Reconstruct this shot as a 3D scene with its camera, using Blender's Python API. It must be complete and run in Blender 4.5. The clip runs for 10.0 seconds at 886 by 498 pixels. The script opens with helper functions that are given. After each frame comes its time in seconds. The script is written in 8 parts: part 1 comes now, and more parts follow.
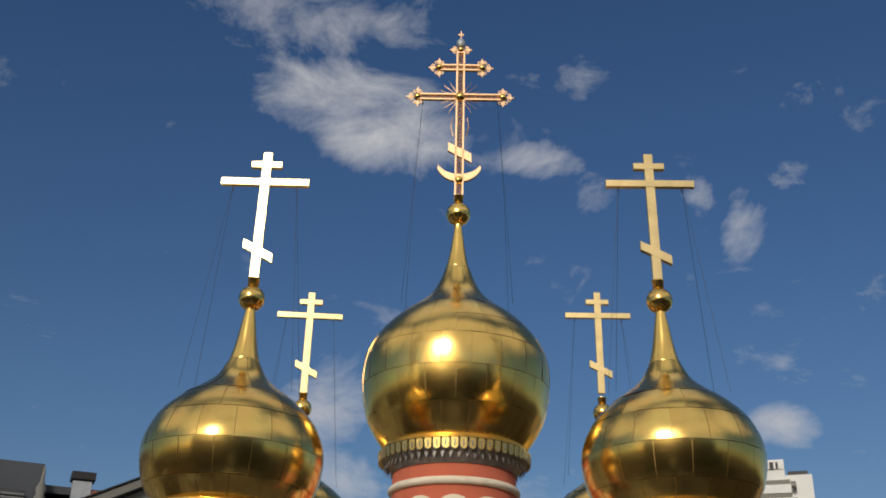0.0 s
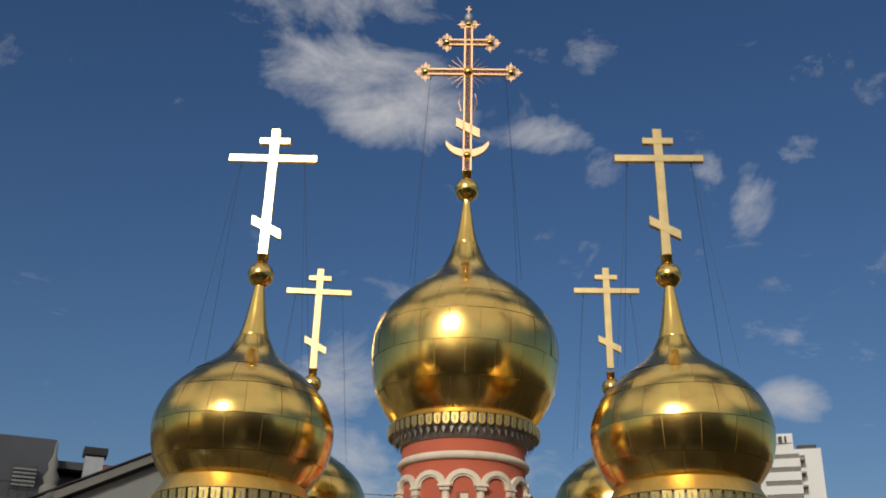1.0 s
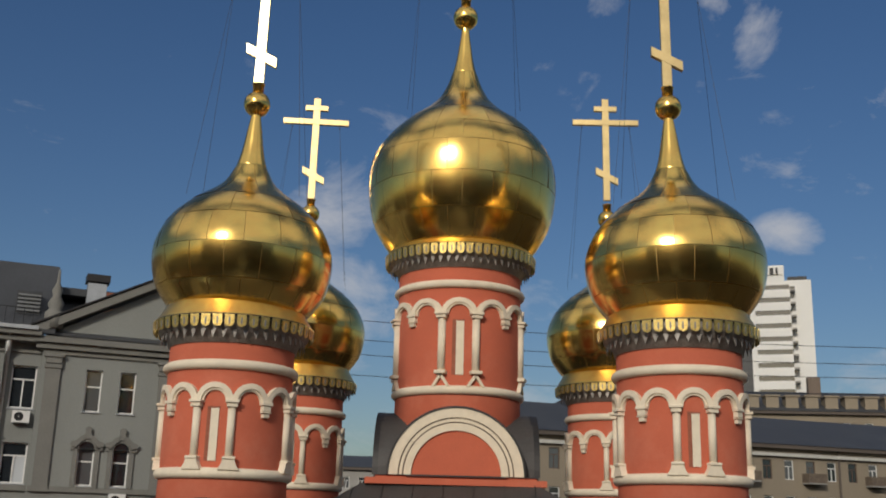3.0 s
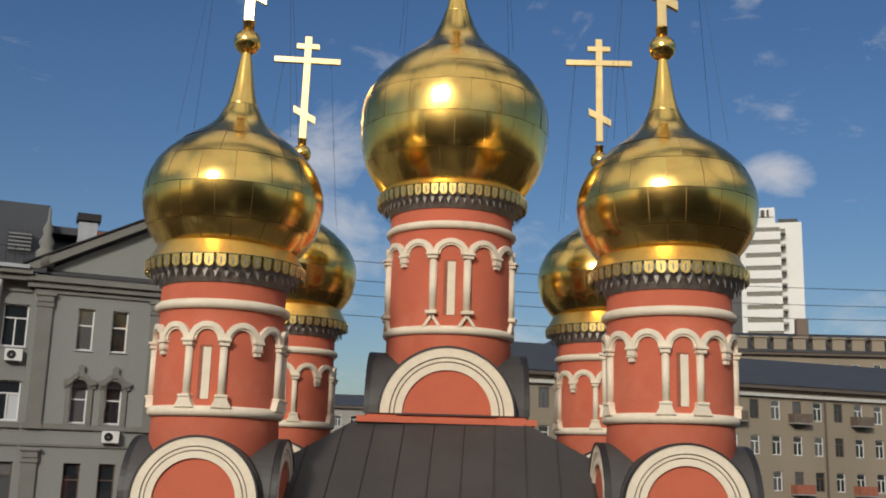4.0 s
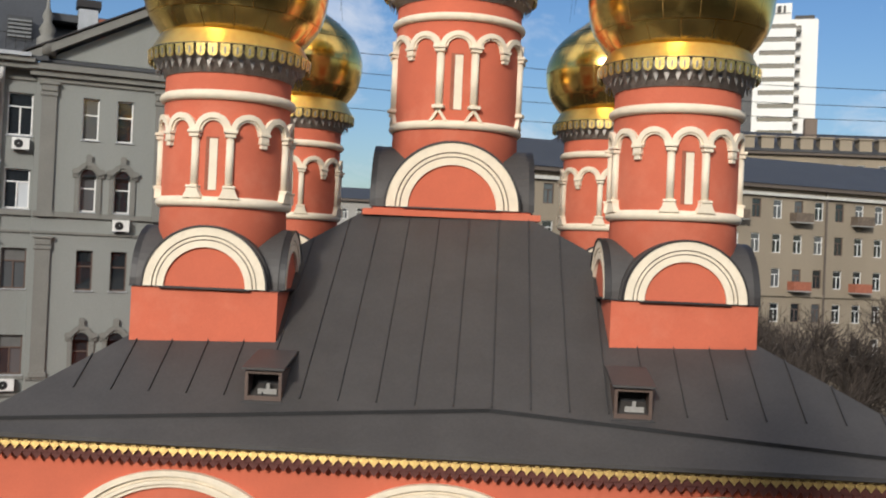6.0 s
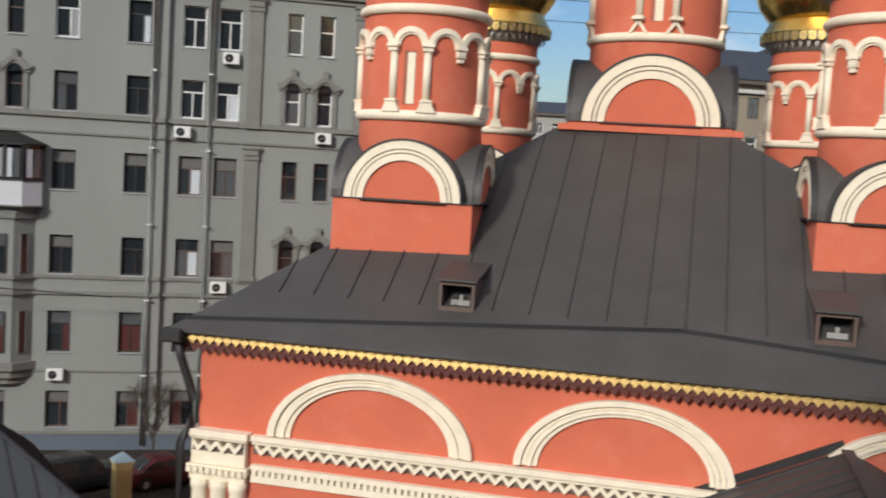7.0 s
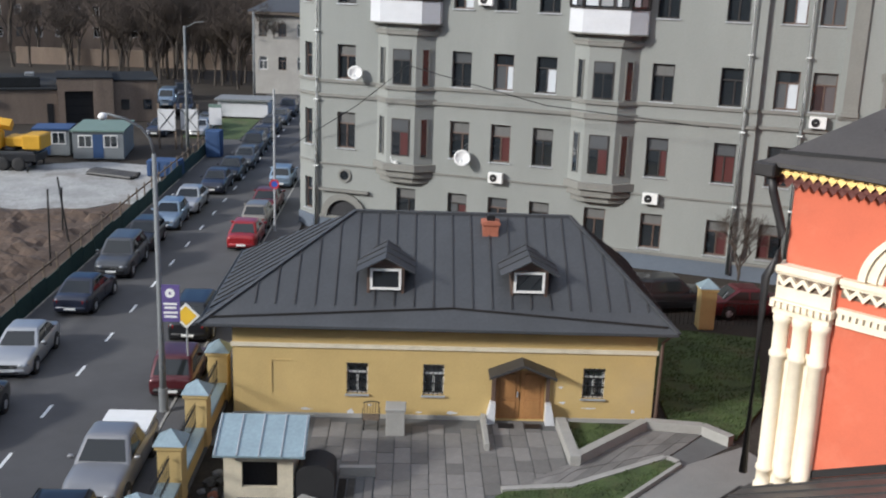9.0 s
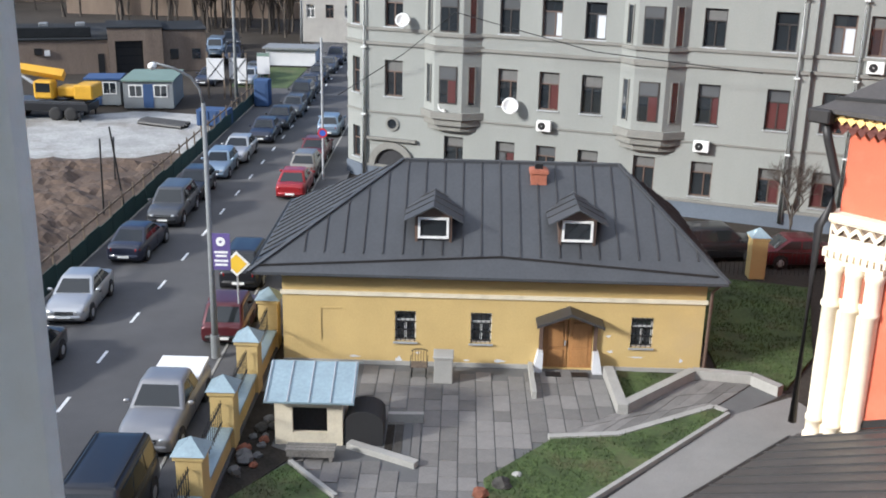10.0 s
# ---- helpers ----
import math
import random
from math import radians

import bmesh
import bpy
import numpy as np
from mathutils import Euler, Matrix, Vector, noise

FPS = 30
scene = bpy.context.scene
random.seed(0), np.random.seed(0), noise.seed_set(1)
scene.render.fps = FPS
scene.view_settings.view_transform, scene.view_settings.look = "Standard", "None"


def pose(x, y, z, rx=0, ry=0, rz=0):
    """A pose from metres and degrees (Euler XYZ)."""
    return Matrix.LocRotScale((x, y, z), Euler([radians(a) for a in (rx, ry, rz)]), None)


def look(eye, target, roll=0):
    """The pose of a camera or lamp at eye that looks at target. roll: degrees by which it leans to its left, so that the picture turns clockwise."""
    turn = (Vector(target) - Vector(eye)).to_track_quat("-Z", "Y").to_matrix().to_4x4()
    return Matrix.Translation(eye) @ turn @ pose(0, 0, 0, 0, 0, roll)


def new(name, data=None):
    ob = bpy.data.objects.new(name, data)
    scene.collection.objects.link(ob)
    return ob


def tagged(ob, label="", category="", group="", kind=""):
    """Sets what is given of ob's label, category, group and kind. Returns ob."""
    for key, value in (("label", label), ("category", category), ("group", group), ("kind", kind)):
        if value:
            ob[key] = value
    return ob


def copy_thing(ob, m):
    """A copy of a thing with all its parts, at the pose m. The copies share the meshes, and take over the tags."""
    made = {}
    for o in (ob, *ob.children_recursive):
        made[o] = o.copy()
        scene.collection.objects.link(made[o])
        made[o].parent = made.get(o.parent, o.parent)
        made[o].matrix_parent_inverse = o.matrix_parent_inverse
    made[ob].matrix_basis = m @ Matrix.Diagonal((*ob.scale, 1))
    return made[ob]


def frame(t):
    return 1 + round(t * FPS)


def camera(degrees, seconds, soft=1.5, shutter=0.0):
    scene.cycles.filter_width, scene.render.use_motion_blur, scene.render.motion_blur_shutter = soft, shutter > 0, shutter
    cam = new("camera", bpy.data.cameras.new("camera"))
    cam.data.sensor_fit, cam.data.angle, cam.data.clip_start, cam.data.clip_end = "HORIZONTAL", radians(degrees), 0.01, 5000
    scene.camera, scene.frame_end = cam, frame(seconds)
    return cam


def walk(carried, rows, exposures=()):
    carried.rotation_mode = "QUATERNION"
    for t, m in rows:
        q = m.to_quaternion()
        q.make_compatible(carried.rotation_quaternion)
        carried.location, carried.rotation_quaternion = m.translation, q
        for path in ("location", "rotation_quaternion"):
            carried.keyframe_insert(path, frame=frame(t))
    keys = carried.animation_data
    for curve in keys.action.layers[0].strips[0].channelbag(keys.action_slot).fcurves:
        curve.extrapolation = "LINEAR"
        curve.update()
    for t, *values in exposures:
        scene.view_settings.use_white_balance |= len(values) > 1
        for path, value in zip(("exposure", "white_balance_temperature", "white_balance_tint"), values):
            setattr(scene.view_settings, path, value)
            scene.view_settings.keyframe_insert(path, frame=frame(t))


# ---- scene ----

EXPOSURES = [(0.0, -0.46, 6500, 10), (1.0, -0.5, 6500, 10), (2.5, -0.61, 6500, 10), (4.0, -0.25, 6450, 10), (5.0, -0.12, 6350, 10), (6.5, 0.3, 6150, 10), (7.5, 0.12, 6000, 10),
             (8.3, 0.2, 5950, 10), (9.2, 0.88, 5900, 10), (10.0, 1.22, 5850, 10)]

# ---- camera ----
cam = camera(45.72, 10.0, soft=1.85, shutter=0.28)
ROWS = [
    (0, 0.000, 0.000, 16.000, -0.25, 25.50, -1.18),
    (0.5, 0.000, 0.000, 16.000, 0.07, 25.43, -1.27),
    (1, 0.000, 0.000, 16.000, 0.27, 24.17, -1.16),
    (1.5, 0.000, 0.000, 16.000, 0.17, 22.42, -1.37),
    (2, 0.000, 0.000, 16.000, 0.03, 20.68, -1.12),
    (2.5, 0.000, 0.000, 16.000, -0.08, 18.17, -1.25),
    (2.7, 0.000, 0.000, 16.000, -0.01, 16.71, -1.40),
    (3.8, 0.000, 0.000, 16.000, -0.14, 12.39, -1.67),
    (4, 0.000, 0.000, 16.000, -0.48, 11.77, -1.63),
    (4.5, 0.000, 0.000, 16.000, -1.30, 10.01, -2.01),
    (5, 0.000, 0.000, 16.000, -1.69, 6.82, -2.29),
    (5.2, 0.000, 0.000, 16.000, -1.56, 5.33, -2.19),
    (6.3, 0.000, 0.000, 16.000, 1.66, -1.01, -2.91),
    (6.5, 0.000, 0.000, 16.000, 3.84, -2.18, -3.38),
    (7, 0.000, 0.000, 16.000, 10.33, -4.55, -3.32),
    (7.5, 0.000, 0.000, 16.000, 18.46, -6.01, -3.52),
    (8, 0.000, 0.000, 16.000, 28.34, -9.36, -2.71),
    (8.5, 0.000, 0.000, 16.000, 36.77, -12.39, -2.12),
    (9, 0.000, 0.000, 16.000, 42.03, -15.16, -1.89),
    (9.5, 0.000, 0.000, 16.000, 43.74, -16.92, -1.59),
    (10, 0.000, 0.000, 16.000, 44.53, -18.02, -1.17),
]
walk(cam, [(t, pose(x, y, z, 90 + pitch, roll, yaw)) for t, x, y, z, yaw, pitch, roll in ROWS],
     exposures=EXPOSURES)

# ---- world, sun ----
SUN_AZ, SUN_EL = 18.0, 24.0          # degrees left of straight behind the first view, and above the horizon
world = bpy.data.worlds.new("sky")
scene.world = world
world.use_nodes = True
wn, wl = world.node_tree.nodes, world.node_tree.links
wn.clear()


def wnode(kind, **kw):
    n = wn.new(kind)
    for k, v in kw.items():
        if k == "operation":
            n.operation = v
        elif k == "blend_type":
            n.blend_type = v
        elif k == "data_type":
            n.data_type = v
    return n


sky = wn.new("ShaderNodeTexSky")
sky.sky_type = "NISHITA"
sky.sun_disc = False
sky.sun_elevation = radians(SUN_EL)
sky.sun_rotation = radians(180 + SUN_AZ)
sky.dust_density = 1.6
sky.ozone_density = 2.0
bg = wn.new("ShaderNodeBackground")
bg.inputs["Strength"].default_value = 0.11
wout = wn.new("ShaderNodeOutputWorld")
coord = wn.new("ShaderNodeTexCoord")
# clouds: soft masks round some directions of the sky, broken up by noise
CLOUDS = [  # azimuth to the left, elevation, half width, half height, density
    (3.8, 31.5, 4.6, 3.4, 1.15), (7.5, 33.6, 6.0, 2.6, 1.1), (10.5, 37.2, 8.0, 2.6, 0.9), (14.0, 38.5, 4.0, 2.6, 1.0), (-5.8, 30.2, 2.6, 1.3, 0.95), (-7.8, 34.3, 3.0, 1.2, 0.62),
    (6.3, 17.5, 3.4, 3.6, 0.95), (7.0, 11.5, 4.5, 4.5, 1.0), (-18.2, 15.5, 2.4, 1.6, 1.1), (-15.2, 27.4, 1.1, 2.0, 0.62), (-17.2, 26.0, 1.7, 2.4, 0.58), (-20.2, 28.5, 1.4, 1.2, 0.6),
    # clouds overhead, beside and behind are unseen, added for fill and paler dome reflections
    (-24.0, 7.5, 8.0, 2.2, 0.55), (-4.0, 6.5, 3.0, 3.0, 0.7), (60.0, 38.0, 20.0, 10.0, 0.9), (-70.0, 30.0, 25.0, 8.0, 0.9), (10.0, 74.0, 44.0, 22.0, 2.1),
    (140.0, 42.0, 38.0, 26.0, 2.3), (-150.0, 38.0, 42.0, 28.0, 2.3), (180.0, 66.0, 55.0, 24.0, 2.3), (95.0, 40.0, 30.0, 22.0, 2.1), (-100.0, 42.0, 30.0, 22.0, 2.1),
]
acc = None
norm = wn.new("ShaderNodeVectorMath")
norm.operation = "NORMALIZE"
wl.new(coord.outputs["Generated"], norm.inputs[0])
for az, el, hw, hh, dens in CLOUDS:
    a, e = radians(az), radians(el)
    d = Vector((-math.sin(a) * math.cos(e), math.cos(a) * math.cos(e), math.sin(e)))
    right = Vector((math.cos(a), math.sin(a), 0))
    up = right.cross(d)
    comps = []
    for axis, half in ((right, math.sin(radians(hw))), (up, math.sin(radians(hh)))):
        dot = wn.new("ShaderNodeVectorMath")
        dot.operation = "DOT_PRODUCT"
        wl.new(norm.outputs[0], dot.inputs[0])
        dot.inputs[1].default_value = axis
        sub = wnode("ShaderNodeMath", operation="DIVIDE")
        wl.new(dot.outputs["Value"], sub.inputs[0])
        sub.inputs[1].default_value = half
        sq = wnode("ShaderNodeMath", operation="MULTIPLY")
        wl.new(sub.outputs[0], sq.inputs[0])
        wl.new(sub.outputs[0], sq.inputs[1])
        comps.append(sq)
    add = wnode("ShaderNodeMath", operation="ADD")
    wl.new(comps[0].outputs[0], add.inputs[0])
    wl.new(comps[1].outputs[0], add.inputs[1])
    neg = wnode("ShaderNodeMath", operation="SUBTRACT")
    neg.inputs[0].default_value = 1.0
    wl.new(add.outputs[0], neg.inputs[1])
    front = wn.new("ShaderNodeVectorMath")
    front.operation = "DOT_PRODUCT"
    wl.new(norm.outputs[0], front.inputs[0])
    front.inputs[1].default_value = d
    step = wnode("ShaderNodeMath", operation="GREATER_THAN")
    wl.new(front.outputs["Value"], step.inputs[0])
    clip = wnode("ShaderNodeMath", operation="MAXIMUM")
    clip.inputs[1].default_value = 0.0
    wl.new(neg.outputs[0], clip.inputs[0])
    mul = wnode("ShaderNodeMath", operation="MULTIPLY")
    wl.new(clip.outputs[0], mul.inputs[0])
    wl.new(step.outputs[0], mul.inputs[1])
    scl = wnode("ShaderNodeMath", operation="MULTIPLY")
    wl.new(mul.outputs[0], scl.inputs[0])
    scl.inputs[1].default_value = dens
    if acc is None:
        acc = scl
    else:
        mx = wnode("ShaderNodeMath", operation="MAXIMUM")
        wl.new(acc.outputs[0], mx.inputs[0])
        wl.new(scl.outputs[0], mx.inputs[1])
        acc = mx
cn = wn.new("ShaderNodeTexNoise")
cn.inputs["Scale"].default_value = 11.0
cn.inputs["Detail"].default_value = 9.0
cn.inputs["Roughness"].default_value = 0.63
cn.inputs["Distortion"].default_value = 0.45
cmap = wn.new("ShaderNodeMapping")
cmap.inputs["Scale"].default_value = (1.0, 1.0, 1.7)
cmap.inputs["Location"].default_value = (0.3, 0.1, 0.7)
wl.new(norm.outputs[0], cmap.inputs["Vector"])
wl.new(cmap.outputs[0], cn.inputs["Vector"])
half = wnode("ShaderNodeMath", operation="MULTIPLY")
wl.new(acc.outputs[0], half.inputs[0])
half.inputs[1].default_value = 0.29
both = wnode("ShaderNodeMath", operation="ADD")
wl.new(half.outputs[0], both.inputs[0])
wl.new(cn.outputs[0], both.inputs[1])
cr = wn.new("ShaderNodeMapRange")
cr.inputs["From Min"].default_value = 0.61
cr.inputs["From Max"].default_value = 1.02
wl.new(both.outputs[0], cr.inputs["Value"])
cm = wnode("ShaderNodeMath", operation="MULTIPLY")
wl.new(cr.outputs[0], cm.inputs[0])
cm.inputs[1].default_value = 1.0
cp = wnode("ShaderNodeMath", operation="MULTIPLY")
wl.new(cm.outputs[0], cp.inputs[0])
cp.inputs[1].default_value = 1.0
cp.use_clamp = True
mixc = wn.new("ShaderNodeMixRGB")
wl.new(cp.outputs[0], mixc.inputs[0])
hsv = wn.new("ShaderNodeHueSaturation")
hsv.inputs["Hue"].default_value = 0.508
hsv.inputs["Saturation"].default_value = 1.25
hsv.inputs["Value"].default_value = 0.84
wl.new(sky.outputs[0], hsv.inputs["Color"])
wl.new(hsv.outputs[0], mixc.inputs[1])
mixc.inputs[2].default_value = (6.4, 6.4, 6.6, 1)
wl.new(mixc.outputs[0], bg.inputs["Color"])
wl.new(bg.outputs[0], wout.inputs["Surface"])

sun = new("sun", bpy.data.lights.new("sun", "SUN"))
sun.data.energy = 2.8
sun.data.angle = radians(7.0)
sun.data.color = (1.0, 0.93, 0.82)
sa, se = radians(SUN_AZ), radians(SUN_EL)
sun_dir = Vector((-math.sin(sa) * math.cos(se), -math.cos(sa) * math.cos(se), math.sin(se)))
sun.matrix_world = look(sun_dir * 100, (0, 0, 0))


# ---- materials ----
def material(name, color, rough=0.8, metal=0.0, vary=0.12, scale=1.2, grain=18.0, bump=0.15, stain=None, stain_amt=0.0,
             per_object=0.0, streak=False, spec=0.5):
    """A surface with two scales of variation in colour and roughness, and fine relief, in metres of the object."""
    m = bpy.data.materials.new(name)
    m.use_nodes = True
    n, l = m.node_tree.nodes, m.node_tree.links
    b = n["Principled BSDF"]
    b.inputs["Metallic"].default_value = metal
    b.inputs["Specular IOR Level"].default_value = spec
    tc = n.new("ShaderNodeTexCoord")
    mp = n.new("ShaderNodeMapping")
    if streak:
        mp.inputs["Scale"].default_value = (1.0, 1.0, 0.22)
    l.new(tc.outputs["Object"], mp.inputs["Vector"])
    big = n.new("ShaderNodeTexNoise")
    big.inputs["Scale"].default_value = scale
    big.inputs["Detail"].default_value = 6.0
    big.inputs["Roughness"].default_value = 0.6
    fine = n.new("ShaderNodeTexNoise")
    fine.inputs["Scale"].default_value = grain
    fine.inputs["Detail"].default_value = 4.0
    l.new(mp.outputs[0], big.inputs["Vector"])
    l.new(tc.outputs["Object"], fine.inputs["Vector"])
    mix = n.new("ShaderNodeMixRGB")
    lo = [max(0.0, c * (1 - vary)) for c in color]
    hi = [min(1.0, c * (1 + vary)) for c in color]
    mix.inputs[1].default_value = (*lo, 1)
    mix.inputs[2].default_value = (*hi, 1)
    ramp = n.new("ShaderNodeMapRange")
    ramp.inputs["From Min"].default_value = 0.3
    ramp.inputs["From Max"].default_value = 0.7
    l.new(big.outputs[0], ramp.inputs["Value"])
    l.new(ramp.outputs[0], mix.inputs[0])
    last = mix.outputs[0]
    fm = n.new("ShaderNodeMixRGB")
    fm.blend_type = "OVERLAY"
    fm.inputs[0].default_value = min(1.0, vary * 2.0)
    l.new(last, fm.inputs[1])
    l.new(fine.outputs[0], fm.inputs[2])
    last = fm.outputs[0]
    if stain:
        sn = n.new("ShaderNodeTexNoise")
        sn.inputs["Scale"].default_value = scale * 0.45
        sn.inputs["Detail"].default_value = 8.0
        sn.inputs["Roughness"].default_value = 0.7
        l.new(mp.outputs[0], sn.inputs["Vector"])
        sr = n.new("ShaderNodeMapRange")
        sr.inputs["From Min"].default_value = 0.52
        sr.inputs["From Max"].default_value = 0.72
        sr.inputs["To Max"].default_value = stain_amt
        l.new(sn.outputs[0], sr.inputs["Value"])
        sm = n.new("ShaderNodeMixRGB")
        sm.inputs[2].default_value = (*stain, 1)
        l.new(sr.outputs[0], sm.inputs[0])
        l.new(last, sm.inputs[1])
        last = sm.outputs[0]
    if per_object:
        oi = n.new("ShaderNodeObjectInfo")
        pr = n.new("ShaderNodeMapRange")
        pr.inputs["To Min"].default_value = 1 - per_object
        pr.inputs["To Max"].default_value = 1 + per_object
        l.new(oi.outputs["Random"], pr.inputs["Value"])
        pm = n.new("ShaderNodeMixRGB")
        pm.blend_type = "MULTIPLY"
        pm.inputs[0].default_value = 1.0
        l.new(last, pm.inputs[1])
        l.new(pr.outputs[0], pm.inputs[2])
        last = pm.outputs[0]
    l.new(last, b.inputs["Base Color"])
    rr = n.new("ShaderNodeMapRange")
    rr.inputs["To Min"].default_value = max(0.02, rough - 0.12 * rough)
    rr.inputs["To Max"].default_value = min(1.0, rough + 0.2 * rough)
    l.new(big.outputs[0], rr.inputs["Value"])
    l.new(rr.outputs[0], b.inputs["Roughness"])
    if bump:
        bp = n.new("ShaderNodeBump")
        bp.inputs["Strength"].default_value = bump
        bp.inputs["Distance"].default_value = 0.02
        l.new(fine.outputs[0], bp.inputs["Height"])
        l.new(bp.outputs[0], b.inputs["Normal"])
    return m


GOLD = material("gilded_copper", (1.0, 0.64, 0.18), 0.19, 1.0, 0.07, 0.8, 3.0, 0.02, per_object=0.07)
GOLD_JOINT = material("dull_gilded_joint", (0.62, 0.40, 0.13), 0.55, 1.0, 0.1, 2.0, 10.0, 0.1)
GOLD_SKIRT = material("gilded_skirt", (1.0, 0.63, 0.18), 0.36, 1.0, 0.08, 1.5, 6.0, 0.05)
GOLD_EAVES = material("gilded_eaves_sheet", (0.45, 0.305, 0.11), 0.38, 0.75, 0.25, 7.0, 22.0, 0.5, (0.22, 0.14, 0.06), 0.7)
# dark colour that stands for shade in grooves and behind ornament
RECESS_SHADE = material("sooty_recess_plaster", (0.16, 0.115, 0.085), 0.95, 0, 0.25, 3.0, 20.0, 0.3)
# dark red for the shadowed wall and soffit under the eaves
EAVES_SHADE = material("dark_red_eaves_tin", (0.11, 0.032, 0.024), 0.7, 0, 0.2, 3.0, 20.0, 0.2)
GOLD_LACE = material("gilded_openwork", (0.78, 0.50, 0.28), 0.5, 1.0, 0.08, 4.0, 20.0, 0.1)
GOLD_CROSS = material("gilded_cross", (0.80, 0.60, 0.28), 0.3, 1.0, 0.06, 2.0, 8.0, 0.03)
GOLD_OLD = material("gilded_lace", (0.90, 0.60, 0.20), 0.38, 1.0, 0.3, 9.0, 30.0, 0.6, (0.10, 0.07, 0.03), 0.9)
RED = material("red_lime_plaster", (0.56, 0.135, 0.072), 0.9, 0, 0.07, 0.7, 30.0, 0.2, (0.66, 0.24, 0.15), 0.45)
WHITE = material("cream_limewash", (0.80, 0.70, 0.54), 0.85, 0, 0.07, 2.5, 30.0, 0.25, (0.55, 0.45, 0.33), 0.35)
ROOF = material("dark_roof_metal", (0.053, 0.048, 0.045), 0.55, 0.0, 0.14, 0.8, 12.0, 0.1, (0.072, 0.067, 0.063), 0.5)
ROOF_EDGE = material("roof_edge_metal", (0.018, 0.016, 0.016), 0.5, 0.0, 0.15, 2.0, 16.0, 0.1)
LAMBREQUIN = material("tarnished_lambrequin", (0.33, 0.30, 0.27), 0.55, 0.4, 0.25, 3.0, 20.0, 0.2)
PLASTER_GREY = material("grey_facade_plaster", (0.232, 0.242, 0.228), 0.92, 0, 0.08, 0.25, 14.0, 0.2, (0.19, 0.196, 0.185), 0.5, streak=True)
PLASTER_PLINTH = material("blue_grey_plinth", (0.10, 0.12, 0.15), 0.85, 0, 0.1, 0.4, 14.0, 0.2)
STONE_TRIM = material("grey_facade_trim", (0.182, 0.18, 0.164), 0.9, 0, 0.1, 0.8, 14.0, 0.2)
YELLOW = material("ochre_plaster", (0.47, 0.345, 0.148), 0.92, 0, 0.08, 0.5, 20.0, 0.25, (0.42, 0.325, 0.18), 0.6, spec=0.2)
ROOF_BLUE = material("grey_seam_roof", (0.05, 0.053, 0.058), 0.5, 0.0, 0.14, 0.5, 10.0, 0.08, (0.07, 0.074, 0.078), 0.5, spec=0.4)
ASPHALT = material("asphalt", (0.086, 0.085, 0.087), 0.95, 0, 0.16, 0.25, 30.0, 0.3, (0.108, 0.106, 0.105), 0.6, spec=0.15)
PAVING = material("granite_paving", (0.155, 0.148, 0.14), 0.85, 0, 0.16, 0.8, 20.0, 0.2, (0.10, 0.094, 0.088), 0.7, per_object=0.24)
JOINT = material("paving_joint", (0.10, 0.10, 0.10), 0.95, 0, 0.1, 1.0, 20.0, 0.2)
GRASS = material("spring_grass", (0.046, 0.072, 0.02), 0.95, 0, 0.35, 0.8, 10.0, 0.5, (0.10, 0.085, 0.045), 0.8)
EARTH = material("bare_earth", (0.078, 0.052, 0.036), 0.97, 0, 0.3, 0.35, 6.0, 0.8, (0.05, 0.036, 0.027), 0.8)
SAND = material("pale_sand", (0.31, 0.31, 0.30), 0.97, 0, 0.25, 0.35, 8.0, 0.8, (0.11, 0.085, 0.065), 0.95, spec=0.15)
FELT = material("dark_roof_felt", (0.022, 0.024, 0.026), 0.95, 0, 0.2, 0.4, 8.0, 0.3, (0.06, 0.06, 0.062), 0.6, spec=0.1)
ROUGH_STONE = material("mossy_rubble", (0.055, 0.052, 0.047), 0.95, 0, 0.3, 3.0, 20.0, 0.5, (0.10, 0.094, 0.085), 0.6, spec=0.2)
LAMP_GREY = material("grey_lamp_paint", (0.19, 0.20, 0.205), 0.75, 0.1, 0.1, 2.0, 12.0, 0.1, spec=0.3)
LIME = material("cream_shed_limewash", (0.62, 0.56, 0.43), 0.95, 0, 0.1, 1.5, 20.0, 0.3, (0.30, 0.26, 0.20), 0.6, spec=0.2)
GROUND = material("city_ground", (0.045, 0.039, 0.033), 0.97, 0, 0.25, 0.12, 6.0, 0.4, (0.065, 0.056, 0.047), 0.6, spec=0.1)
STONE = material("pale_granite", (0.29, 0.285, 0.265), 0.8, 0, 0.1, 1.5, 20.0, 0.2, (0.22, 0.21, 0.2), 0.4)
WOOD = material("varnished_oak", (0.33, 0.165, 0.06), 0.5, 0, 0.2, 3.0, 25.0, 0.2, (0.2, 0.09, 0.03), 0.5, streak=True)
BRICK = material("old_brick", (0.32, 0.11, 0.065), 0.9, 0, 0.2, 3.0, 20.0, 0.3)
ROOF_SEAM = material("roof_seam_metal", (0.036, 0.034, 0.034), 0.5, 0.0, 0.15, 2.0, 16.0, 0.1)
DARK = material("black_iron", (0.015, 0.015, 0.016), 0.5, 0.3, 0.2, 4.0, 20.0, 0.1)
STEEL = material("galvanised_steel", (0.42, 0.44, 0.46), 0.5, 0.5, 0.1, 2.0, 12.0, 0.1)
PIPE = material("painted_downpipe", (0.66, 0.67, 0.66), 0.5, 0.0, 0.12, 1.0, 12.0, 0.1)
ZINC_BLUE = material("pale_zinc_roof", (0.27, 0.35, 0.385), 0.45, 0.4, 0.1, 1.0, 10.0, 0.1)
FRAME_WHITE = material("white_window_frame", (0.72, 0.72, 0.70), 0.5, 0, 0.05, 4.0, 20.0, 0.05)
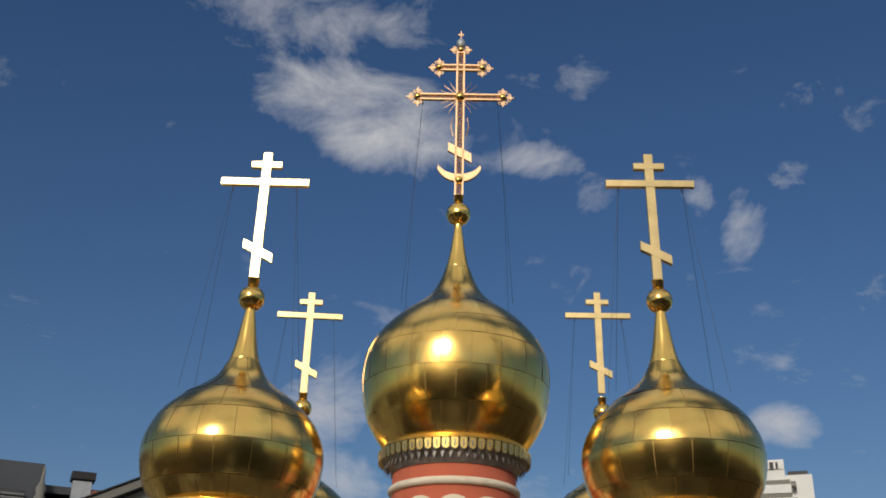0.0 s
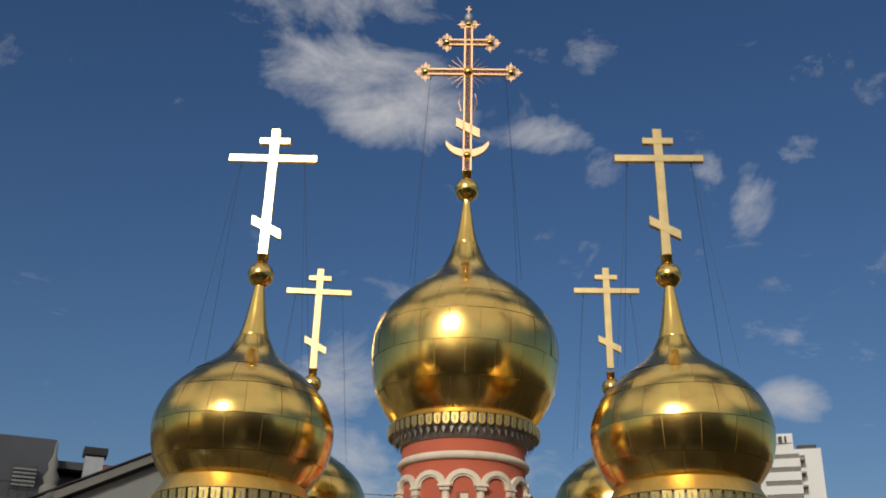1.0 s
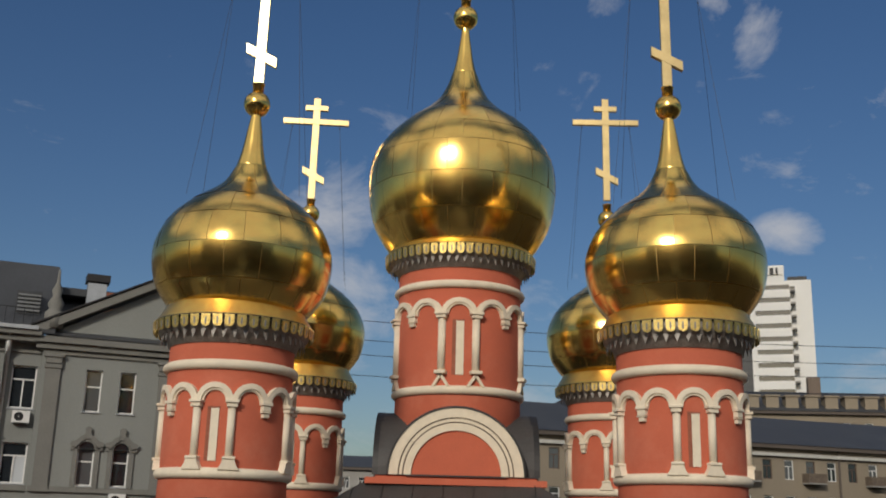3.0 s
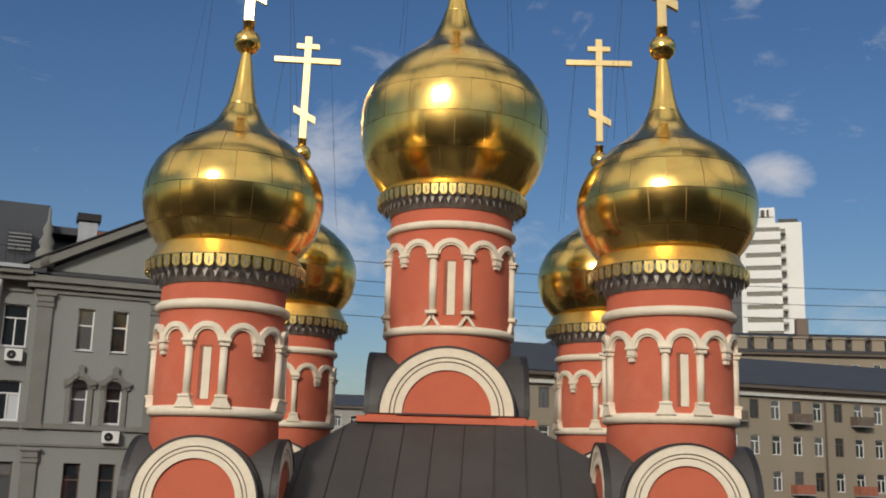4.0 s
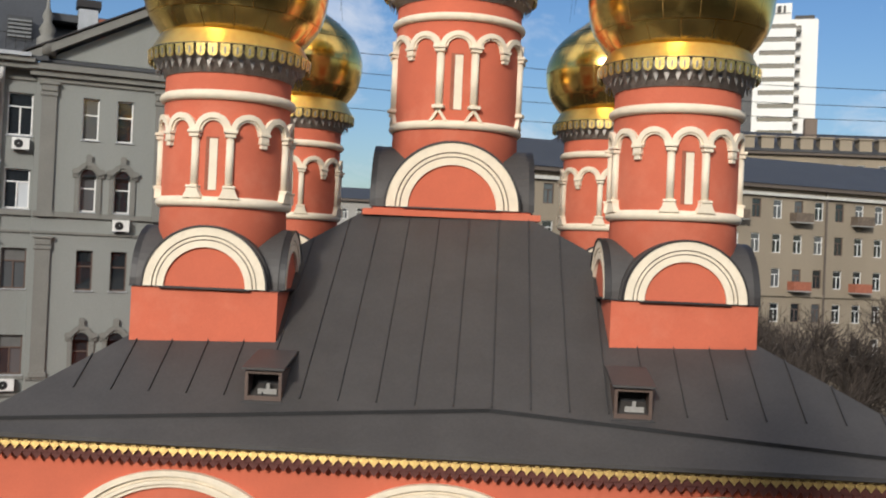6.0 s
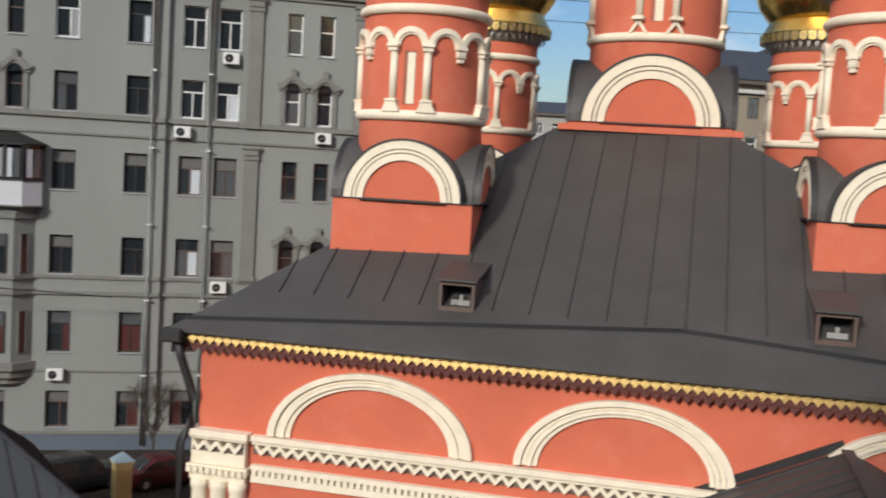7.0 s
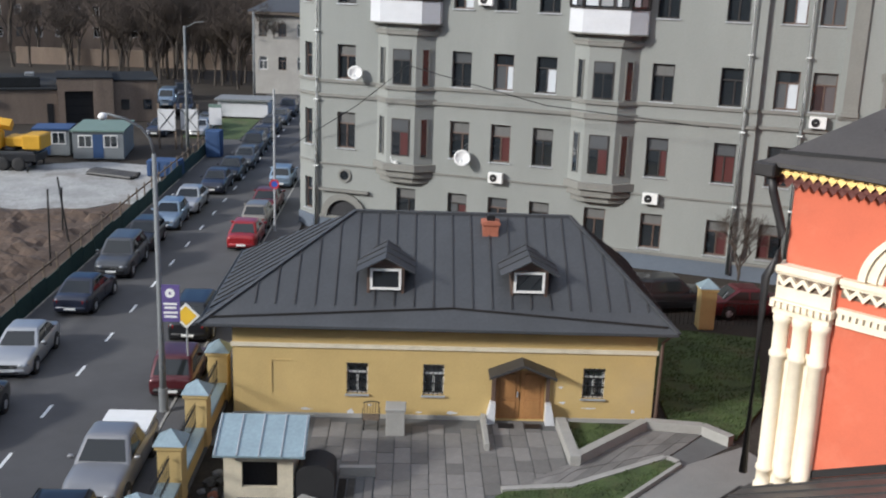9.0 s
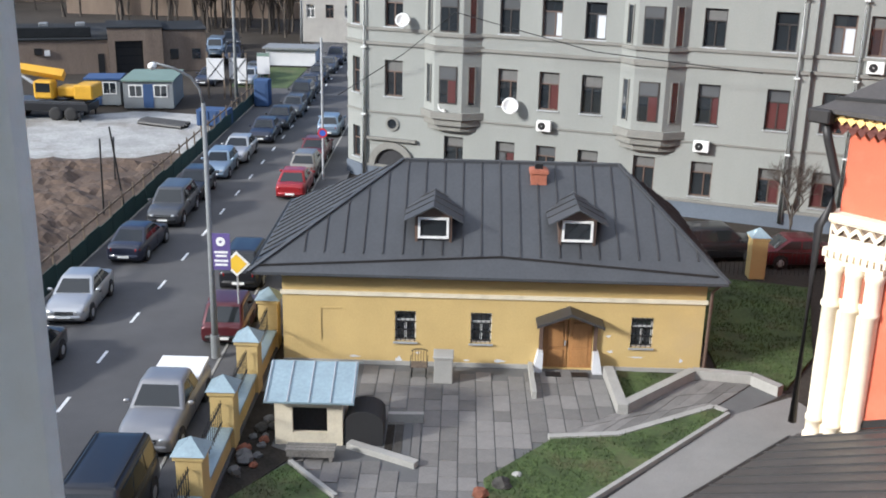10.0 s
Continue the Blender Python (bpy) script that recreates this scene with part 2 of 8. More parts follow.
FRAME_BROWN = material("brown_window_frame", (0.10, 0.065, 0.05), 0.5, 0, 0.1, 4.0, 20.0, 0.05)
FRAME_DARK = material("dark_window_frame", (0.028, 0.024, 0.022), 0.5, 0, 0.1, 4.0, 20.0, 0.05)
BLIND = material("grey_window_blind", (0.115, 0.115, 0.112), 0.7, 0, 0.1, 4.0, 20.0, 0.05)
CURTAIN = material("net_curtain", (0.50, 0.49, 0.45), 0.95, 0, 0.15, 3.0, 20.0, 0.2)
ROOM = material("dim_room", (0.03, 0.03, 0.033), 0.95, 0, 0.2, 1.0, 10.0, 0.0)
PLASTIC = material("white_plastic", (0.68, 0.68, 0.66), 0.45, 0, 0.06, 3.0, 20.0, 0.05)
PAINT_WHITE = material("white_panel", (0.52, 0.53, 0.55), 0.6, 0, 0.05, 1.0, 16.0, 0.05)
CONCRETE = material("weathered_concrete", (0.30, 0.29, 0.27), 0.9, 0, 0.12, 0.6, 12.0, 0.25, (0.26, 0.25, 0.24), 0.5)
BARK = material("grey_bark", (0.06, 0.05, 0.042), 0.95, 0, 0.25, 3.0, 20.0, 0.5)
TWIG = material("bare_twigs", (0.058, 0.045, 0.036), 0.95, 0, 0.3, 2.0, 20.0, 0.2)
RUBBER = material("tyre_rubber", (0.018, 0.018, 0.019), 0.85, 0, 0.1, 5.0, 30.0, 0.1)


def glass_material(name, tint, rough=0.03):
    m = bpy.data.materials.new(name)
    m.use_nodes = True
    b = m.node_tree.nodes["Principled BSDF"]
    b.inputs["Base Color"].default_value = (*tint, 1)
    b.inputs["Roughness"].default_value = rough
    b.inputs["IOR"].default_value = 1.5
    b.inputs["Specular IOR Level"].default_value = 0.9
    b.inputs["Coat Weight"].default_value = 0.6
    b.inputs["Coat Roughness"].default_value = 0.02
    return m


GLASS = glass_material("window_glass", (0.02, 0.024, 0.028))
GLASS_PALE = glass_material("curtained_glass", (0.30, 0.31, 0.32), 0.1)
GLASS_WINE = glass_material("wine_curtained_glass", (0.09, 0.035, 0.035), 0.06)
GLASS_DIM = glass_material("half_curtained_glass", (0.09, 0.095, 0.10), 0.06)
# white base colour paints the reflection of bright cloud into a pane
GLASS_SKY = glass_material("white_curtained_glass", (0.55, 0.58, 0.61), 0.1)
CAR_GLASS = glass_material("car_glass", (0.015, 0.018, 0.02))
CAR_GLASS.node_tree.nodes["Principled BSDF"].inputs["Specular IOR Level"].default_value = 0.45
CAR_GLASS.node_tree.nodes["Principled BSDF"].inputs["Coat Weight"].default_value = 0.1


# ---- helpers for meshes ----
def part(name, bm, mat, parent=None, label="", smooth=False, m=None):
    me = bpy.data.meshes.new(name)
    bmesh.ops.recalc_face_normals(bm, faces=bm.faces)
    bm.to_mesh(me)
    bm.free()
    me.materials.append(mat)
    if smooth:
        me.shade_smooth()
    ob = new(name, me)
    if parent:
        ob.parent = parent
    if m is not None:
        ob.matrix_basis = m
    if label:
        tagged(ob, label)
    return ob


def again(ob, m, parent=None):
    """Another object on the same mesh."""
    o = new(ob.name.split(".")[0], ob.data)
    o.parent = parent or ob.parent
    o.matrix_basis = m
    if "label" in ob:
        tagged(o, ob["label"])
    return o


def empty(name, m, label, category, group="", kind=""):
    e = new(name)
    e.matrix_basis = m
    e.empty_display_size = 0.3
    return tagged(e, label, category, group, kind)


def box(bm, x0, x1, y0, y1, z0, z1, bev=0.0):
    vs = [bm.verts.new((x, y, z)) for z in (z0, z1) for x, y in ((x0, y0), (x1, y0), (x1, y1), (x0, y1))]
    fs = [bm.faces.new([vs[i] for i in f]) for f in ((3, 2, 1, 0), (4, 5, 6, 7), (0, 1, 5, 4), (1, 2, 6, 5), (2, 3, 7, 6), (3, 0, 4, 7))]
    if bev:
        es = list({e for f in fs for e in f.edges})
        bmesh.ops.bevel(bm, geom=es, offset=bev, segments=1, affect="EDGES")
    return bm


def boxes(*dims, bev=0.0):
    bm = bmesh.new()
    for d in dims:
        box(bm, *d, bev=bev)
    return bm


def prism(bm, pts, y0, y1):
    """The outline pts (x, z) drawn out from y0 to y1."""
    a = [bm.verts.new((x, y0, z)) for x, z in pts]
    b = [bm.verts.new((x, y1, z)) for x, z in pts]
    n = len(pts)
    bm.faces.new(a)
    bm.faces.new(b[::-1])
    for i in range(n):
        bm.faces.new((a[i], b[i], b[(i + 1) % n], a[(i + 1) % n]))
    return bm


def plate(bm, pts, z0, z1):
    """The outline pts (x, y) drawn up from z0 to z1."""
    a = [bm.verts.new((x, y, z0)) for x, y in pts]
    b = [bm.verts.new((x, y, z1)) for x, y in pts]
    n = len(pts)
    bm.faces.new(a[::-1])
    bm.faces.new(b)
    for i in range(n):
        bm.faces.new((a[i], a[(i + 1) % n], b[(i + 1) % n], b[i]))
    return bm


def lathe(bm, profile, n=32, x=0.0, y=0.0):
    """Rings of (radius, z), turned round the upright line through x, y."""
    rings = []
    for r, z in profile:
        rings.append([bm.verts.new((x + r * math.sin(2 * math.pi * i / n), y - r * math.cos(2 * math.pi * i / n), z)) for i in range(n)])
    for a, b in zip(rings, rings[1:]):
        for i in range(n):
            j = (i + 1) % n
            bm.faces.new((a[i], a[j], b[j], b[i]))
    bm.faces.new(rings[0][::-1])
    bm.faces.new(rings[-1])
    return bm


def tube(bm, pts, r, n=6, r1=None):
    """A round bar along pts."""
    pts = [Vector(p) for p in pts]
    rings = []
    for i, p in enumerate(pts):
        d = (pts[min(i + 1, len(pts) - 1)] - pts[max(i - 1, 0)]).normalized()
        s = d.cross(Vector((0, 0, 1)))
        s = s.normalized() if s.length > 1e-4 else Vector((1, 0, 0))
        u = s.cross(d)
        rr = r if r1 is None else r + (r1 - r) * i / (len(pts) - 1)
        rings.append([bm.verts.new(p + (s * math.cos(2 * math.pi * k / n) + u * math.sin(2 * math.pi * k / n)) * rr) for k in range(n)])
    for a, b in zip(rings, rings[1:]):
        for k in range(n):
            bm.faces.new((a[k], a[(k + 1) % n], b[(k + 1) % n], b[k]))
    bm.faces.new(rings[0][::-1])
    bm.faces.new(rings[-1])
    return bm


def arch_band(bm, r0, r1, y0, y1, n=20, squash=1.0, a0=0.0, a1=180.0, cx=0.0, cz=0.0):
    """A half ring between the radii r0 and r1, from y0 to y1."""
    prev = None
    for i in range(n + 1):
        a = radians(a0 + (a1 - a0) * i / n)
        c, s = math.cos(a), math.sin(a) * squash
        q = [bm.verts.new((cx + r * c, y, cz + r * s)) for r, y in ((r0, y0), (r1, y0), (r1, y1), (r0, y1))]
        if prev:
            for k in range(4):
                bm.faces.new((prev[k], prev[(k + 1) % 4], q[(k + 1) % 4], q[k]))
        else:
            bm.faces.new(q[::-1])
        prev = q
    bm.faces.new(prev)
    return bm


def bent(bm, radius):
    """Bends x along a cylinder of that radius; y is the depth towards its axis."""
    for v in bm.verts:
        a, r = v.co.x / radius, radius - v.co.y
        v.co.x, v.co.y = r * math.sin(a), -r * math.cos(a)
    return bm


def fill(bm, pts):
    return bm.faces.new([bm.verts.new(p) for p in pts])


def slab(bm, pts, thick):
    """A flat polygon in space with that thickness downwards."""
    a = [bm.verts.new(p) for p in pts]
    b = [bm.verts.new(Vector(p) - Vector((0, 0, thick))) for p in pts]
    bm.faces.new(a)
    bm.faces.new(b[::-1])
    n = len(pts)
    for i in range(n):
        bm.faces.new((a[i], b[i], b[(i + 1) % n], a[(i + 1) % n]))
    return bm


def strip_between(bm, p, q, w, h):
    """A bar of width w and height h lying on the line from p to q."""
    p, q = Vector(p), Vector(q)
    d = (q - p).normalized()
    s = d.cross(Vector((0, 0, 1))).normalized() * (w / 2)
    u = s.normalized().cross(d) * h
    a = [bm.verts.new(p + o) for o in (-s, s, s + u, u - s)]
    b = [bm.verts.new(q + o) for o in (-s, s, s + u, u - s)]
    bm.faces.new(a)
    bm.faces.new(b[::-1])
    for i in range(4):
        bm.faces.new((a[i], b[i], b[(i + 1) % 4], a[(i + 1) % 4]))
    return bm


# ---- ground ----
ground = part("ground", plate(bmesh.new(), [(-2500, -2500), (2500, -2500), (2500, 2500), (-2500, 2500)], -0.6, -0.02), GROUND)
tagged(ground, "grey-brown city ground of dirt and old paving", "ground", kind="structure")

# ---- church ----
church = empty("church", Matrix(), "five-domed red plaster church with cream trim and gilded onion domes", "church")


def smooth_profile(keys, n=6):
    """Catmull-Rom through (radius, z)."""
    out = []
    k = [keys[0], *keys, keys[-1]]
    for i in range(1, len(k) - 2):
        for j in range(n):
            t = j / n
            p = []
            for c in (0, 1):
                a, b, d, e = k[i - 1][c], k[i][c], k[i + 1][c], k[i + 2][c]
                p.append(0.5 * (2 * b + (d - a) * t + (2 * a - 5 * b + 4 * d - e) * t * t + (3 * b - a - 3 * d + e) * t ** 3))
            out.append((max(0.02, p[0]), p[1]))
    out.append(keys[-1])
    return out


def dome(keys, breaks, gores, at, name="dome"):
    """An onion dome of gilded panels: rows of gores between the heights in breaks."""
    prof = smooth_profile(keys, 8)
    core = bmesh.new()
    lathe(core, [(max(0.01, r - 0.02), z) for r, z in prof], 48)
    d = part(name, core, GOLD_JOINT, church, "gilded sheet onion dome", True, at)
    rng = random.Random(len(keys) * 7 + gores)
    for k, (z0, z1) in enumerate(zip(breaks, breaks[1:])):
        rows = [p for p in prof if z0 <= p[1] <= z1]

        def radius(z):
            for (ra, za), (rb, zb) in zip(prof, prof[1:]):
                if za <= z <= zb:
                    return ra + (rb - ra) * (z - za) / max(1e-6, zb - za)
            return prof[-1][0]
        count = gores if k < len(breaks) - 3 else gores // 2
        wide = 2 * math.pi / count
        bm = bmesh.new()
        nv, nu = 9, 7
        grid = []
        for i in range(nv):
            z = z0 + 0.009 + (z1 - z0 - 0.018) * i / (nv - 1)
            r = radius(z)
            row = []
            for j in range(nu):
                s = j / (nu - 1)
                gap = 0.009 / max(r, 0.3)
                a = -wide / 2 + gap + (wide - 2 * gap) * s
                bow = 0.010 * math.sin(math.pi * s) * min(1.0, r)
                row.append(bm.verts.new(((r + bow) * math.sin(a), -(r + bow) * math.cos(a), z)))
            grid.append(row)
        for i in range(nv - 1):
            for j in range(nu - 1):
                bm.faces.new((grid[i][j], grid[i][j + 1], grid[i + 1][j + 1], grid[i + 1][j]))
        first = None
        for g in range(count):
            turn = 360.0 * (g + 0.5 * (k % 2)) / count
            zc = (z0 + z1) / 2
            rc = radius(zc)
            m = (pose(0, 0, 0, 0, 0, turn) @ pose(0, -rc - 0.004, zc, rng.uniform(-0.8, 0.8), 0, rng.uniform(-0.8, 0.8)) @ pose(0, rc, -zc))
            if first is None:
                first = part("panel", bm, GOLD, d, "", True, m)
            else:
                again(first, m, d)
    return d


def spire(z_cone0, r0, z_cone1, r1, ball_z, ball_r, at, collar_top):
    bm = bmesh.new()
    h = z_cone1 - z_cone0
    lathe(bm, smooth_profile([(r0, z_cone0), (r0 * 0.80, z_cone0 + h * 0.2), (r0 * 0.64, z_cone0 + h * 0.42), (r0 * 0.50, z_cone0 + h * 0.68), (r1, z_cone1), (r1, ball_z - ball_r * 0.9)], 3), 28)
    s = part("spire", bm, GOLD, church, "gilded conical dome tip", True, at)
    bm = bmesh.new()
    lathe(bm, [(max(0.02, ball_r * math.sin(math.pi * i / 14)), ball_z - ball_r * math.cos(math.pi * i / 14)) for i in range(15)], 28)
    part("ball", bm, GOLD, s, "polished gilded ball", True)
    bm = bmesh.new()
    w = r1 * 1.15
    lathe(bm, [(w, ball_z + ball_r * 0.9), (w, collar_top), (w * 1.15, collar_top + 0.02), (w * 1.15, collar_top + 0.06)], 16)
    part("collar", bm, GOLD, s, "", True)
    return s


def fringe(radius, z_top, z_bot, count, at):
    """The gilded scalloped valance with the darker lambrequin behind it."""
    bm = bmesh.new()
    lathe(bm, [(radius - 0.47, z_bot - 0.4), (radius - 0.38, z_bot - 0.1), (radius - 0.12, z_bot + 0.02), (radius - 0.03, z_top)], 64)
    v = part("valance", bm, LAMBREQUIN, church, "scalloped gilded valance under the dome", True, at)
    w = 2 * math.pi * radius / count
    h = z_top - z_bot
    pts = [(-w * 0.4, h), (-w * 0.4, h * 0.35), (-w * 0.3, h * 0.1), (0, 0), (w * 0.3, h * 0.1), (w * 0.4, h * 0.35), (w * 0.4, h)]
    bm = prism(bmesh.new(), pts, -0.012, 0.012)
    inner = [(x * 0.2, h * 0.35 + (z - h * 0.3) * 0.6) for x, z in pts]
    ib = prism(bmesh.new(), inner, -0.02, -0.013)
    first = None
    shade = None
    for i in range(count):
        m = pose(0, 0, 0, 0, 0, 360.0 * i / count) @ pose(0, -radius - 0.03, z_bot, 5, 0, 0)
        if first is None:
            first = part("scale", bm, GOLD_OLD, v, "", False, m)
            shade = part("boss", ib, LAMBREQUIN, v, "", False, m)
        else:
            again(first, m, v)
            again(shade, m, v)
    # small drops of the lambrequin below
    d = bmesh.new()
    prism(d, [(-w * 0.28, 0.3), (0, 0), (w * 0.28, 0.3)], -0.01, 0.01)
    first = None
    for i in range(count):
        m = pose(0, 0, 0, 0, 0, 360.0 * (i + 0.5) / count) @ pose(0, -radius + 0.2, z_bot - 0.3, -6, 0, 0)
        if first is None:
            first = part("drop", d, LAMBREQUIN, v, "", False, m)
        else:
            again(first, m, v)
    bm = bmesh.new()
    lathe(bm, [(radius + 0.03, z_top - 0.03), (radius + 0.05, z_top), (radius + 0.03, z_top + 0.04), (radius - 0.05, z_top + 0.05)], 64)
    part("rim", bm, ROOF_EDGE, v, "", True)
    return v


def drum(radius, z0, low, win0, win1, spring, arch_top, ring, z1, at, legs=False):
    """A round drum with two mouldings, an arcade on half columns, hanging pendants and blind slit windows."""
    bm = bmesh.new()
    lathe(bm, [(radius * 1.03, z0), (radius, low), (radius, ring), (radius, z1)], 64)
    d = part("drum", bm, RED, church, "red plaster drum", True, at)
    for z, t in ((low, 0.16), (ring, 0.15)):
        bm = bmesh.new()
        lathe(bm, [(radius - 0.02, z - t), (radius + 0.07, z - t), (radius + 0.15, z - t * 0.5), (radius + 0.17, z), (radius + 0.14, z + t * 0.55),
                   (radius + 0.06, z + t), (radius - 0.02, z + t)], 64)
        part("moulding", bm, WHITE, d, "cream round moulding", True)
    bay = radius * radians(30)
    ro = bay * 0.52
    sq = (arch_top - spring) / ro
    bm = arch_band(bmesh.new(), ro * 0.70, ro, -0.15, 0.02, 12, sq, cz=spring)
    arch_band(bm, ro * 0.58, ro * 0.72, -0.09, 0.02, 12, sq, cz=spring)
    bent(bm, radius)
    cap = spring
    shaft_top, shaft_bot = cap - 0.2, win0 + 0.05
    w = bay * 0.115
    col = bmesh.new()
    lathe(col, [(w, shaft_bot), (w, shaft_top)], 14, 0, -0.04)
    cap_b = boxes((-w * 1.7, w * 1.7, -w * 1.7 - 0.05, 0.05, cap - 0.07, cap + 0.02), (-w * 1.35, w * 1.35, -w * 1.4 - 0.04, 0.05, cap - 0.2, cap - 0.09), bev=0.015)
    base_b = bmesh.new()
    if legs:
        for s in (-1, 1):
            prism(base_b, [(s * 0.02, shaft_bot), (s * 0.36, low + 0.12), (s * 0.24, low + 0.12), (s * -0.10, shaft_bot)], -0.14, 0.05)
        box(base_b, -w * 1.5, w * 1.5, -w * 1.5 - 0.05, 0.05, shaft_bot - 0.03, shaft_bot + 0.1, 0.015)
    else:
        prism(base_b, [(-w * 2.6, low + 0.1), (w * 2.6, low + 0.1), (w * 1.7, low + 0.3), (w * 1.5, shaft_bot), (-w * 1.5, shaft_bot), (-w * 1.7, low + 0.3)], -0.2, 0.05)
        box(base_b, -w * 1.6, w * 1.6, -w * 1.6 - 0.05, 0.05, shaft_bot, shaft_bot + 0.08, 0.015)
    pend = boxes((-w * 1.6, w * 1.6, -0.19, 0.05, cap - 0.08, cap + 0.02), (-w * 1.2, w * 1.2, -0.15, 0.05, cap - 0.26, cap - 0.09),
                 (-w * 1.35, w * 1.35, -0.17, 0.05, cap - 0.31, cap - 0.27), (-w * 0.9, w * 0.9, -0.13, 0.05, cap - 0.45, cap - 0.32), bev=0.012)
    win = bmesh.new()
    ww = bay * 0.15
    box(win, -ww * 0.55, ww, -0.03, 0.2, win0, win1)
    rec = bmesh.new()
    box(rec, -ww * 1.3, -ww * 0.56, -0.012, 0.2, win0, win1 + 0.06)
    box(rec, -ww * 0.56, ww * 1.15, -0.012, 0.2, win1 + 0.005, win1 + 0.06)
    objs = {}
    for i in range(12):
        m = pose(0, 0, 0, 0, 0, 30 * i)
        if "arch" not in objs:
            objs["arch"] = part("arch", bm, WHITE, d, "cream double-stepped arch", False, m)
        else:
            again(objs["arch"], m, d)
        edge = pose(0, 0, 0, 0, 0, 30 * i + 15) @ pose(0, -radius, 0)
        kinds = [("pendant", pend, WHITE, "hanging cream pendant")] if i % 3 == 1 else [("column", col, WHITE, "cream half column"), ("capital", cap_b, WHITE, ""), ("column_base", base_b, WHITE, "")]
        for nm, b, mat, lab in kinds:
            if nm not in objs:
                objs[nm] = part(nm, b, mat, d, lab, nm == "column", edge)
            else:
                again(objs[nm], edge, d)
        if i % 3 == 0:
            wm = m @ pose(0, -radius, 0)
            if "w" not in objs:
                objs["w"] = part("blind_window", win, WHITE, d, "cream blind slit window", False, wm)
                objs["rv"] = part("window_reveal", rec, BRICK, d, "", False, wm)
            else:
                again(objs["w"], wm, d)
                again(objs["rv"], wm, d)
    return d


def pedestal(half, z0, z1, arch_half, arch_h, at, band=0.0):
    """A square base with a round kokoshnik gable on each face and dark metal barrels behind."""
    bm = boxes((-half, half, -half, half, z0 - 1.2, z1))
    p = part("pedestal", bm, RED, church, "square red tower base with round gables", False, at)
    bm = bmesh.new()
    vr = arch_half + 0.10
    sq = (arch_h + 0.06) / vr
    for turn in (0, 90):
        n = 24
        a = []
        for y in (-half + 0.05, half - 0.05):
            ring = []
            for i in range(n + 1):
                t = math.pi * i / n
                x, z = vr * math.cos(t), z1 + vr * math.sin(t) * sq
                ring.append(bm.verts.new((x, y, z) if turn == 0 else (-y, x, z)))
            a.append(ring)
        for i in range(n):
            bm.faces.new((a[0][i], a[1][i], a[1][i + 1], a[0][i + 1]))
        bm.faces.new(a[0])
        bm.faces.new(a[1][::-1])
    part("barrel_roof", bm, ROOF, p, "dark sheet-metal barrel roof behind the gables")
    # corner fillets of sheet metal
    ob = {}
    asq = arch_h / arch_half
    outer = arch_band(bmesh.new(), arch_half * 0.86, arch_half, -0.12, 0.1, 28, asq)
    middle = arch_band(bmesh.new(), arch_half * 0.795, arch_half * 0.84, -0.10, 0.1, 28, asq)
    # dark backing band: paints the shade between the arch steps
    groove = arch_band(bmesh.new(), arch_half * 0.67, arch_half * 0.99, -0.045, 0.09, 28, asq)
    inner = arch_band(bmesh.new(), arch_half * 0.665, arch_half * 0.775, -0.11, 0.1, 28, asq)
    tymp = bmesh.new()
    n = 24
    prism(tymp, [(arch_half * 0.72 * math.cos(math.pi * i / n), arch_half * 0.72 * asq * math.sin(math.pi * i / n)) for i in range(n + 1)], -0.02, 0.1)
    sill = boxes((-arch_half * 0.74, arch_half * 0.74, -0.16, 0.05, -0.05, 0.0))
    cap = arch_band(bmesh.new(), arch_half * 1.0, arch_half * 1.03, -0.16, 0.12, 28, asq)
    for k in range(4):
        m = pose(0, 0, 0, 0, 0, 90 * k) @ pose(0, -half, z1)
        for nm, b, mat, lab in (("gable_arch", outer, WHITE, "cream stepped gable arch"), ("gable_groove", groove, RECESS_SHADE, "grooves between the bands, coloured dark as shade"), ("gable_arch_middle", middle, WHITE, ""), ("gable_arch_inner", inner, WHITE, ""),
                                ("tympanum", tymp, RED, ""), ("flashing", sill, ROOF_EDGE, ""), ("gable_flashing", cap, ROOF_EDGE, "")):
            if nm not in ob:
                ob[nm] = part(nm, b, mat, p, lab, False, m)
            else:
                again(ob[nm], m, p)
    # thin metal coping round the top of the base
    bm = boxes((-half - 0.06, half + 0.06, -half - 0.06, -half + 0.02, z1 - 0.03, z1 + 0.015), (-half - 0.06, half + 0.06, half - 0.02, half + 0.06, z1 - 0.03, z1 + 0.015),
               (-half - 0.06, -half + 0.02, -half + 0.03, half - 0.03, z1 - 0.03, z1 + 0.015), (half - 0.02, half + 0.06, -half + 0.03, half - 0.03, z1 - 0.03, z1 + 0.015))
    part("coping", bm, ROOF_EDGE, p)
    if band:
        bm = boxes((-half - 0.35, half + 0.35, -half - 0.35, half + 0.35, z0 - band, z0))
        part("base_band", bm, RED, p)
    return p


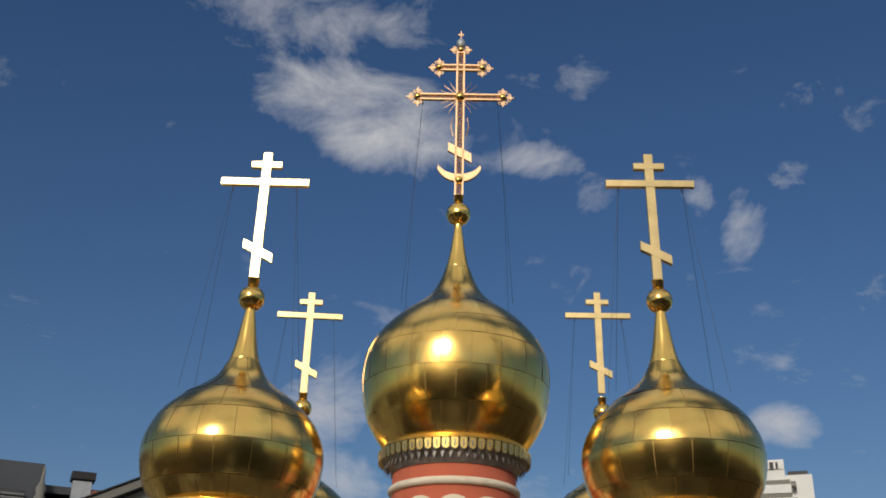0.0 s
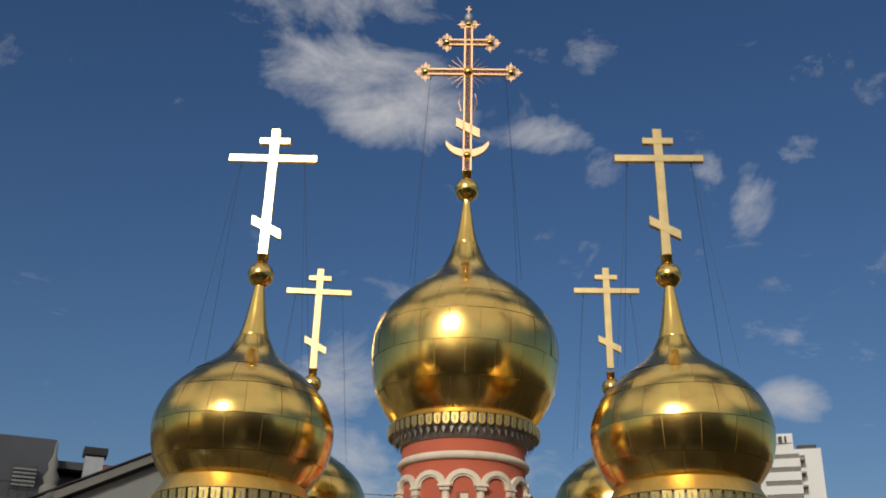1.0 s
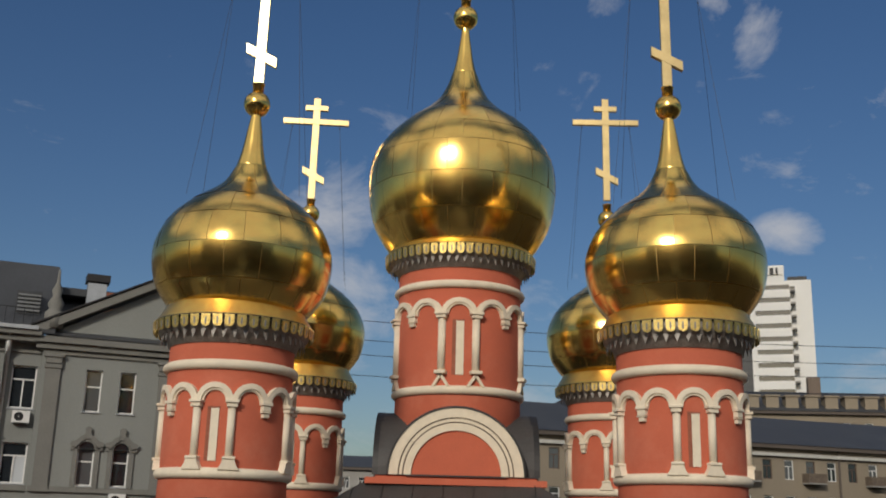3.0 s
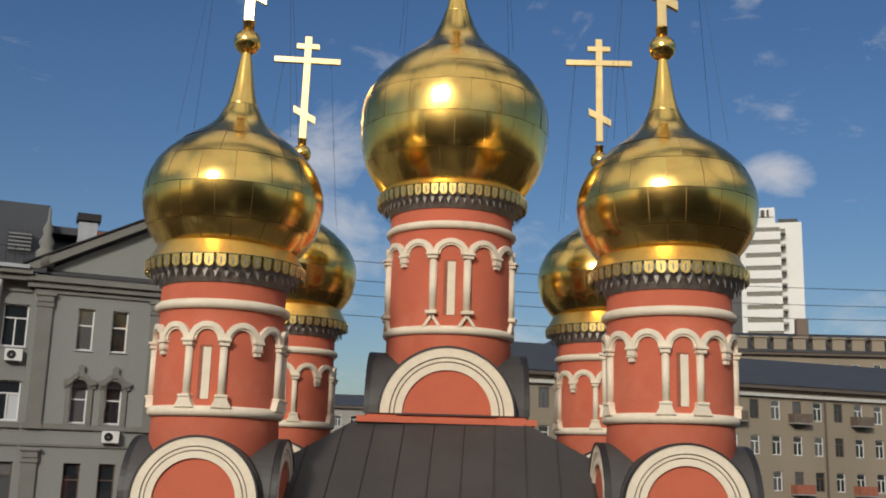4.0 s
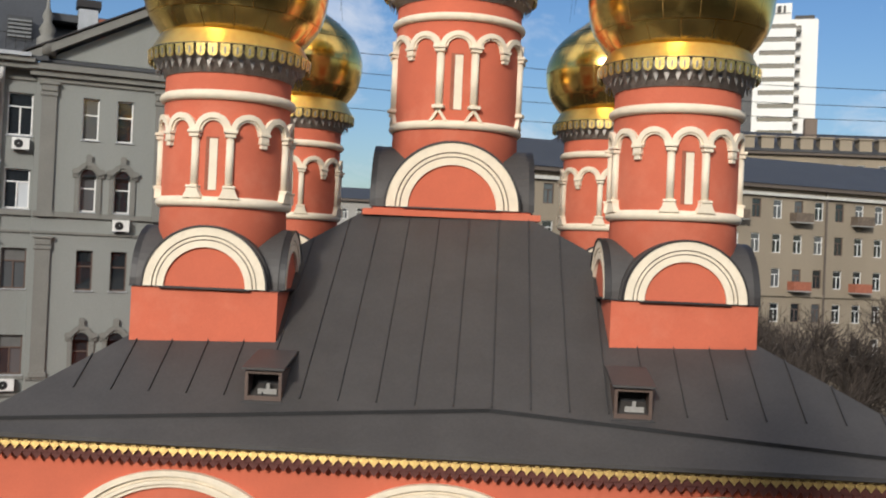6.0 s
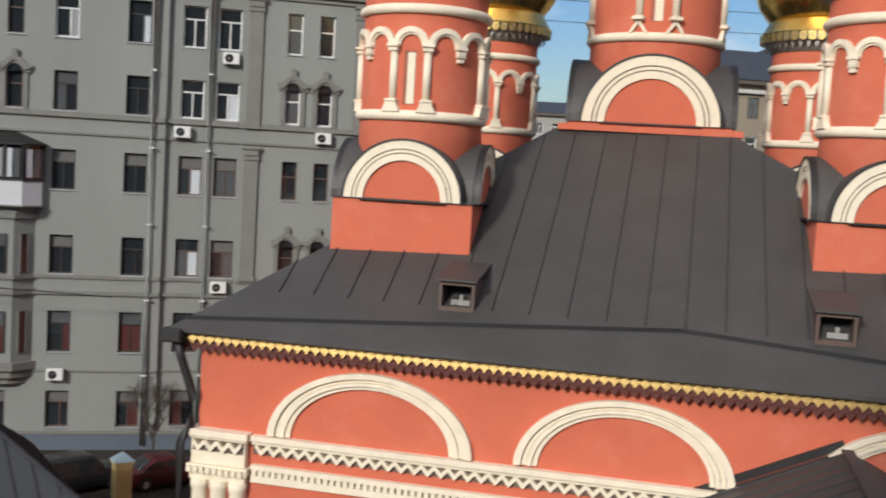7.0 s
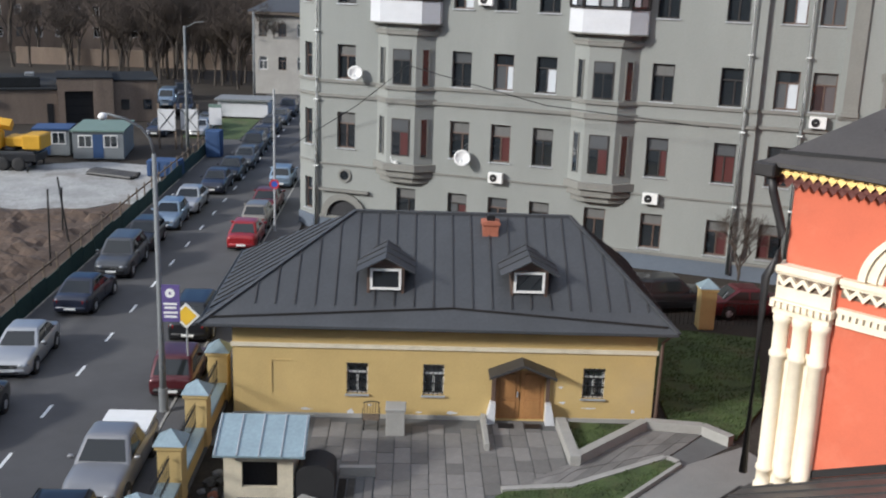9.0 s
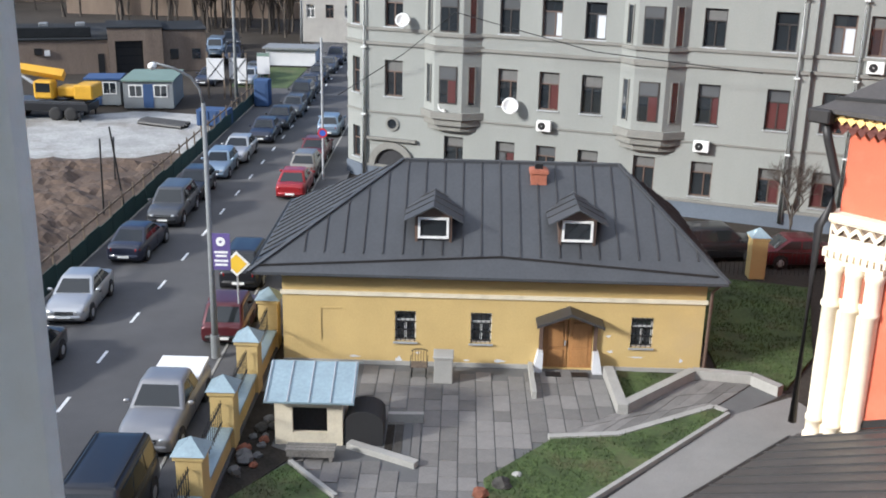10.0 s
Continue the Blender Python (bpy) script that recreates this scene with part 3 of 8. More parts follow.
def plain_cross(z0, z_bar, half, z_up, half_up, z_top, slant, at):
    """A gilded box-section cross with three bars."""
    w, t = 0.17, 0.09
    c = part("cross", boxes((-w, w, -t, t, z0, z_top), bev=0.012), GOLD_CROSS, church, "gilded three-bar cross with stay wires", False, at)
    part("crossbar", boxes((-half, half, -t * 1.1, t * 1.1, z_bar - 0.14, z_bar + 0.14), bev=0.012), GOLD_CROSS, c)
    part("upper_bar", boxes((-half_up, half_up, -t * 1.1, t * 1.1, z_up - 0.13, z_up + 0.13), bev=0.012), GOLD_CROSS, c)
    (xa, za), (xb, zb) = slant
    part("slanting_bar", prism(bmesh.new(), [(xa, za - 0.17), (xb, zb - 0.17), (xb, zb + 0.17), (xa, za + 0.17)], -t * 1.1, t * 1.1), GOLD_CROSS, c)
    for s in (-1, 1):
        for sy in (-1, 1):
            x0 = s * half * 0.72
            part("stay_wire", tube(bmesh.new(), [(x0, 0, z_bar - 0.14), (x0 + s * 0.35, sy * 0.5, z_bar - 4.2), (x0 + s * 0.7, sy * 1.0, z_bar - 8.3)], 0.007, 4), DARK, c, "thin dark stay wire")
        part("stay_eye", boxes((s * half * 0.72 - 0.02, s * half * 0.72 + 0.02, -0.03, 0.03, z_bar - 0.34, z_bar - 0.14)), DARK, c)
    return c


TURN = -0.5
AX = pose(0, 0, 0, 0, 0, TURN)
SMALL_DOME = [(2.14, 22.78), (2.42, 23.08), (2.78, 23.65), (2.95, 24.5), (2.87, 25.15), (2.52, 25.87), (1.98, 26.44), (1.26, 26.97), (0.83, 27.38), (0.53, 27.95)]
TOWERS = [  # across, ahead, rise
    (-7.32, 34.0, -0.14), (7.20, 34.0, 0.04), (-7.25, 49.0, 0.1), (7.2, 49.0, 0.15),
]
LEAN = [pose(0, 0, 22) @ pose(0, 0, 0, 0, a, 0) @ pose(0, 0, -22) for a in (0.6, -0.5, 0.4, -0.3)]
TOPS = [(0.08, 0.0), (0.0, 0.0), (-0.12, 0.15), (0.0, 0.37)]      # domes stand a little off their drums: across, up
first_tower = None
for k, (u, v, dz) in enumerate(TOWERS):
    at = AX @ pose(u, v, dz)
    if first_tower is None:
        first_tower = [
            pedestal(2.22, 13.3, 15.0, 1.86, 1.84, at),
            drum(2.0, 15.2, 17.62, 17.98, 19.55, 19.78, 20.34, 20.9, 22.3, at),
            fringe(2.52, 22.36, 21.98, 44, at),
            part("skirt", lathe(bmesh.new(), smooth_profile([(2.55, 22.38), (2.44, 22.56), (2.30, 22.8), (2.14, 23.1)], 4), 56), GOLD_SKIRT, church, "flared gilded skirt below the dome", True, at),
            dome(SMALL_DOME, [22.78, 23.5, 24.6, 25.65, 26.5, 27.95], 16, at @ pose(0.08, 0, 0) @ LEAN[0]),
            spire(27.9, 0.545, 29.85, 0.17, 30.3, 0.46, at @ pose(0.08, 0, 0) @ LEAN[0], 31.0),
            plain_cross(30.9, 34.95, 1.63, 35.68, 0.57, 36.2, ((-0.52, 32.42), (0.56, 31.85)), at @ pose(0.08, 0, 0) @ LEAN[0]),
        ]
    else:
        for i, o in enumerate(first_tower):
            up = (0.12 if i == 4 else 0.32 if i > 4 else 0.0) if v > 40 else 0.0
            up += TOPS[k][1] if i == 6 else 0.0
            copy_thing(o, at @ pose(TOPS[k][0], 0, 0) @ LEAN[k] @ pose(0, 0, up, 0, 0, 4.0 if k == 2 and i == 6 else 0.0) if i > 3 else at)

# central tower
CV = 41.5
at = AX @ pose(0.06, CV, 0)
BIG_DOME = [(2.78, 26.74), (3.2, 27.28), (3.65, 28.2), (3.85, 29.55), (3.74, 30.65), (3.3, 31.48), (2.55, 32.3), (1.66, 33.0), (1.06, 33.62), (0.70, 34.3), (0.53, 34.8)]
pedestal(2.9, 17.78, 17.9, 2.44, 2.42, at, 0.22)
drum(2.45, 18.2, 21.05, 21.62, 23.66, 23.95, 24.55, 25.1, 26.6, at, True)
fringe(2.98, 26.58, 26.16, 56, at)
part("skirt", lathe(bmesh.new(), smooth_profile([(3.02, 26.58), (2.97, 26.65), (2.88, 26.77), (2.78, 26.96)], 4), 64), GOLD_SKIRT, church, "flared gilded skirt below the dome", True, at)
dome(BIG_DOME, [26.74, 27.9, 29.25, 30.55, 31.5, 32.5, 34.8], 20, at)
spire(34.75, 0.545, 36.75, 0.18, 37.5, 0.54, at, 38.35)


def ornate_cross(at):
    """A pierced gilded cross with balls, trefoil ends, rays, a crescent and a small crown."""
    w, t = 0.2, 0.08
    c = part("ornate_cross", boxes((-w, -w + 0.075, -t, t, 38.3, 46.3), (w - 0.075, w, -t, t, 38.3, 46.3), (-w, w, -t, t, 38.3, 38.45), (-w, w, -t, t, 46.2, 46.3)), GOLD_LACE, church,
             "openwork gilded cross with balls, rays and crescent", False, at)

    def lace(x0, x1, z0, z1):
        bm = bmesh.new()
        along = (z1 - z0) > (x1 - x0)
        length = (z1 - z0) if along else (x1 - x0)
        n = max(2, int(length / 0.2))
        for i in range(n):
            s0, s1 = i / n, (i + 1) / n
            for flip in (0, 1):
                if along:
                    p = (x1 if flip else x0, 0, z0 + (z1 - z0) * s0)
                    q = (x0 if flip else x1, 0, z0 + (z1 - z0) * s1)
                else:
                    p = (x0 + (x1 - x0) * s0, 0, z1 if flip else z0)
                    q = (x0 + (x1 - x0) * s1, 0, z0 if flip else z1)
                tube(bm, [p, q], 0.036, 4)
        return bm
    part("lace", lace(-w + 0.05, w - 0.05, 38.45, 46.2), GOLD_LACE, c)
    for z, half in ((43.7, 2.0), (45.36, 1.05)):
        part("crossbar", boxes((-half, half, -t, t, z + 0.1, z + 0.17), (-half, half, -t, t, z - 0.17, z - 0.1), bev=0.0), GOLD_LACE, c)
        part("lace", lace(-half, half, z - 0.1, z + 0.1), GOLD_LACE, c)

    def ball(x, z, r, name="boss"):
        bm = lathe(bmesh.new(), [(max(0.01, r * math.sin(math.pi * i / 10)), z - r * math.cos(math.pi * i / 10)) for i in range(11)], 16)
        for v in bm.verts:
            v.co.x += x
        part(name, bm, GOLD, c, "", True)

    def trefoil(x, z, a):
        bm = bmesh.new()
        for dx, dz in ((0.0, 0.16), (-0.13, 0.1), (0.13, 0.1)):
            arch_band(bm, 0.05, 0.085, -0.03, 0.03, 10, 1.0, 0, 360, dx, 0.1 + dz)
        prism(bm, [(-0.05, 0.3), (0.05, 0.3), (0, 0.46)], -0.03, 0.03)
        box(bm, -0.03, 0.03, -0.03, 0.03, 0, 0.3)
        part("trefoil", bm, GOLD_LACE, c, "", False, pose(x, 0, z, 0, a, 0))
    for x, z in ((-2.0, 43.7), (2.0, 43.7), (-1.02, 45.36), (1.02, 45.36)):
        ball(x, z, 0.19)
        s = 1 if x > 0 else -1
        trefoil(x, z + 0.1, 0)
        trefoil(x, z - 0.1, 180)
        trefoil(x + s * 0.1, z, 90 * s)
    ball(0, 46.4, 0.17)
    trefoil(0.1, 46.4, 90)
    trefoil(-0.1, 46.4, -90)
    ball(0, 43.7, 0.25)
    ball(0, 39.25, 0.2)
    for a in (22, 40, 58, 122, 140, 158, 202, 220, 238, 302, 320, 338):
        part("ray", tube(bmesh.new(), [(0, 0, 43.7), (1.0 * math.cos(radians(a)), 0, 43.7 + 1.0 * math.sin(radians(a)))], 0.03, 5, 0.012), GOLD_LACE, c)
    part("slanting_bar", prism(bmesh.new(), [(-0.52, 40.75), (0.55, 40.15), (0.55, 40.6), (-0.52, 41.2)], -t, t), GOLD_LACE, c)
    bm = bmesh.new()
    n = 20
    pts = []
    for i in range(n + 1):
        a = radians(200 + 140 * i / n)
        pts.append((1.05 * math.cos(a), 40.15 + 1.0 * math.sin(a)))
    for i in range(n, -1, -1):
        a = radians(200 + 140 * i / n)
        pts.append((1.05 * math.cos(a) * 0.97, 40.25 + 0.72 * math.sin(a)))
    prism(bm, pts, -t, t)
    part("crescent", bm, GOLD_LACE, c, "gilded crescent")
    bm = lathe(bmesh.new(), [(0.1, 46.5), (0.2, 46.62), (0.21, 46.85), (0.12, 47.0), (0.04, 47.1)], 14)
    part("crown", bm, STEEL, c, "small silver crown", True)
    part("crown_cross", boxes((-0.025, 0.025, -0.02, 0.02, 47.05, 47.5), (-0.14, 0.14, -0.02, 0.02, 47.27, 47.33)), GOLD_LACE, c)
    for s in (-1, 1):
        for off in (0.0, 0.12):
            part("stay_wire", tube(bmesh.new(), [(s * 1.75, 0, 43.5), (s * 2.05, 0.4 - off * 5, 38.5), (s * (2.25 + off), 0.9 - off * 10, 33.1)], 0.007, 4), DARK, c, "thin dark stay wire")
        tube_bm = boxes((s * 1.75 - 0.03, s * 1.75 + 0.03, -0.03, 0.03, 43.3, 43.55))
        part("stay_eye", tube_bm, DARK, c)
    for s in (-1, 1):
        part("lance", tube(bmesh.new(), [(s * 0.3, 0.1, 41.6), (s * 0.42, 0.1, 42.1), (s * 0.34, 0.1, 42.6)], 0.03, 5), GOLD_LACE, c)


ornate_cross(at)

# body of the church
FT = -3.0
FA = pose(0, 0, 0, 0, 0, FT)          # facade frame: x along the wall, y into the church
V0 = 28.26
UL, UR, VB = -13.67, 12.6, 55.0
wall = part("main_wall", boxes((UL, UR, V0, VB, 0.0, 10.8)), RED, church, "red plaster main wall with blind cream arches", False, FA)


def arch_on_wall(cx, half, spring, top):
    sq = (top - spring) / half
    for r0, r1, d in ((0.93, 1.0, 0.22), (0.88, 0.925, 0.12), (0.83, 0.875, 0.18), (0.78, 0.825, 0.10)):
        part("wall_arch", arch_band(bmesh.new(), half * r0, half * r1, V0 - d, V0 + 0.05, 36, sq, 0, 180, cx, spring), WHITE, wall, "cream stepped wall arch")


# facade frame x = world x here plus the offset of the turned wall
arch_on_wall(-8.40, 3.03, 7.9, 10.0)
arch_on_wall(-1.25, 2.95, 7.95, 10.0)
arch_on_wall(6.4, 2.95, 8.05, 10.05)

# gilded lace under the eaves, with dark red pennants modelled as its scalloped shadow
w = 0.27
n = int((UR - UL + 0.9) / w)
lace = part("eaves_lace", boxes((UL - 0.5, UR + 0.5, V0 - 0.42, V0 - 0.38, 10.70, 10.84)), GOLD_EAVES, church, "pierced gilded eaves valance", False, FA)
bm = arch_band(bmesh.new(), 0.055, 0.10, -0.05, 0.012, 10, 1.0, 0, 360, 0, 0.30)
prism(bm, [(-0.13, 0.2), (-0.12, 0.13), (-0.05, 0.07), (0, 0), (0.05, 0.07), (0.12, 0.13), (0.13, 0.2)], -0.03, 0.012)
prism(bm, [(-0.03, 0.27), (0.0, 0.24), (0.03, 0.27), (0.0, 0.33)], -0.04, 0.0)
for sx in (-1, 1):
    prism(bm, [(sx * 0.135, 0.2), (sx * 0.09, 0.29), (sx * 0.135, 0.42)], -0.02, 0.012)
pen = prism(bmesh.new(), [(-0.134, 0.24), (-0.12, 0.16), (0, 0.02), (0.12, 0.16), (0.134, 0.24)], -0.012, 0.012)
a = b = None
for i in range(n):
    if a is None:
        a = part("lace_piece", bm, GOLD_EAVES, lace, "", False, pose(UL - 0.35, V0 - 0.44, 10.44, -9))
        b = part("pennant", pen, EAVES_SHADE, lace, "", False, pose(UL - 0.35, V0 - 0.30, 10.14))
    else:
        again(a, pose(UL - 0.35 + w * i, V0 - 0.44, 10.44, -9), lace)
        again(b, pose(UL - 0.35 + w * i, V0 - 0.30, 10.14), lace)
part("soffit", boxes((UL - 0.5, UR + 0.5, V0 - 0.36, V0 + 0.0, 10.36, 10.8)), EAVES_SHADE, lace)

# main roof: four slopes up to a square top
E0, E1, EY0, EY1, EZ = UL - 0.75, UR + 0.75, V0 - 0.62, VB + 0.6, 10.88
TOPZ, TX, TY0, TY1 = 17.57, 3.2, 38.35, 44.7
cx = CV * math.sin(radians(TURN - FT)) * -1.0
top = [(cx - TX, TY0, TOPZ), (cx + TX, TY0, TOPZ), (cx + TX, TY1, TOPZ), (cx - TX, TY1, TOPZ)]
eave = [(E0, EY0, EZ), (E1, EY0, EZ), (E1, EY1, EZ), (E0, EY1, EZ)]
roof = part("main_roof", slab(bmesh.new(), top, 0.12), ROOF, church, "dark grey standing-seam metal roof", False, FA)
for i in range(4):
    j = (i + 1) % 4
    part("roof_slope", slab(bmesh.new(), [eave[i], eave[j], top[j], top[i]], 0.12), ROOF, roof)


def on_front(x, y):
    return EZ + (TOPZ - EZ) * (y - EY0) / (TY0 - EY0)


bm0 = None
for i in range(44):
    x = E0 + 1.08 * i + 0.5
    if x > E1 - 0.3:
        break
    f = 1.0
    if x < top[0][0]:
        f = (x - E0) / (top[0][0] - E0)
    elif x > top[1][0]:
        f = (E1 - x) / (E1 - top[1][0])
    y1 = EY0 + (TY0 - EY0) * f
    y0 = EY0 + 1.7
    if y1 - y0 < 0.4:
        continue
    bm = strip_between(bmesh.new(), (x, y0, on_front(x, y0)), (x, y1, on_front(x, y1)), 0.03, 0.05)
    part("roof_seam", bm, ROOF_SEAM, roof)
mid = (E0 + E1) / 2 + 0.6
gut = strip_between(bmesh.new(), (E0 + 0.3, EY0 + 0.35, on_front(0, EY0 + 0.35)), (mid, EY0 + 1.55, on_front(0, EY0 + 1.55)), 0.05, 0.10)
strip_between(gut, (mid, EY0 + 1.55, on_front(0, EY0 + 1.55)), (E1 - 0.3, EY0 + 0.35, on_front(0, EY0 + 0.35)), 0.05, 0.10)
# black colour stands for the shadow line beneath the upstand
part("roof_gutter", gut, DARK, roof, "upstand gutter on the roof slope, black for the shade beneath")

# cornice band, zigzag and dentils of the facade, and the corner columns
band = part("cornice_band", boxes((-11.9, UR, V0 - 0.26, V0 + 0.02, 7.70, 7.86)), WHITE, church, "cream cornice band with zigzag ornament", False, FA)
part("bed_moulding", boxes((-11.9, UR, V0 - 0.17, V0 + 0.02, 7.59, 7.697)), WHITE, band)
# dark plate that puts shade into the zigzag gaps by colour
part("recess_band", boxes((-11.9, UR, V0 - 0.03, V0 + 0.02, 7.27, 7.587)), RECESS_SHADE, band, "recess behind the zigzag, coloured dark as shade")
zz = prism(bmesh.new(), [(-0.193, 0.22), (0.0, 0.0), (0.193, 0.22), (0.193, 0.32), (0.14, 0.32), (0.0, 0.16), (-0.14, 0.32), (-0.193, 0.32)], -0.12, 0.0)
z0_ = None
for i in range(63):
    m = pose(-11.6 + 0.385 * i, V0 - 0.031, 7.262)
    z0_ = part("zigzag", zz, WHITE, band, "", False, m) if z0_ is None else again(z0_, m, band)
low = part("dentil_band", boxes((-11.9, UR, V0 - 0.2, V0 + 0.02, 6.84, 6.98)), WHITE, church, "cream dentil band", False, FA)
# same painted shade between the dentils
part("dentil_recess", boxes((-11.9, UR, V0 - 0.05, V0 + 0.02, 6.66, 6.835)), RECESS_SHADE, low)
part("lower_moulding", boxes((-11.9, UR, V0 - 0.16, V0 + 0.02, 6.46, 6.655)), WHITE, low)
den = boxes((-0.07, 0.07, -0.11, 0.0, 0.0, 0.17))
d0 = None
for i in range(122):
    m = pose(-11.8 + 0.2 * i, V0 - 0.05, 6.66)
    d0 = part("dentil", den, WHITE, low, "", False, m) if d0 is None else again(d0, m, low)
pier = part("corner_pier", boxes((-13.85, -11.95, V0 - 0.42, V0 + 1.4, 7.70, 7.90), (-13.80, -12.0, V0 - 0.34, V0 + 1.35, 7.62, 7.695), (-13.76, -12.05, V0 - 0.26, V0 + 1.3, 6.86, 7.615),
                                 (-13.85, -11.95, V0 - 0.38, V0 + 1.4, 6.62, 6.855), (-13.78, -12.02, V0 - 0.30, V0 + 1.3, 6.4, 6.615), (-13.74, -12.06, V0 - 0.16, V0 + 1.2, 0.3, 6.395), bev=0.012), WHITE, church,
            "cream corner pier of clustered columns", False, FA)
for i in range(4):
    again(z0_, pose(-13.48 + 0.385 * i, V0 - 0.275, 7.27), pier)
for i in range(9):
    again(d0, pose(-13.72 + 0.2 * i, V0 - 0.38, 6.64), pier)
for i in range(3):
    x = -13.48 + 0.6 * i
    bm = lathe(bmesh.new(), [(0.24, 0.3), (0.24, 0.7), (0.29, 0.75), (0.29, 0.9), (0.22, 0.95), (0.22, 1.35), (0.27, 1.38), (0.27, 1.5), (0.225, 1.55), (0.24, 3.2), (0.225, 5.05), (0.28, 5.1), (0.28, 5.22),
                              (0.23, 5.27), (0.24, 6.1), (0.28, 6.2), (0.28, 6.4)], 20, x, V0 - 0.16)
    part("column", bm, WHITE, pier, "cream turned column", True)
part("recess_band", boxes((-13.7, -12.1, V0 - 0.275, V0 - 0.262, 7.26, 7.60)), RECESS_SHADE, pier)
for x in (-13.18, -12.58):
    part("recess", boxes((x - 0.05, x + 0.05, V0 - 0.19, V0 - 0.1, 5.4, 6.25)), BRICK, pier)

# roof dormers
for x in (-6.3, 4.0):
    d = part("roof_dormer", boxes((x - 0.52, x - 0.43, 29.2, 30.7, 11.7, 12.68), (x + 0.43, x + 0.52, 29.2, 30.7, 11.7, 12.68), (x - 0.425, x + 0.425, 29.2, 29.3, 11.7, 11.98), (x - 0.425, x + 0.425, 29.2, 29.3, 12.6, 12.68)),
             FRAME_BROWN, church, "small dark roof dormer with an open hatch", False, FA)
    part("dormer_roof", slab(bmesh.new(), [(x - 0.6, 29.06, 12.78), (x + 0.6, 29.06, 12.78), (x + 0.6, 31.2, 13.12), (x - 0.6, 31.2, 13.12)], 0.06), ROOF, d)
    part("hatch_back", boxes((x - 0.42, x + 0.42, 29.85, 29.9, 11.75, 12.66)), ROOM, d)
    part("hatch_board", boxes((x - 0.2, x + 0.34, 29.45, 29.5, 11.98, 12.16), (x + 0.02, x + 0.12, 29.52, 29.6, 11.98, 12.3)), CONCRETE, d, "pale boards inside the hatch")
    part("dormer_flashing", boxes((x - 0.6, x + 0.6, 29.1, 29.19, 11.72, 11.83)), ROOF_SEAM, d)

# rain pipe at the corner
bm = bmesh.new()
tube(bm, [(UL - 0.55, V0 - 0.45, 10.5), (UL - 0.45, V0 - 0.4, 10.0), (UL - 0.2, V0 - 0.3, 9.2), (UL - 0.12, V0 - 0.28, 8.9), (UL - 0.12, V0 - 0.28, 8.0), (UL - 0.32, V0 - 0.5, 7.5), (UL - 0.32, V0 - 0.5, 1.2)], 0.13, 10)
pipe = part("rain_pipe", bm, ROOF_EDGE, church, "dark brown rain pipe with a hopper", True, FA)
part("hopper", boxes((UL - 0.95, UL - 0.3, V0 - 0.8, V0 - 0.2, 10.45, 10.86), bev=0.05), ROOF_EDGE, pipe)
part("side_gutter", boxes((UL - 0.95, UL - 0.7, V0 - 0.2, VB, 10.7, 10.86), bev=0.03), ROOF_EDGE, pipe)

# long low roof of the refectory that comes towards the bell tower
RX, RZ, RL, RLZ, RR, RY0 = 4.36, 9.34, -14.0, 0.62, 21.0, 3.6
bm = bmesh.new()
slab(bm, [(RL, RY0, RLZ), (RX, RY0, RZ), (RX, V0 - 0.02, RZ), (RL, V0 - 0.02, RLZ)], 0.15)
slab(bm, [(RX, RY0, RZ), (RR, RY0, 1.4), (RR, V0 - 0.02, 1.4), (RX, V0 - 0.02, RZ)], 0.15)
ref = part("refectory_roof", bm, ROOF, church, "dark grey metal roof of the low refectory", False, FA)
for i in range(34):
    y = V0 - 0.5 - 0.72 * i
    part("roof_seam", strip_between(bmesh.new(), (RL, y, RLZ), (RX, y, RZ), 0.03, 0.05), ROOF_SEAM, ref)
part("ridge_cap", strip_between(bmesh.new(), (RX, RY0, RZ), (RX, V0 - 0.02, RZ), 0.3, 0.05), ROOF, ref)
part("wall_flashing", strip_between(bmesh.new(), (RL + 0.4, V0 - 0.03, RLZ + 0.22), (RX, V0 - 0.03, RZ + 0.04), 0.06, 0.22), ROOF_EDGE, ref)
part("eaves_gutter", tube(bmesh.new(), [(RL - 0.08, V0 - 0.3, RLZ - 0.1), (RL - 0.08, RY0, RLZ - 0.1)], 0.1, 8), ROOF_EDGE, ref)
part("refectory_wall", boxes((RL + 0.6, RR - 0.6, RY0 + 0.4, V0 - 0.03, 0.0, 0.75)), RED, ref)

# ---- bell tower round the camera, and unseen blocks added behind it for dome reflections ----
SLAB_BROWN = material("brown_slab_panels", (0.085, 0.065, 0.05), 0.9, 0, 0.12, 0.1, 4.0, 0.1)
JAMB = material("pale_tower_plaster", (0.70, 0.66, 0.58), 0.92, 0, 0.08, 1.5, 25.0, 0.35, (0.58, 0.545, 0.47), 0.5, spec=0.2)
tower = empty("bell_tower", Matrix(), "pale plastered bell tower with open arches", "tower")
part("tower_base", boxes((-2.3, 2.4, -3.6, 1.4, 0.0, 14.2)), PLASTER_GREY, tower)
J = pose(0, 0, 0, 0, 0, 66.2)
part("pier", boxes((-1.1, 0.0, 1.15, 1.6, 14.2, 19.4), bev=0.015), JAMB, tower, "grey plaster pier beside the opening", False, J)
part("pier", boxes((1.5, 2.4, 0.6, 1.4, 14.2, 19.4)), CONCRETE, tower)
part("pier", boxes((-2.3, -1.4, -3.6, -2.8, 14.2, 19.4), (1.5, 2.4, -3.6, -2.8, 14.2, 19.4)), CONCRETE, tower)
part("bell_roof", lathe(bmesh.new(), [(3.6, 19.4), (3.4, 20.0), (1.2, 27.0), (0.1, 29.0)], 8, 0.0, -1.1), ROOF, tower)


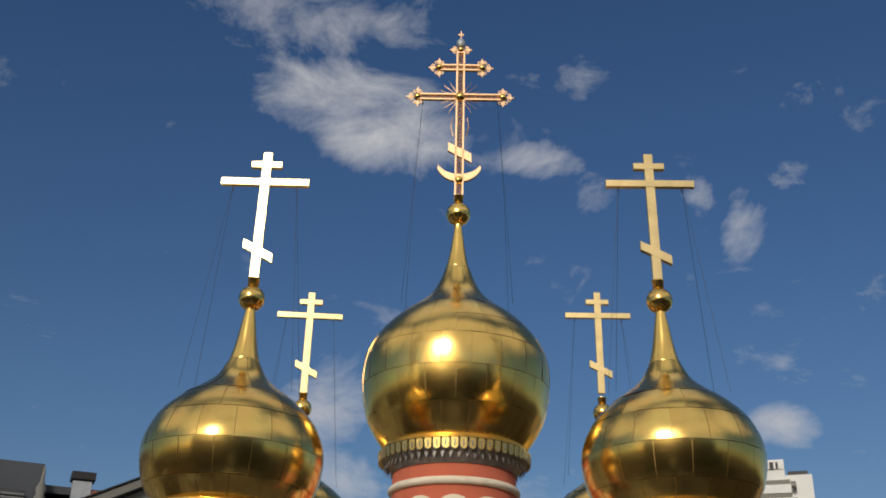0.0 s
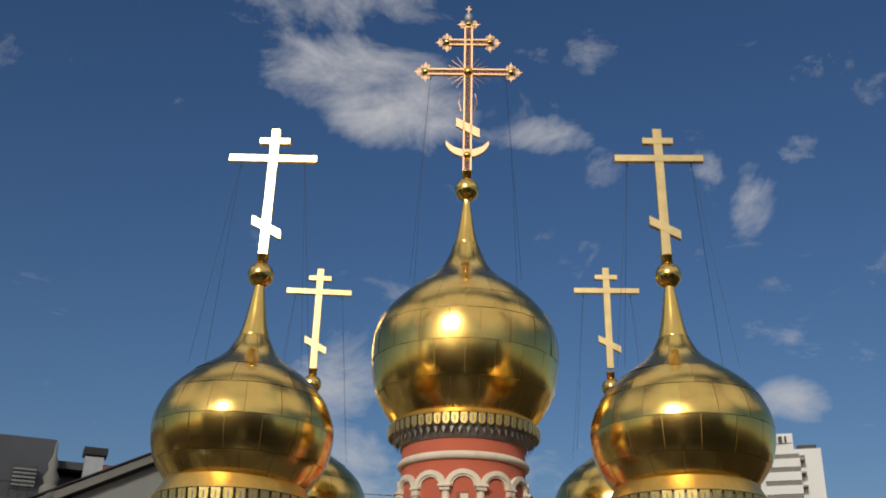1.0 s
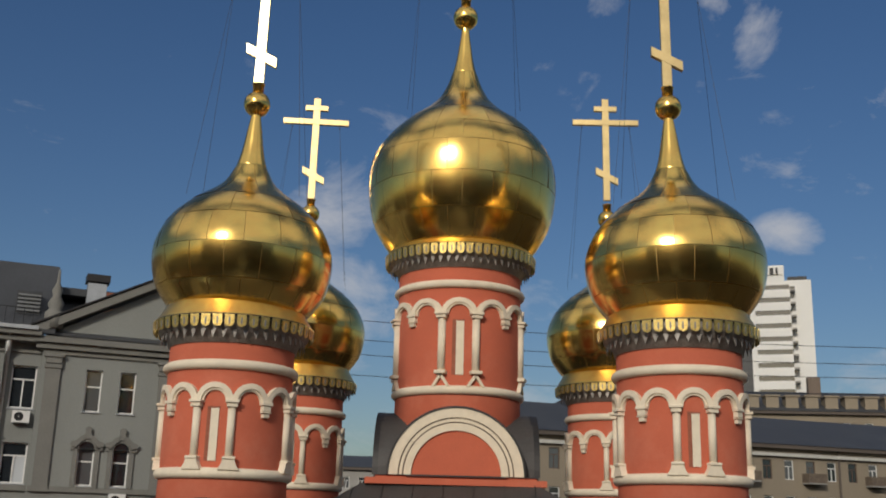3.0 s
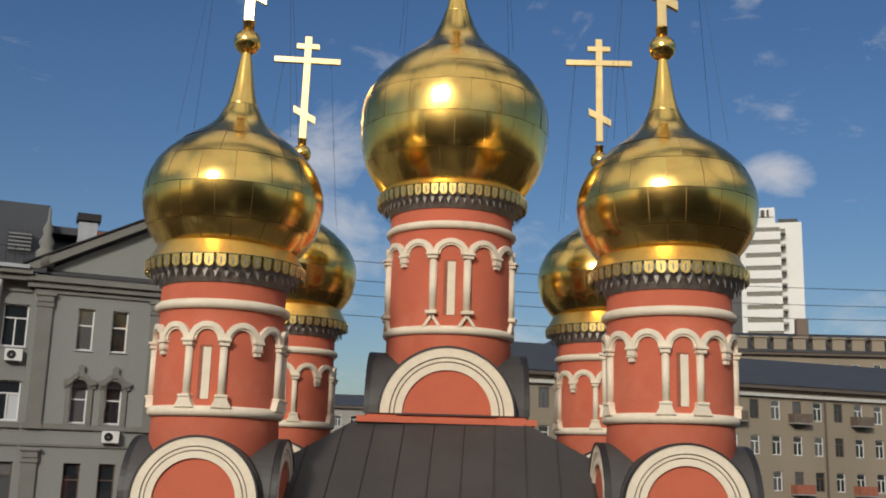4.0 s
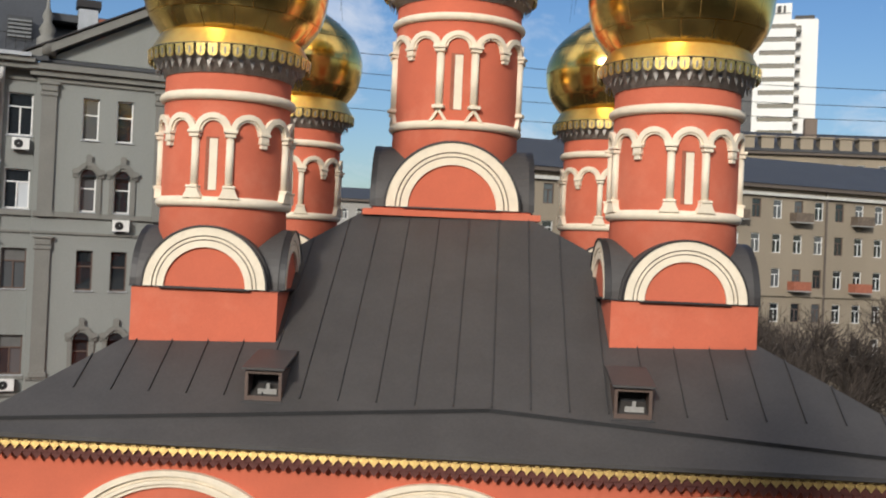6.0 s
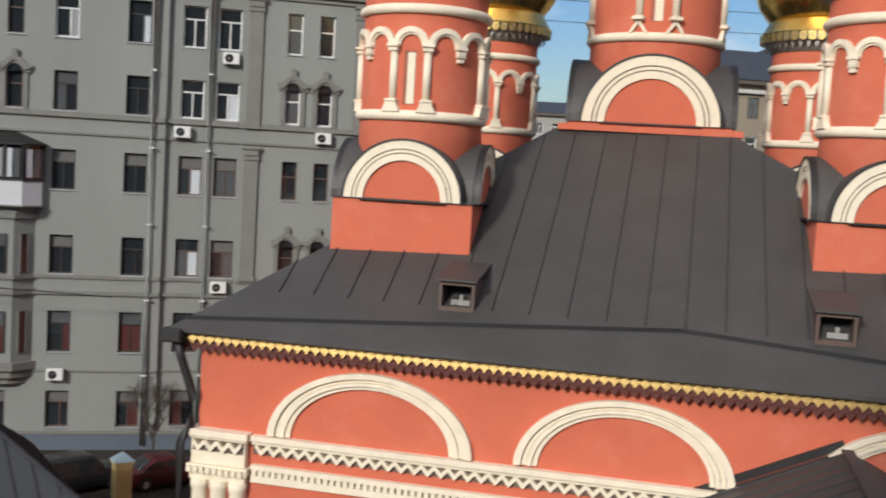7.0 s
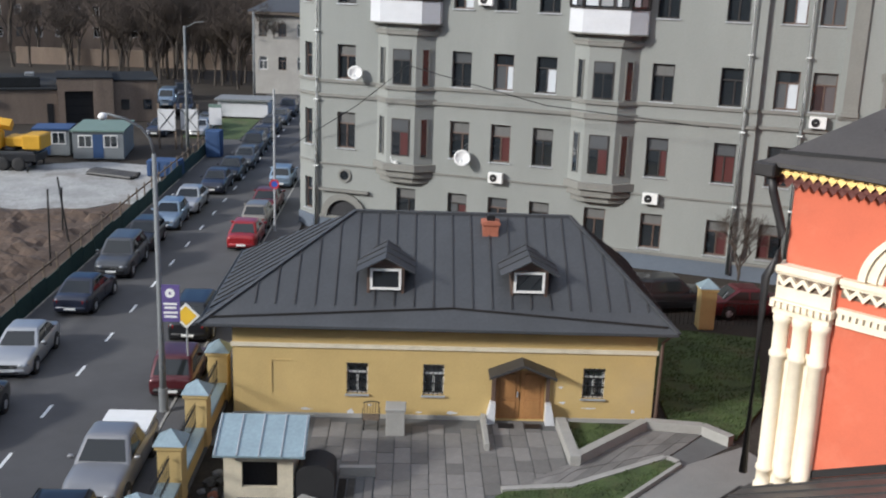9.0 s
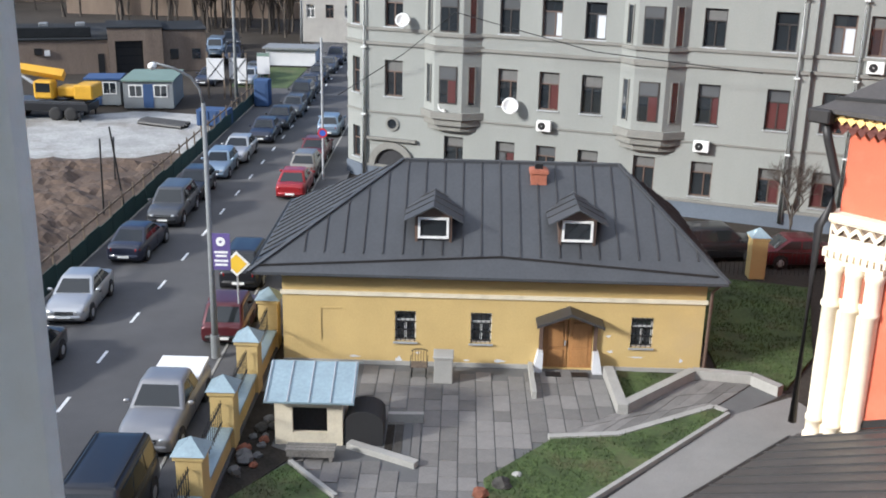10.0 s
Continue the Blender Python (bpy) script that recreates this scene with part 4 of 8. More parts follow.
def far_block(name, x0, x1, y0, y1, h, label):
    b = empty(name, pose((x0 + x1) / 2, (y0 + y1) / 2, 0), label, "building")
    hx, hy = (x1 - x0) / 2, (y1 - y0) / 2
    part("wall", boxes((-hx, hx, -hy, hy, 0, h)), SLAB_BROWN, b)
    part("roof", boxes((-hx - 0.4, hx + 0.4, -hy - 0.4, hy + 0.4, h, h + 0.6)), ROOF, b)
    return b


# unseen blocks, added so that the domes mirror a dark skyline
far_block("tower_block", -130, 130, -125, -100, 50, "unseen long brown slab added for the domes to mirror")
far_block("tower_block", -24, 30, -75, -55, 30, "unseen plain brown block added for the domes to mirror")
far_block("tower_block", 45, 110, -70, -45, 24, "unseen low brown block added for the domes to mirror")

# ---- windows ----
def wall_with_holes(bm, x0, x1, z0, z1, holes, depth, y=0.0):
    """A wall face in the plane y with rectangular holes (xa, xb, za, zb), and their reveals."""
    xs = sorted({x0, x1, *[h[0] for h in holes], *[h[1] for h in holes]})
    zs = sorted({z0, z1, *[h[2] for h in holes], *[h[3] for h in holes]})
    verts = {}

    def v(x, z):
        k = (round(x, 4), round(z, 4))
        if k not in verts:
            verts[k] = bm.verts.new((x, y, z))
        return verts[k]
    for xa, xb in zip(xs, xs[1:]):
        for za, zb in zip(zs, zs[1:]):
            mx, mz = (xa + xb) / 2, (za + zb) / 2
            if any(h[0] < mx < h[1] and h[2] < mz < h[3] for h in holes):
                continue
            bm.faces.new((v(xa, za), v(xb, za), v(xb, zb), v(xa, zb)))
    for xa, xb, za, zb in holes:
        c = [(xa, za), (xb, za), (xb, zb), (xa, zb)]
        for i in range(4):
            (ax, az), (bx, bz) = c[i], c[(i + 1) % 4]
            fill(bm, [(ax, y, az), (bx, y, bz), (bx, y + depth, bz), (ax, y + depth, az)])
    return bm


WINDOW_CACHE = {}


def window(parent, x, z0, z1, w, y, style, mats, m=None, sill=True):
    """A timber window: frame, mullion and transom, and panes; its sill; set at y in the wall."""
    key = (round(w, 2), round(z1 - z0, 2), style, sill, *[q.name for q in mats])
    h = z1 - z0
    at = pose(x, y, z0)
    if m is not None:
        at = m @ at
    if key in WINDOW_CACHE:
        src = WINDOW_CACHE[key]
        f = again(src[0], at, parent)
        for o in src[1]:
            again(o, o.matrix_basis.copy(), f)
        return f
    t = 0.07
    zt = h * 0.68
    if style == "single":
        panes = [(-w / 2 + t, w / 2 - t, t, h - t)]
    elif style == "sash":
        panes = [(-w / 2 + t, w / 2 - t, t, h * 0.6 - 0.035), (-w / 2 + t, w / 2 - t, h * 0.6 + 0.035, h - t)]
    else:
        off = 0.0 if style == "double" else w * 0.12
        panes = [(-w / 2 + t, off - 0.035, t, zt - 0.035), (off + 0.035, w / 2 - t, t, zt - 0.035), (-w / 2 + t, w / 2 - t, zt + 0.035, h - t)]
    bm = wall_with_holes(bmesh.new(), -w / 2, w / 2, 0, h, panes, 0.09, -0.06)
    bmesh.ops.remove_doubles(bm, verts=bm.verts, dist=0.0005)
    f = part("window", bm, mats[0], parent, "", False, at)
    kids = []
    for k, (a, b, c, d) in enumerate(panes):
        pane_m = mats[3] if k == 2 and len(mats) > 3 else mats[min(2, len(mats) - 1)] if k == 1 and len(panes) > 2 else mats[1]
        kids.append(part("pane", boxes((a, b, -0.012, 0.012, c, d)), pane_m, f))
    if sill:
        kids.append(part("sill", boxes((-w / 2 - 0.06, w / 2 + 0.06, -y - 0.08 if y < 0.5 else -0.3, -0.065, -0.06, -0.005)), STEEL, f))
    WINDOW_CACHE[key] = (f, kids)
    return f


# ---- grey apartment house ----
AA = pose(-49.0, 41.2, 0, 0, 0, 22.9)
apt = empty("apartment_building", AA, "pale grey plastered old apartment house with oriels and balconies", "apartment building")
ROWS_Z = [(1.2, 3.14), (5.2, 7.35), (9.3, 11.3), (13.65, 15.7), (17.7, 19.7), (21.4, 23.55)]
MAIN_X = [3.55, 10.65, 13.1, 15.55, 21.9, 25.45]
rng = random.Random(5)


def facade(x0, x1, wins, y=0.0, extra=()):
    holes = [(x - w / 2, x + w / 2, a, b) for x, w, a, b, *_ in wins] + list(extra)
    bm = wall_with_holes(bmesh.new(), x0, x1, 0.0, 25.0, holes, 0.34, y)
    bmesh.ops.remove_doubles(bm, verts=bm.verts, dist=0.0005)
    part("facade_wall", bm, PLASTER_GREY, apt)
    for x, w, a, b, *st in wins:
        low_row = a < 8.0
        glass = rng.choice([GLASS, GLASS, GLASS, GLASS, GLASS_DIM, GLASS_WINE] if low_row else [GLASS, GLASS, GLASS, GLASS, GLASS, GLASS_DIM])
        glass2 = rng.choice([GLASS, GLASS_WINE, GLASS] if low_row else [GLASS, GLASS, GLASS_SKY, glass, GLASS_DIM])
        blind = rng.choice([GLASS_DIM, BLIND, BLIND, GLASS]) if a < 16 else glass
        # white and pale panes in the top row stand for mirrored bright sky
        if a > 20 and not st:
            glass2 = rng.choice([GLASS_SKY, GLASS_PALE, GLASS])
        frame_m = (FRAME_WHITE if a > 20 and rng.random() < 0.7 else rng.choice([FRAME_BROWN, FRAME_BROWN, FRAME_DARK, FRAME_DARK, FRAME_DARK])) if not st else st[1]
        style = (st[0] if st else rng.choice(["double", "double", "casement"]))
        window(apt, x, a, b, w, y + 0.24, style, (frame_m, glass, glass2, blind))


wins = []
for r, (a, b) in enumerate(ROWS_Z):
    for x in MAIN_X:
        if r == 0 and x == 3.55:
            continue
        wins.append((x, 1.16, a, b))
    if r == 0:
        wins += [(7.45, 1.2, a, b), (18.75, 1.2, a, b)]
    if r in (4, 5):
        wins += [(6.5, 0.85, a, b, "sash", FRAME_WHITE), (8.1, 0.85, a, b, "sash", FRAME_WHITE), (17.95, 0.8, a, b, "sash", FRAME_WHITE if r == 5 else FRAME_BROWN), (19.45, 0.8, a, b, "sash", FRAME_BROWN)]
facade(1.7, 26.9, wins)
wins = []
for r, (a, b) in enumerate(ROWS_Z):
    for x in (28.2, 30.02):
        wins.append((x, 1.2, a, b, "double", FRAME_WHITE if r > 3 else FRAME_BROWN))
facade(26.9, 30.75, wins, 0.3)
wins = []
for r, (a, b) in enumerate(ROWS_Z):
    for x in (33.4, 35.1, 41.6, 43.3):
        wins.append((x, 0.82, a, b, "sash", FRAME_WHITE if r > 3 else FRAME_BROWN))
facade(30.75, 46.0, wins)
part("reveal_wall", boxes((26.86, 26.9, 0.004, 0.3, 0, 25), (30.75, 30.79, 0.004, 0.3, 0, 25)), PLASTER_GREY, apt)
# chamfered corner
C = pose(0.0, 1.05, 0, 0, 0, math.degrees(math.atan2(-1.05, 1.7)))
CL = math.hypot(1.7, 1.05)
holes = [(CL / 2 - 0.4, CL / 2 + 0.4, a, b) for a, b in ROWS_Z]
cw = wall_with_holes(bmesh.new(), 0, CL, 0, 25, holes, 0.3)
bmesh.ops.remove_doubles(cw, verts=cw.verts, dist=0.0005)
part("corner_wall", cw, PLASTER_GREY, apt, "", False, C)
for a, b in ROWS_Z:
    window(apt, CL / 2, a, b, 0.8, 0.22, "sash", (FRAME_BROWN, GLASS), C)
part("building_core", plate(bmesh.new(), [(1.9, 0.7), (46.0, 0.7), (46.0, 15), (-4.3, 15), (0.3, 1.3)], 0.0, 25.0), PLASTER_GREY, apt)
for z0, z1, d in ((17.36, 17.62, 0.16), (16.5, 16.62, 0.1), (9.06, 9.24, 0.1), (8.22, 8.4, 0.14), (4.15, 4.25, 0.08), (24.2, 24.35, 0.12)):
    part("string_course", boxes((1.72, 26.86, -d, -0.004, z0, z1), (30.8, 46.0, -d, -0.004, z0, z1)), STONE_TRIM, apt, "projecting grey string course")
    part("string_course", boxes((26.94, 30.74, 0.3 - d, 0.296, z0, z1)), STONE_TRIM, apt)
    part("string_course", boxes((0.0, CL, -d, -0.004, z0, z1)), STONE_TRIM, apt, "", False, C)
part("plinth", boxes((1.72, 46.0, -0.12, -0.004, 0.0, 0.85)), PLASTER_PLINTH, apt, "blue-grey painted plinth")
part("plinth", boxes((0.0, CL, -0.12, -0.004, 0.0, 0.85)), PLASTER_PLINTH, apt, "", False, C)
part("plinth_cornice", boxes((1.72, 46.0, -0.17, -0.004, 0.86, 1.0)), STONE_TRIM, apt)
part("main_cornice", boxes((-0.5, 30.6, -0.7, 0.9, 25.0, 25.25), (-0.4, 30.6, -0.45, 0.9, 24.7, 24.995), bev=0.02), STONE_TRIM, apt, "deep grey eaves cornice")
# mansard roof
bm = bmesh.new()
slab(bm, [(-0.6, -0.6, 25.3), (31.2, -0.6, 25.3), (31.2, 3.2, 29.5), (-0.6, 3.2, 29.5)], 0.15)
slab(bm, [(30.0, -0.2, 25.3), (46.4, -0.2, 25.3), (46.4, 5.2, 28.4), (30.0, 5.2, 28.4)], 0.15)
box(bm, -0.6, 46.4, 3.2, 15.4, 28.0, 28.4)
part("roof", bm, ROOF_BLUE, apt, "grey sheet-metal mansard roof")
part("eaves_gutter", boxes((-0.7, 30.4, -0.85, -0.62, 25.26, 25.45)), STEEL, apt)
bm = bmesh.new()
for i in range(70):
    box(bm, -0.3 + i * 0.44, -0.27 + i * 0.44, -0.3, -0.27, 25.5, 26.4)
box(bm, -0.3, 30.4, -0.3, -0.27, 26.4, 26.44)
part("roof_railing", bm, DARK, apt, "thin iron roof railing")
# pediment on the projecting bay
bm = bmesh.new()
prism(bm, [(30.6, 25.05), (45.9, 25.05), (38.25, 29.1)], 0.0, 0.5)
part("tympanum", bm, PLASTER_GREY, apt)
bm = bmesh.new()
for (xa, za), (xb, zb) in (((30.1, 25.0), (38.25, 29.25)), ((46.4, 25.0), (38.25, 29.25))):
    prism(bm, [(xa, za), (xb, zb), (xb, zb + 0.45), (xa, za + 0.45)] if xa < xb else [(xb, zb), (xa, za), (xa, za + 0.45), (xb, zb + 0.45)], -0.55, 1.2)
part("raking_cornice", bm, STONE_TRIM, apt, "raking cornice of the pediment")
part("raking_roof", prism(prism(bmesh.new(), [(29.95, 25.47), (38.25, 29.72), (38.25, 29.8), (29.95, 25.55)], -0.65, 1.3), [(46.55, 25.47), (46.55, 25.55), (38.25, 29.8), (38.25, 29.72)], -0.65, 1.3), ROOF_EDGE, apt)
part("bed_cornice", boxes((30.3, 46.3, -0.5, -0.004, 24.75, 25.05), (30.4, 46.2, -0.3, -0.004, 24.45, 24.745)), STONE_TRIM, apt)
for x in (31.35, 37.0, 39.7):
    for z0, z1 in ((17.35, 24.2), (9.2, 16.4), (1.05, 8.2)):
        p = part("pilaster", boxes((x - 0.36, x + 0.36, -0.14, -0.004, z0, z1 - 0.75)), STONE_TRIM, apt, "grey plaster pilaster with carved capital")
        part("capital", boxes((x - 0.5, x + 0.5, -0.3, -0.004, z1 - 0.18, z1 - 0.02), (x - 0.4, x + 0.4, -0.24, -0.004, z1 - 0.5, z1 - 0.185), (x - 0.44, x + 0.44, -0.2, -0.004, z1 - 0.74, z1 - 0.505), bev=0.04), STONE_TRIM, p)
        part("pilaster_foot", boxes((x - 0.42, x + 0.42, -0.2, -0.004, z0, z0 + 0.25)), STONE_TRIM, p)


def hood(x, z0, z1, w):
    """The baroque plaster surround of an arched window."""
    bm = boxes((x - w / 2 - 0.24, x - w / 2 - 0.02, -0.1, -0.004, z0 - 0.05, z1 - 0.25), (x + w / 2 + 0.02, x + w / 2 + 0.24, -0.1, -0.004, z0 - 0.05, z1 - 0.25),
               (x - w / 2 - 0.36, x - w / 2 - 0.01, -0.14, -0.004, z1 - 0.24, z1 - 0.05), (x + w / 2 + 0.01, x + w / 2 + 0.36, -0.14, -0.004, z1 - 0.24, z1 - 0.05))
    arch_band(bm, w / 2 - 0.02, w / 2 + 0.22, -0.14, -0.004, 12, 1.0, 0, 180, x, z1 - 0.2)
    t = z1 + w / 2 - 0.02
    prism(bm, [(x - 0.2, t - 0.06), (x + 0.2, t - 0.06), (x + 0.13, t + 0.3), (x + 0.15, t + 0.46), (x + 0.07, t + 0.56), (x - 0.07, t + 0.56), (x - 0.15, t + 0.46), (x - 0.13, t + 0.3)], -0.2, -0.004)
    for q in (-1, 1):
        prism(bm, [(x + q * 0.14, t + 0.16), (x + q * 0.34, t + 0.06), (x + q * (w / 2 + 0.14), t - 0.16), (x + q * (w / 2 + 0.38), t - 0.22), (x + q * (w / 2 + 0.42), t - 0.40),
                   (x + q * (w / 2 + 0.12), t - 0.5), (x + q * 0.3, t - 0.22), (x + q * 0.16, t - 0.14)][::q], -0.22, -0.145)
    part("window_surround", bm, STONE_TRIM, apt, "curly plaster window surround")
    part("arch_light", prism(bmesh.new(), [((w / 2 - 0.03) * math.cos(math.pi * i / 10) + x, (w / 2 - 0.03) * math.sin(math.pi * i / 10) + z1 - 0.2) for i in range(11)], -0.03, -0.005), GLASS, apt)


for x in (33.4, 35.1, 41.6, 43.3):
    for r in (2, 4):
        hood(x, *ROWS_Z[r], 0.82)
for x in (17.95, 19.45):
    hood(x, *ROWS_Z[4], 0.8)


def oriel(cx):
    """A three-sided bay of two storeys on a corbel, with a glazed balcony on top."""
    o = part("oriel", plate(bmesh.new(), [(cx - 1.9, 0.1), (cx - 0.85, -0.7), (cx + 0.85, -0.7), (cx + 1.9, 0.1)], 4.7, 12.3), PLASTER_GREY, apt, "three-sided plaster oriel")
    for z0, z1, g in ((4.3, 4.7, 0.2), (3.9, 4.295, 0.0), (3.55, 3.895, -0.25), (8.2, 8.5, 0.12), (9.0, 9.2, 0.12), (12.1, 12.35, 0.14)):
        part("oriel_moulding", plate(bmesh.new(), [(cx - 1.78 - g, -0.006), (cx - 0.85 - g * 0.6, -0.7 - g), (cx + 0.85 + g * 0.6, -0.7 - g), (cx + 1.78 + g, -0.006)], z0, z1), STONE_TRIM, o)
    for a, b in ((5.2, 7.35), (9.3, 11.3)):
        part("oriel_window", boxes((cx - 0.55, cx + 0.55, -0.75, -0.703, a, b)), FRAME_DARK, o)
        part("oriel_pane", boxes((cx - 0.48, cx - 0.03, -0.762, -0.753, a + 0.07, a + 1.35)), GLASS, o)
        part("oriel_pane", boxes((cx + 0.03, cx + 0.48, -0.762, -0.753, a + 0.07, a + 1.35)), GLASS_WINE if a < 6 else GLASS, o)
        part("oriel_pane", boxes((cx - 0.48, cx + 0.48, -0.762, -0.753, a + 1.42, b - 0.07)), GLASS_DIM, o)
        for s in (-1, 1):
            m = pose(cx + s * 1.3, -0.357, 0, 0, 0, s * math.degrees(math.atan2(0.8, 1.05)))
            part("side_light", boxes((-0.17, 0.17, -0.05, -0.004, a, b)), GLASS, o, "", False, m)
            part("side_frame", boxes((-0.24, -0.175, -0.07, -0.004, a - 0.05, b + 0.05), (0.175, 0.24, -0.07, -0.004, a - 0.05, b + 0.05)), STONE_TRIM, o, "", False, m)
    part("oriel_apron", plate(bmesh.new(), [(cx - 1.8, 0.05), (cx - 0.95, -0.68), (cx + 0.95, -0.68), (cx + 1.8, 0.05)], 12.36, 12.75), PLASTER_GREY, o)
    # balcony
    out = [(cx - 2.1, 0.0), (cx - 2.1, -0.4), (cx - 1.25, -1.05), (cx + 1.25, -1.05), (cx + 2.1, -0.4), (cx + 2.1, 0.0)]
    b = part("balcony", plate(bmesh.new(), out, 12.78, 14.05), PAINT_WHITE, apt, "glazed balcony with a white parapet")
    part("balcony_slab", plate(bmesh.new(), [(x * 1.0 + (0.06 if x > cx else -0.06), y - (0.06 if y < 0 else 0)) for x, y in out], 12.7, 12.778), STONE_TRIM, b)
    inner = [(x + (-0.05 if x > cx else 0.05), y + (0.05 if y < 0 else 0)) for x, y in out]
    part("balcony_glass", plate(bmesh.new(), inner, 14.054, 15.78), GLASS, b)
    for (xa, ya), (xb, yb) in zip(out, out[1:]):
        n = 3 if abs(xa - xb) > 2 else 1
        for i in range(n + 1):
            t = i / n
            x, y = xa + (xb - xa) * t, ya + (yb - ya) * t
            part("mullion", boxes((x - 0.06, x + 0.06, y - 0.06, y + 0.06, 14.104, 15.8)), FRAME_DARK, b)
    for xa, xb, mt in ((cx - 1.15, cx - 0.50, GLASS_SKY), (cx - 0.34, cx + 0.30, GLASS_PALE), (cx + 0.48, cx + 0.75, GLASS_SKY), (cx + 0.80, cx + 1.12, GLASS_DIM)):
        part("balcony_pane", boxes((xa, xb, -1.045, -1.005, 14.18, 15.62)), mt, b, "lighter balcony pane")
    for xa, mt in ((-0.36, GLASS_SKY), (0.08, GLASS_DIM)):
        part("balcony_pane", boxes((xa, xa + 0.34, -0.03, 0.01, 14.18, 15.62)), mt, b, "", False, pose(cx - 1.675, -0.725, 0, 0, 0, -37.4))
        part("balcony_pane", boxes((xa, xa + 0.34, -0.03, 0.01, 14.18, 15.62)), mt, b, "", False, pose(cx + 1.675, -0.725, 0, 0, 0, 37.4))
    part("balcony_rail", plate(bmesh.new(), [(x + (0.03 if x > cx else -0.03), y - (0.03 if y < 0 else 0)) for x, y in out], 14.0, 14.1), FRAME_DARK, b)
    part("balcony_roof", lathe_scaled(cx), ROOF_EDGE, b)


def lathe_scaled(cx):
    bm = bmesh.new()
    out = [(cx - 2.25, 0.0), (cx - 2.25, -0.5), (cx - 1.3, -1.22), (cx + 1.3, -1.22), (cx + 2.25, -0.5), (cx + 2.25, 0.0)]
    a = [bm.verts.new((x, y, 15.8)) for x, y in out]
    b = [bm.verts.new((x, y, 15.9)) for x, y in out]
    top = [bm.verts.new((cx - 0.8, 0.0, 16.45)), bm.verts.new((cx + 0.8, 0.0, 16.45))]
    bm.faces.new(a[::-1])
    for i in range(5):
        bm.faces.new((a[i], a[i + 1], b[i + 1], b[i]))
    bm.faces.new((b[0], b[1], top[0]))
    bm.faces.new((b[1], b[2], top[0]))
    bm.faces.new((b[2], b[3], top[1], top[0]))
    bm.faces.new((b[3], b[4], top[1]))
    bm.faces.new((b[4], b[5], top[1]))
    return bm


oriel(7.3)
oriel(18.85)
for x, y in ((1.7, -0.16), (26.25, -0.2), (29.1, 0.1)):
    p = part("downpipe", tube(bmesh.new(), [(x, y, 0.3), (x, y, 24.0), (x, y - 0.3, 24.5), (x, y - 0.5, 25.2)], 0.13, 8), PIPE, apt, "light grey downpipe", True)
    for z in (4, 8, 12, 16, 20):
        part("pipe_bracket", boxes((x - 0.14, x + 0.14, y - 0.13, y + 0.14, z, z + 0.07)), PIPE, p)
# gateway at the corner
part("gateway", arch_band(bmesh.new(), 1.1, 1.5, -0.22, -0.004, 20, 1.0, 0, 180, 3.5, 0.95), STONE_TRIM, apt, "rusticated gateway arch")
part("gate_void", prism(bmesh.new(), [(2.42, 0.1), (4.58, 0.1), *[(3.5 + 1.08 * math.cos(math.pi * i / 12), 0.95 + 1.08 * math.sin(math.pi * i / 12)) for i in range(13)]], -0.03, -0.006), ROOM, apt)
part("gate_balustrade", boxes((1.9, 5.1, -0.3, -0.004, 2.55, 2.7)), STONE_TRIM, apt)
bm = arch_band(bmesh.new(), 0.3, 0.42, -0.1, -0.004, 20, 1.0, 0, 360, 3.5, 3.55)
o = part("round_window", bm, STONE_TRIM, apt)
part("pane", prism(bmesh.new(), [(3.5 + 0.29 * math.cos(math.pi * i / 8), 3.55 + 0.29 * math.sin(math.pi * i / 8)) for i in range(16)], -0.03, -0.006), GLASS, o)


def attach(name, at, label):
    e = empty(name, AA @ at, label, name.replace("_", " "))
    return e


def ac_unit(x, z, y=0.0):
    a = attach("air_conditioner", pose(x, y, z), "white air conditioner unit fixed on the facade")
    a["group"] = "air conditioners"
    part("case", boxes((-0.42, 0.42, -0.42, -0.1, 0, 0.6), bev=0.02), PLASTIC, a)
    part("fan_grille", arch_band(bmesh.new(), 0.03, 0.22, -0.43, -0.421, 16, 1.0, 0, 360, -0.1, 0.3), DARK, a)
    part("bracket", boxes((-0.35, -0.31, -0.4, 0.0, -0.05, 0), (0.31, 0.35, -0.4, 0.0, -0.05, 0)), STEEL, a)


for x, z, y in ((13.0, 4.05, 0), (21.8, 3.75, 0), (12.0, 13.9, 0), (27.75, 16.65, 0.3), (29.9, 8.5, 0.3), (35.1, 16.75, 0), (30.1, 20.65, 0.3)):
    ac_unit(x, z, y)


def dish(x, z, r):
    d = attach("satellite_dish", pose(x, -0.1, z), "white satellite dish on a facade bracket")
    d["group"] = "satellite dishes"
    bm = lathe(bmesh.new(), [(0.03, 0.0), (r * 0.4, 0.03), (r * 0.75, 0.1), (r, 0.2), (r, 0.215), (r * 0.75, 0.12), (r * 0.4, 0.05), (0.02, 0.02)], 24)
    part("reflector", bm, PLASTIC, d, "", True, pose(0, -0.35, 0, 65, 0, 20))
    part("arm", tube(bmesh.new(), [(0, 0.1, -0.1), (0, -0.3, -0.05), (0.1, -0.8, -0.1)], 0.02, 6), STEEL, d)
    part("receiver", boxes((0.04, 0.16, -0.88, -0.76, -0.14, -0.04)), PLASTIC, d)


for x, z, r in ((4.3, 9.7, 0.42), (14.45, 18.1, 0.42), (12.15, 21.7, 0.46), (11.0, 5.3, 0.48), (7.0, 4.95, 0.38), (4.2, 17.6, 0.42)):
    dish(x, z, r)
